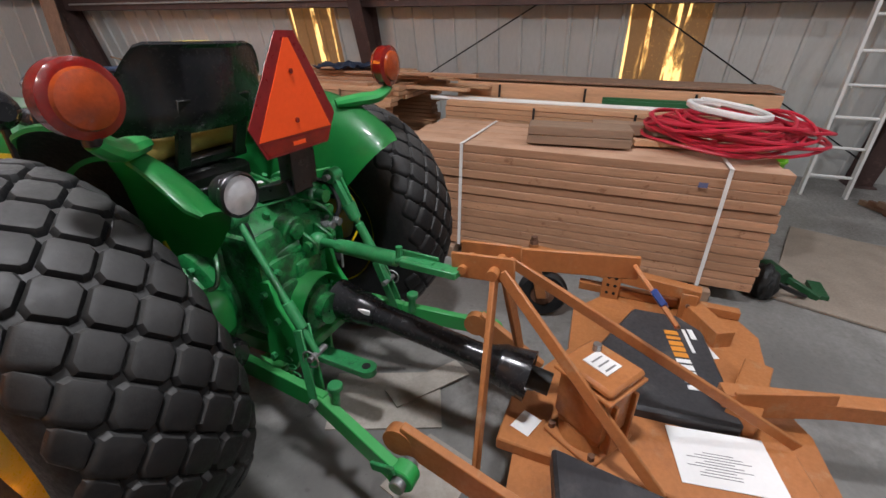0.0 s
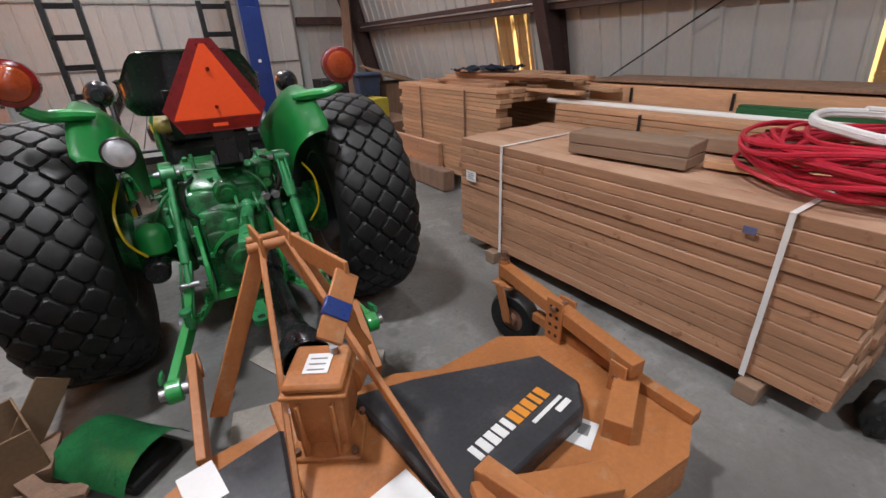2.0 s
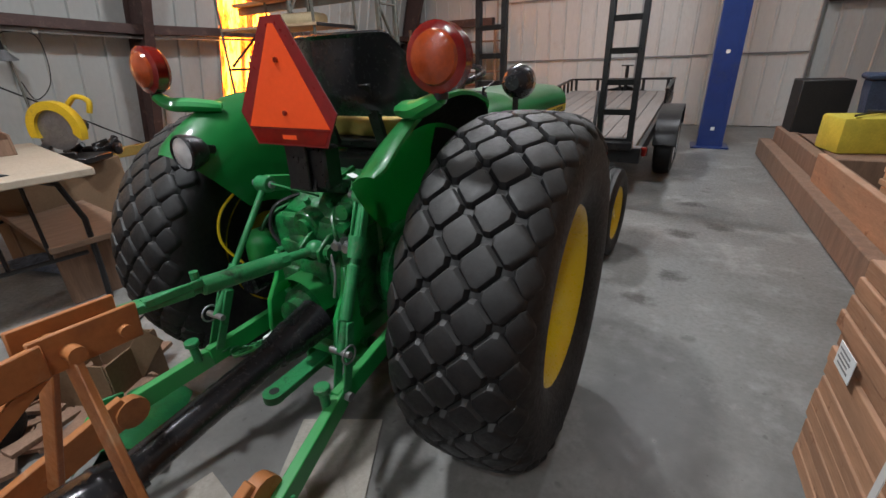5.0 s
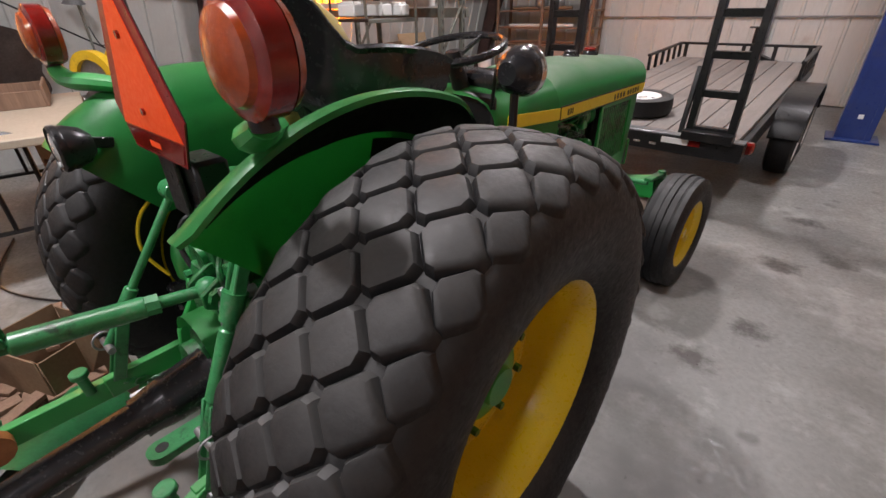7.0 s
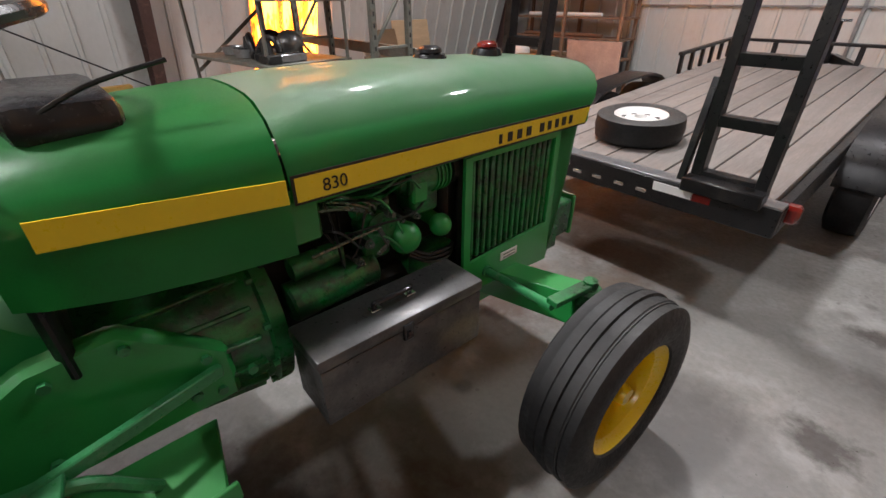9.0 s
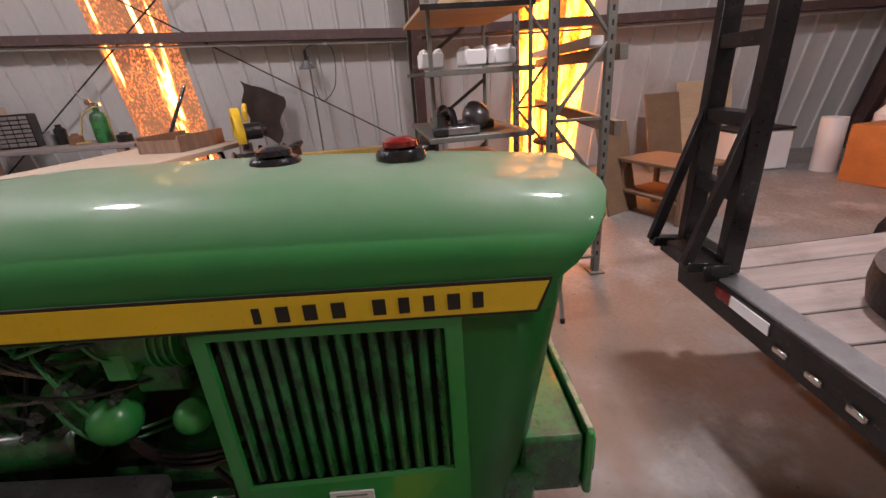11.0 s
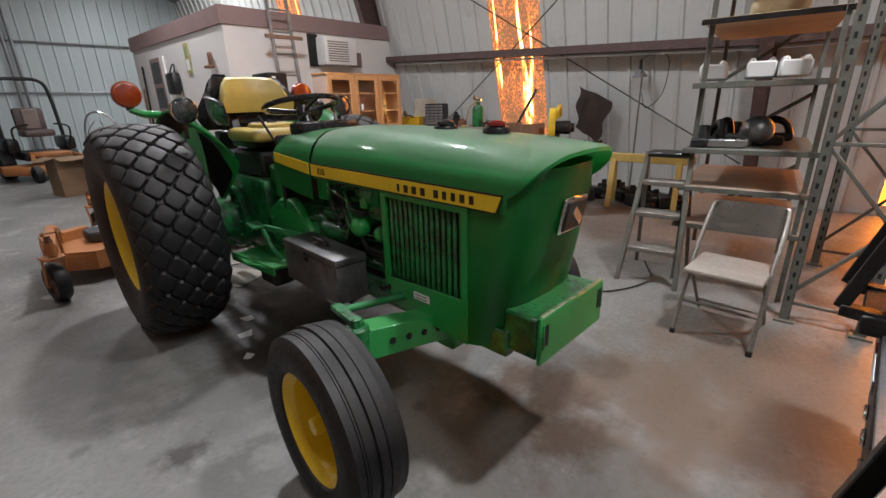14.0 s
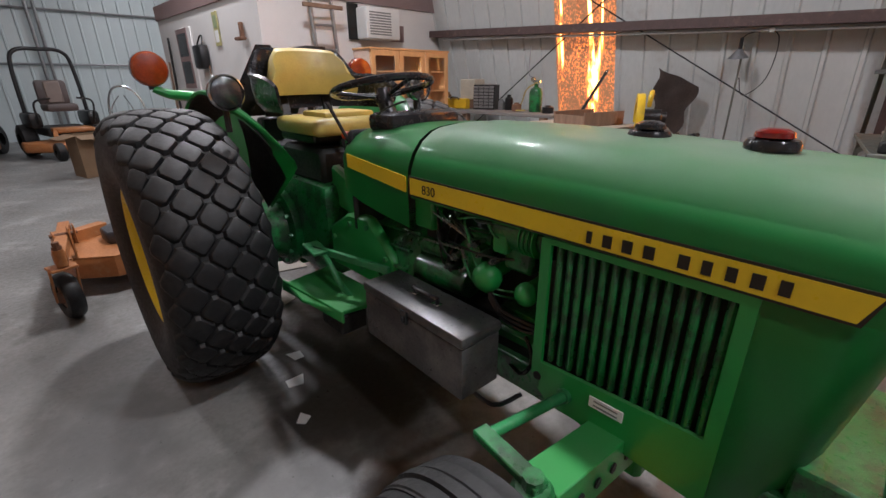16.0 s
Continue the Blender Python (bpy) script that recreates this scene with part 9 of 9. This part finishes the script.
# ---- north-west corner ----
ob = thing("orange_box", "orange-painted plywood box on the floor", "box", (-3.3, 6.95, 0), 12)
part("box_body", box(BM(), (0, 0, 0.3), (0.6, 0.5, 0.6), 0.008), surface("orange_ply", (0.45, 0.17, 0.045), 0.55), ob)
wc = thing("paper_roll", "white roll standing on end by the wall", "roll", (-4.0, 6.9, 0))
part("roll", lathe(BM(), [(0, 0), (0.13, 0), (0.13, 0.62), (0.05, 0.62), (0.05, 0.6), (0, 0.6)], None, 24), M_WHITE, wc)
wc2 = thing("white_tank", "white plastic canister behind the orange box", "canister", (-3.75, 7.3, 0))
part("canister", lathe(BM(), [(0, 0), (0.14, 0), (0.14, 0.65), (0.06, 0.75), (0.06, 0.8), (0, 0.8)], None, 22), M_WHITE, wc2)
solo("leaning_plywood", box(BM(), (0, 0, 0.55), (0.02, 0.75, 1.1), 0.003), M_PLY, "plywood offcut leaning on the wall", "plywood", m=pose(-4.75, 5.9, 0, 0, -12, 0))
solo("leaning_plywood", box(BM(), (0, 0, 0.5), (0.02, 0.5, 1.0), 0.003), M_CARD, "brown board leaning on the wall", "plywood", m=pose(-4.6, 5.3, 0, 0, -15, 8))
wbx = thing("white_freezer", "low white chest with a dark lid against the wall", "chest", (-4.45, 6.25, 0))
part("chest", box(BM(), (0, 0, 0.24), (0.5, 0.75, 0.48), 0.02), M_WHITE, wbx)
part("lid", box(BM(), (0, 0, 0.5), (0.52, 0.77, 0.03), 0.01), M_VOID, wbx)
sr = thing("corner_shelves", "rough timber shelves holding tubes and offcuts", "shelves", (-3.4, 8.2, 0))
for x in (-1.0, 0.0, 1.0):
    part("post", box(BM(), (x, -0.25, 1.0), (0.05, 0.05, 2.0), 0.004), M_BEAM, sr)
    part("post", box(BM(), (x, 0.25, 1.0), (0.05, 0.05, 2.0), 0.004), M_BEAM, sr)
for k in range(6):
    part("shelf", box(BM(), (0, 0, 0.2 + k * 0.3), (2.1, 0.5, 0.025), 0.003), M_BEAM, sr)
for k in range(10):
    solo("stored_tube", cyl(BM(), (-4.3 + 0.05 * k, 7.95 + 0.02 * k, 0.245 + 0.3 * (k % 5)), (-2.6 - 0.06 * k, 7.98 + 0.02 * k, 0.245 + 0.3 * (k % 5)), 0.03, seg=10), (M_WHITE, M_CARD, M_RUST)[k % 3], "long tube stored on the corner shelves", "tube", group="stored tubes")
for k in range(2):
    rl_ = thing("steel_bowl", "bare-metal bowl on the corner shelves", "bowl", (-3.5 + 0.35 * k, 8.1, 1.415), group="steel bowls")
    part("bowl", ball(BM(), (0, 0, 0.12), 0.13, 16), M_GALV, rl_)
solo("pink_panel", box(BM(), (0, 0, 0.4), (0.9, 0.02, 0.8), 0.003), surface("pale_pink_board", (0.5, 0.36, 0.3), 0.7), "pale board leaning on the corner shelves", "board", m=pose(-2.7, 7.85, 0, 8, 0, 4))
lowtab = thing("shop_table", "low brown-topped shop table with a dark shelf", "table", (-2.95, 4.35, 0), 20)
part("table_top", box(BM(), (0, 0, 0.5), (0.75, 0.55, 0.03), 0.004), M_CARD, lowtab)
part("shelf", box(BM(), (0, 0, 0.2), (0.68, 0.5, 0.025), 0.003), M_BEAM, lowtab)
for x in (-0.33, 0.33):
    for y in (-0.23, 0.23):
        part("leg", box(BM(), (x, y, 0.243), (0.045, 0.045, 0.486), 0.004), M_BEAM, lowtab)
solo("leaning_card", box(BM(), (0, 0, 0.35), (0.02, 0.45, 0.9), 0.003), M_CARD, "brown cardboard sheet leaning by the rack", "cardboard", m=pose(-3.1, 4.0, 0.06, 0, -14, 30))
stl = thing("stool", "orange-seated shop stool near the lit panel", "stool", (-3.9, 3.5, 0))
part("seat", lathe(BM(), [(0, 0.6), (0.17, 0.6), (0.18, 0.63), (0.16, 0.65), (0, 0.65)], None, 22), M_BEAM, stl)
for k in range(4):
    a = k * math.pi / 2 + 0.4
    part("leg", tube(BM(), [(0.1 * math.cos(a), 0.1 * math.sin(a), 0.6), (0.2 * math.cos(a), 0.2 * math.sin(a), 0.0)], 0.014, 6), M_GALV, stl)
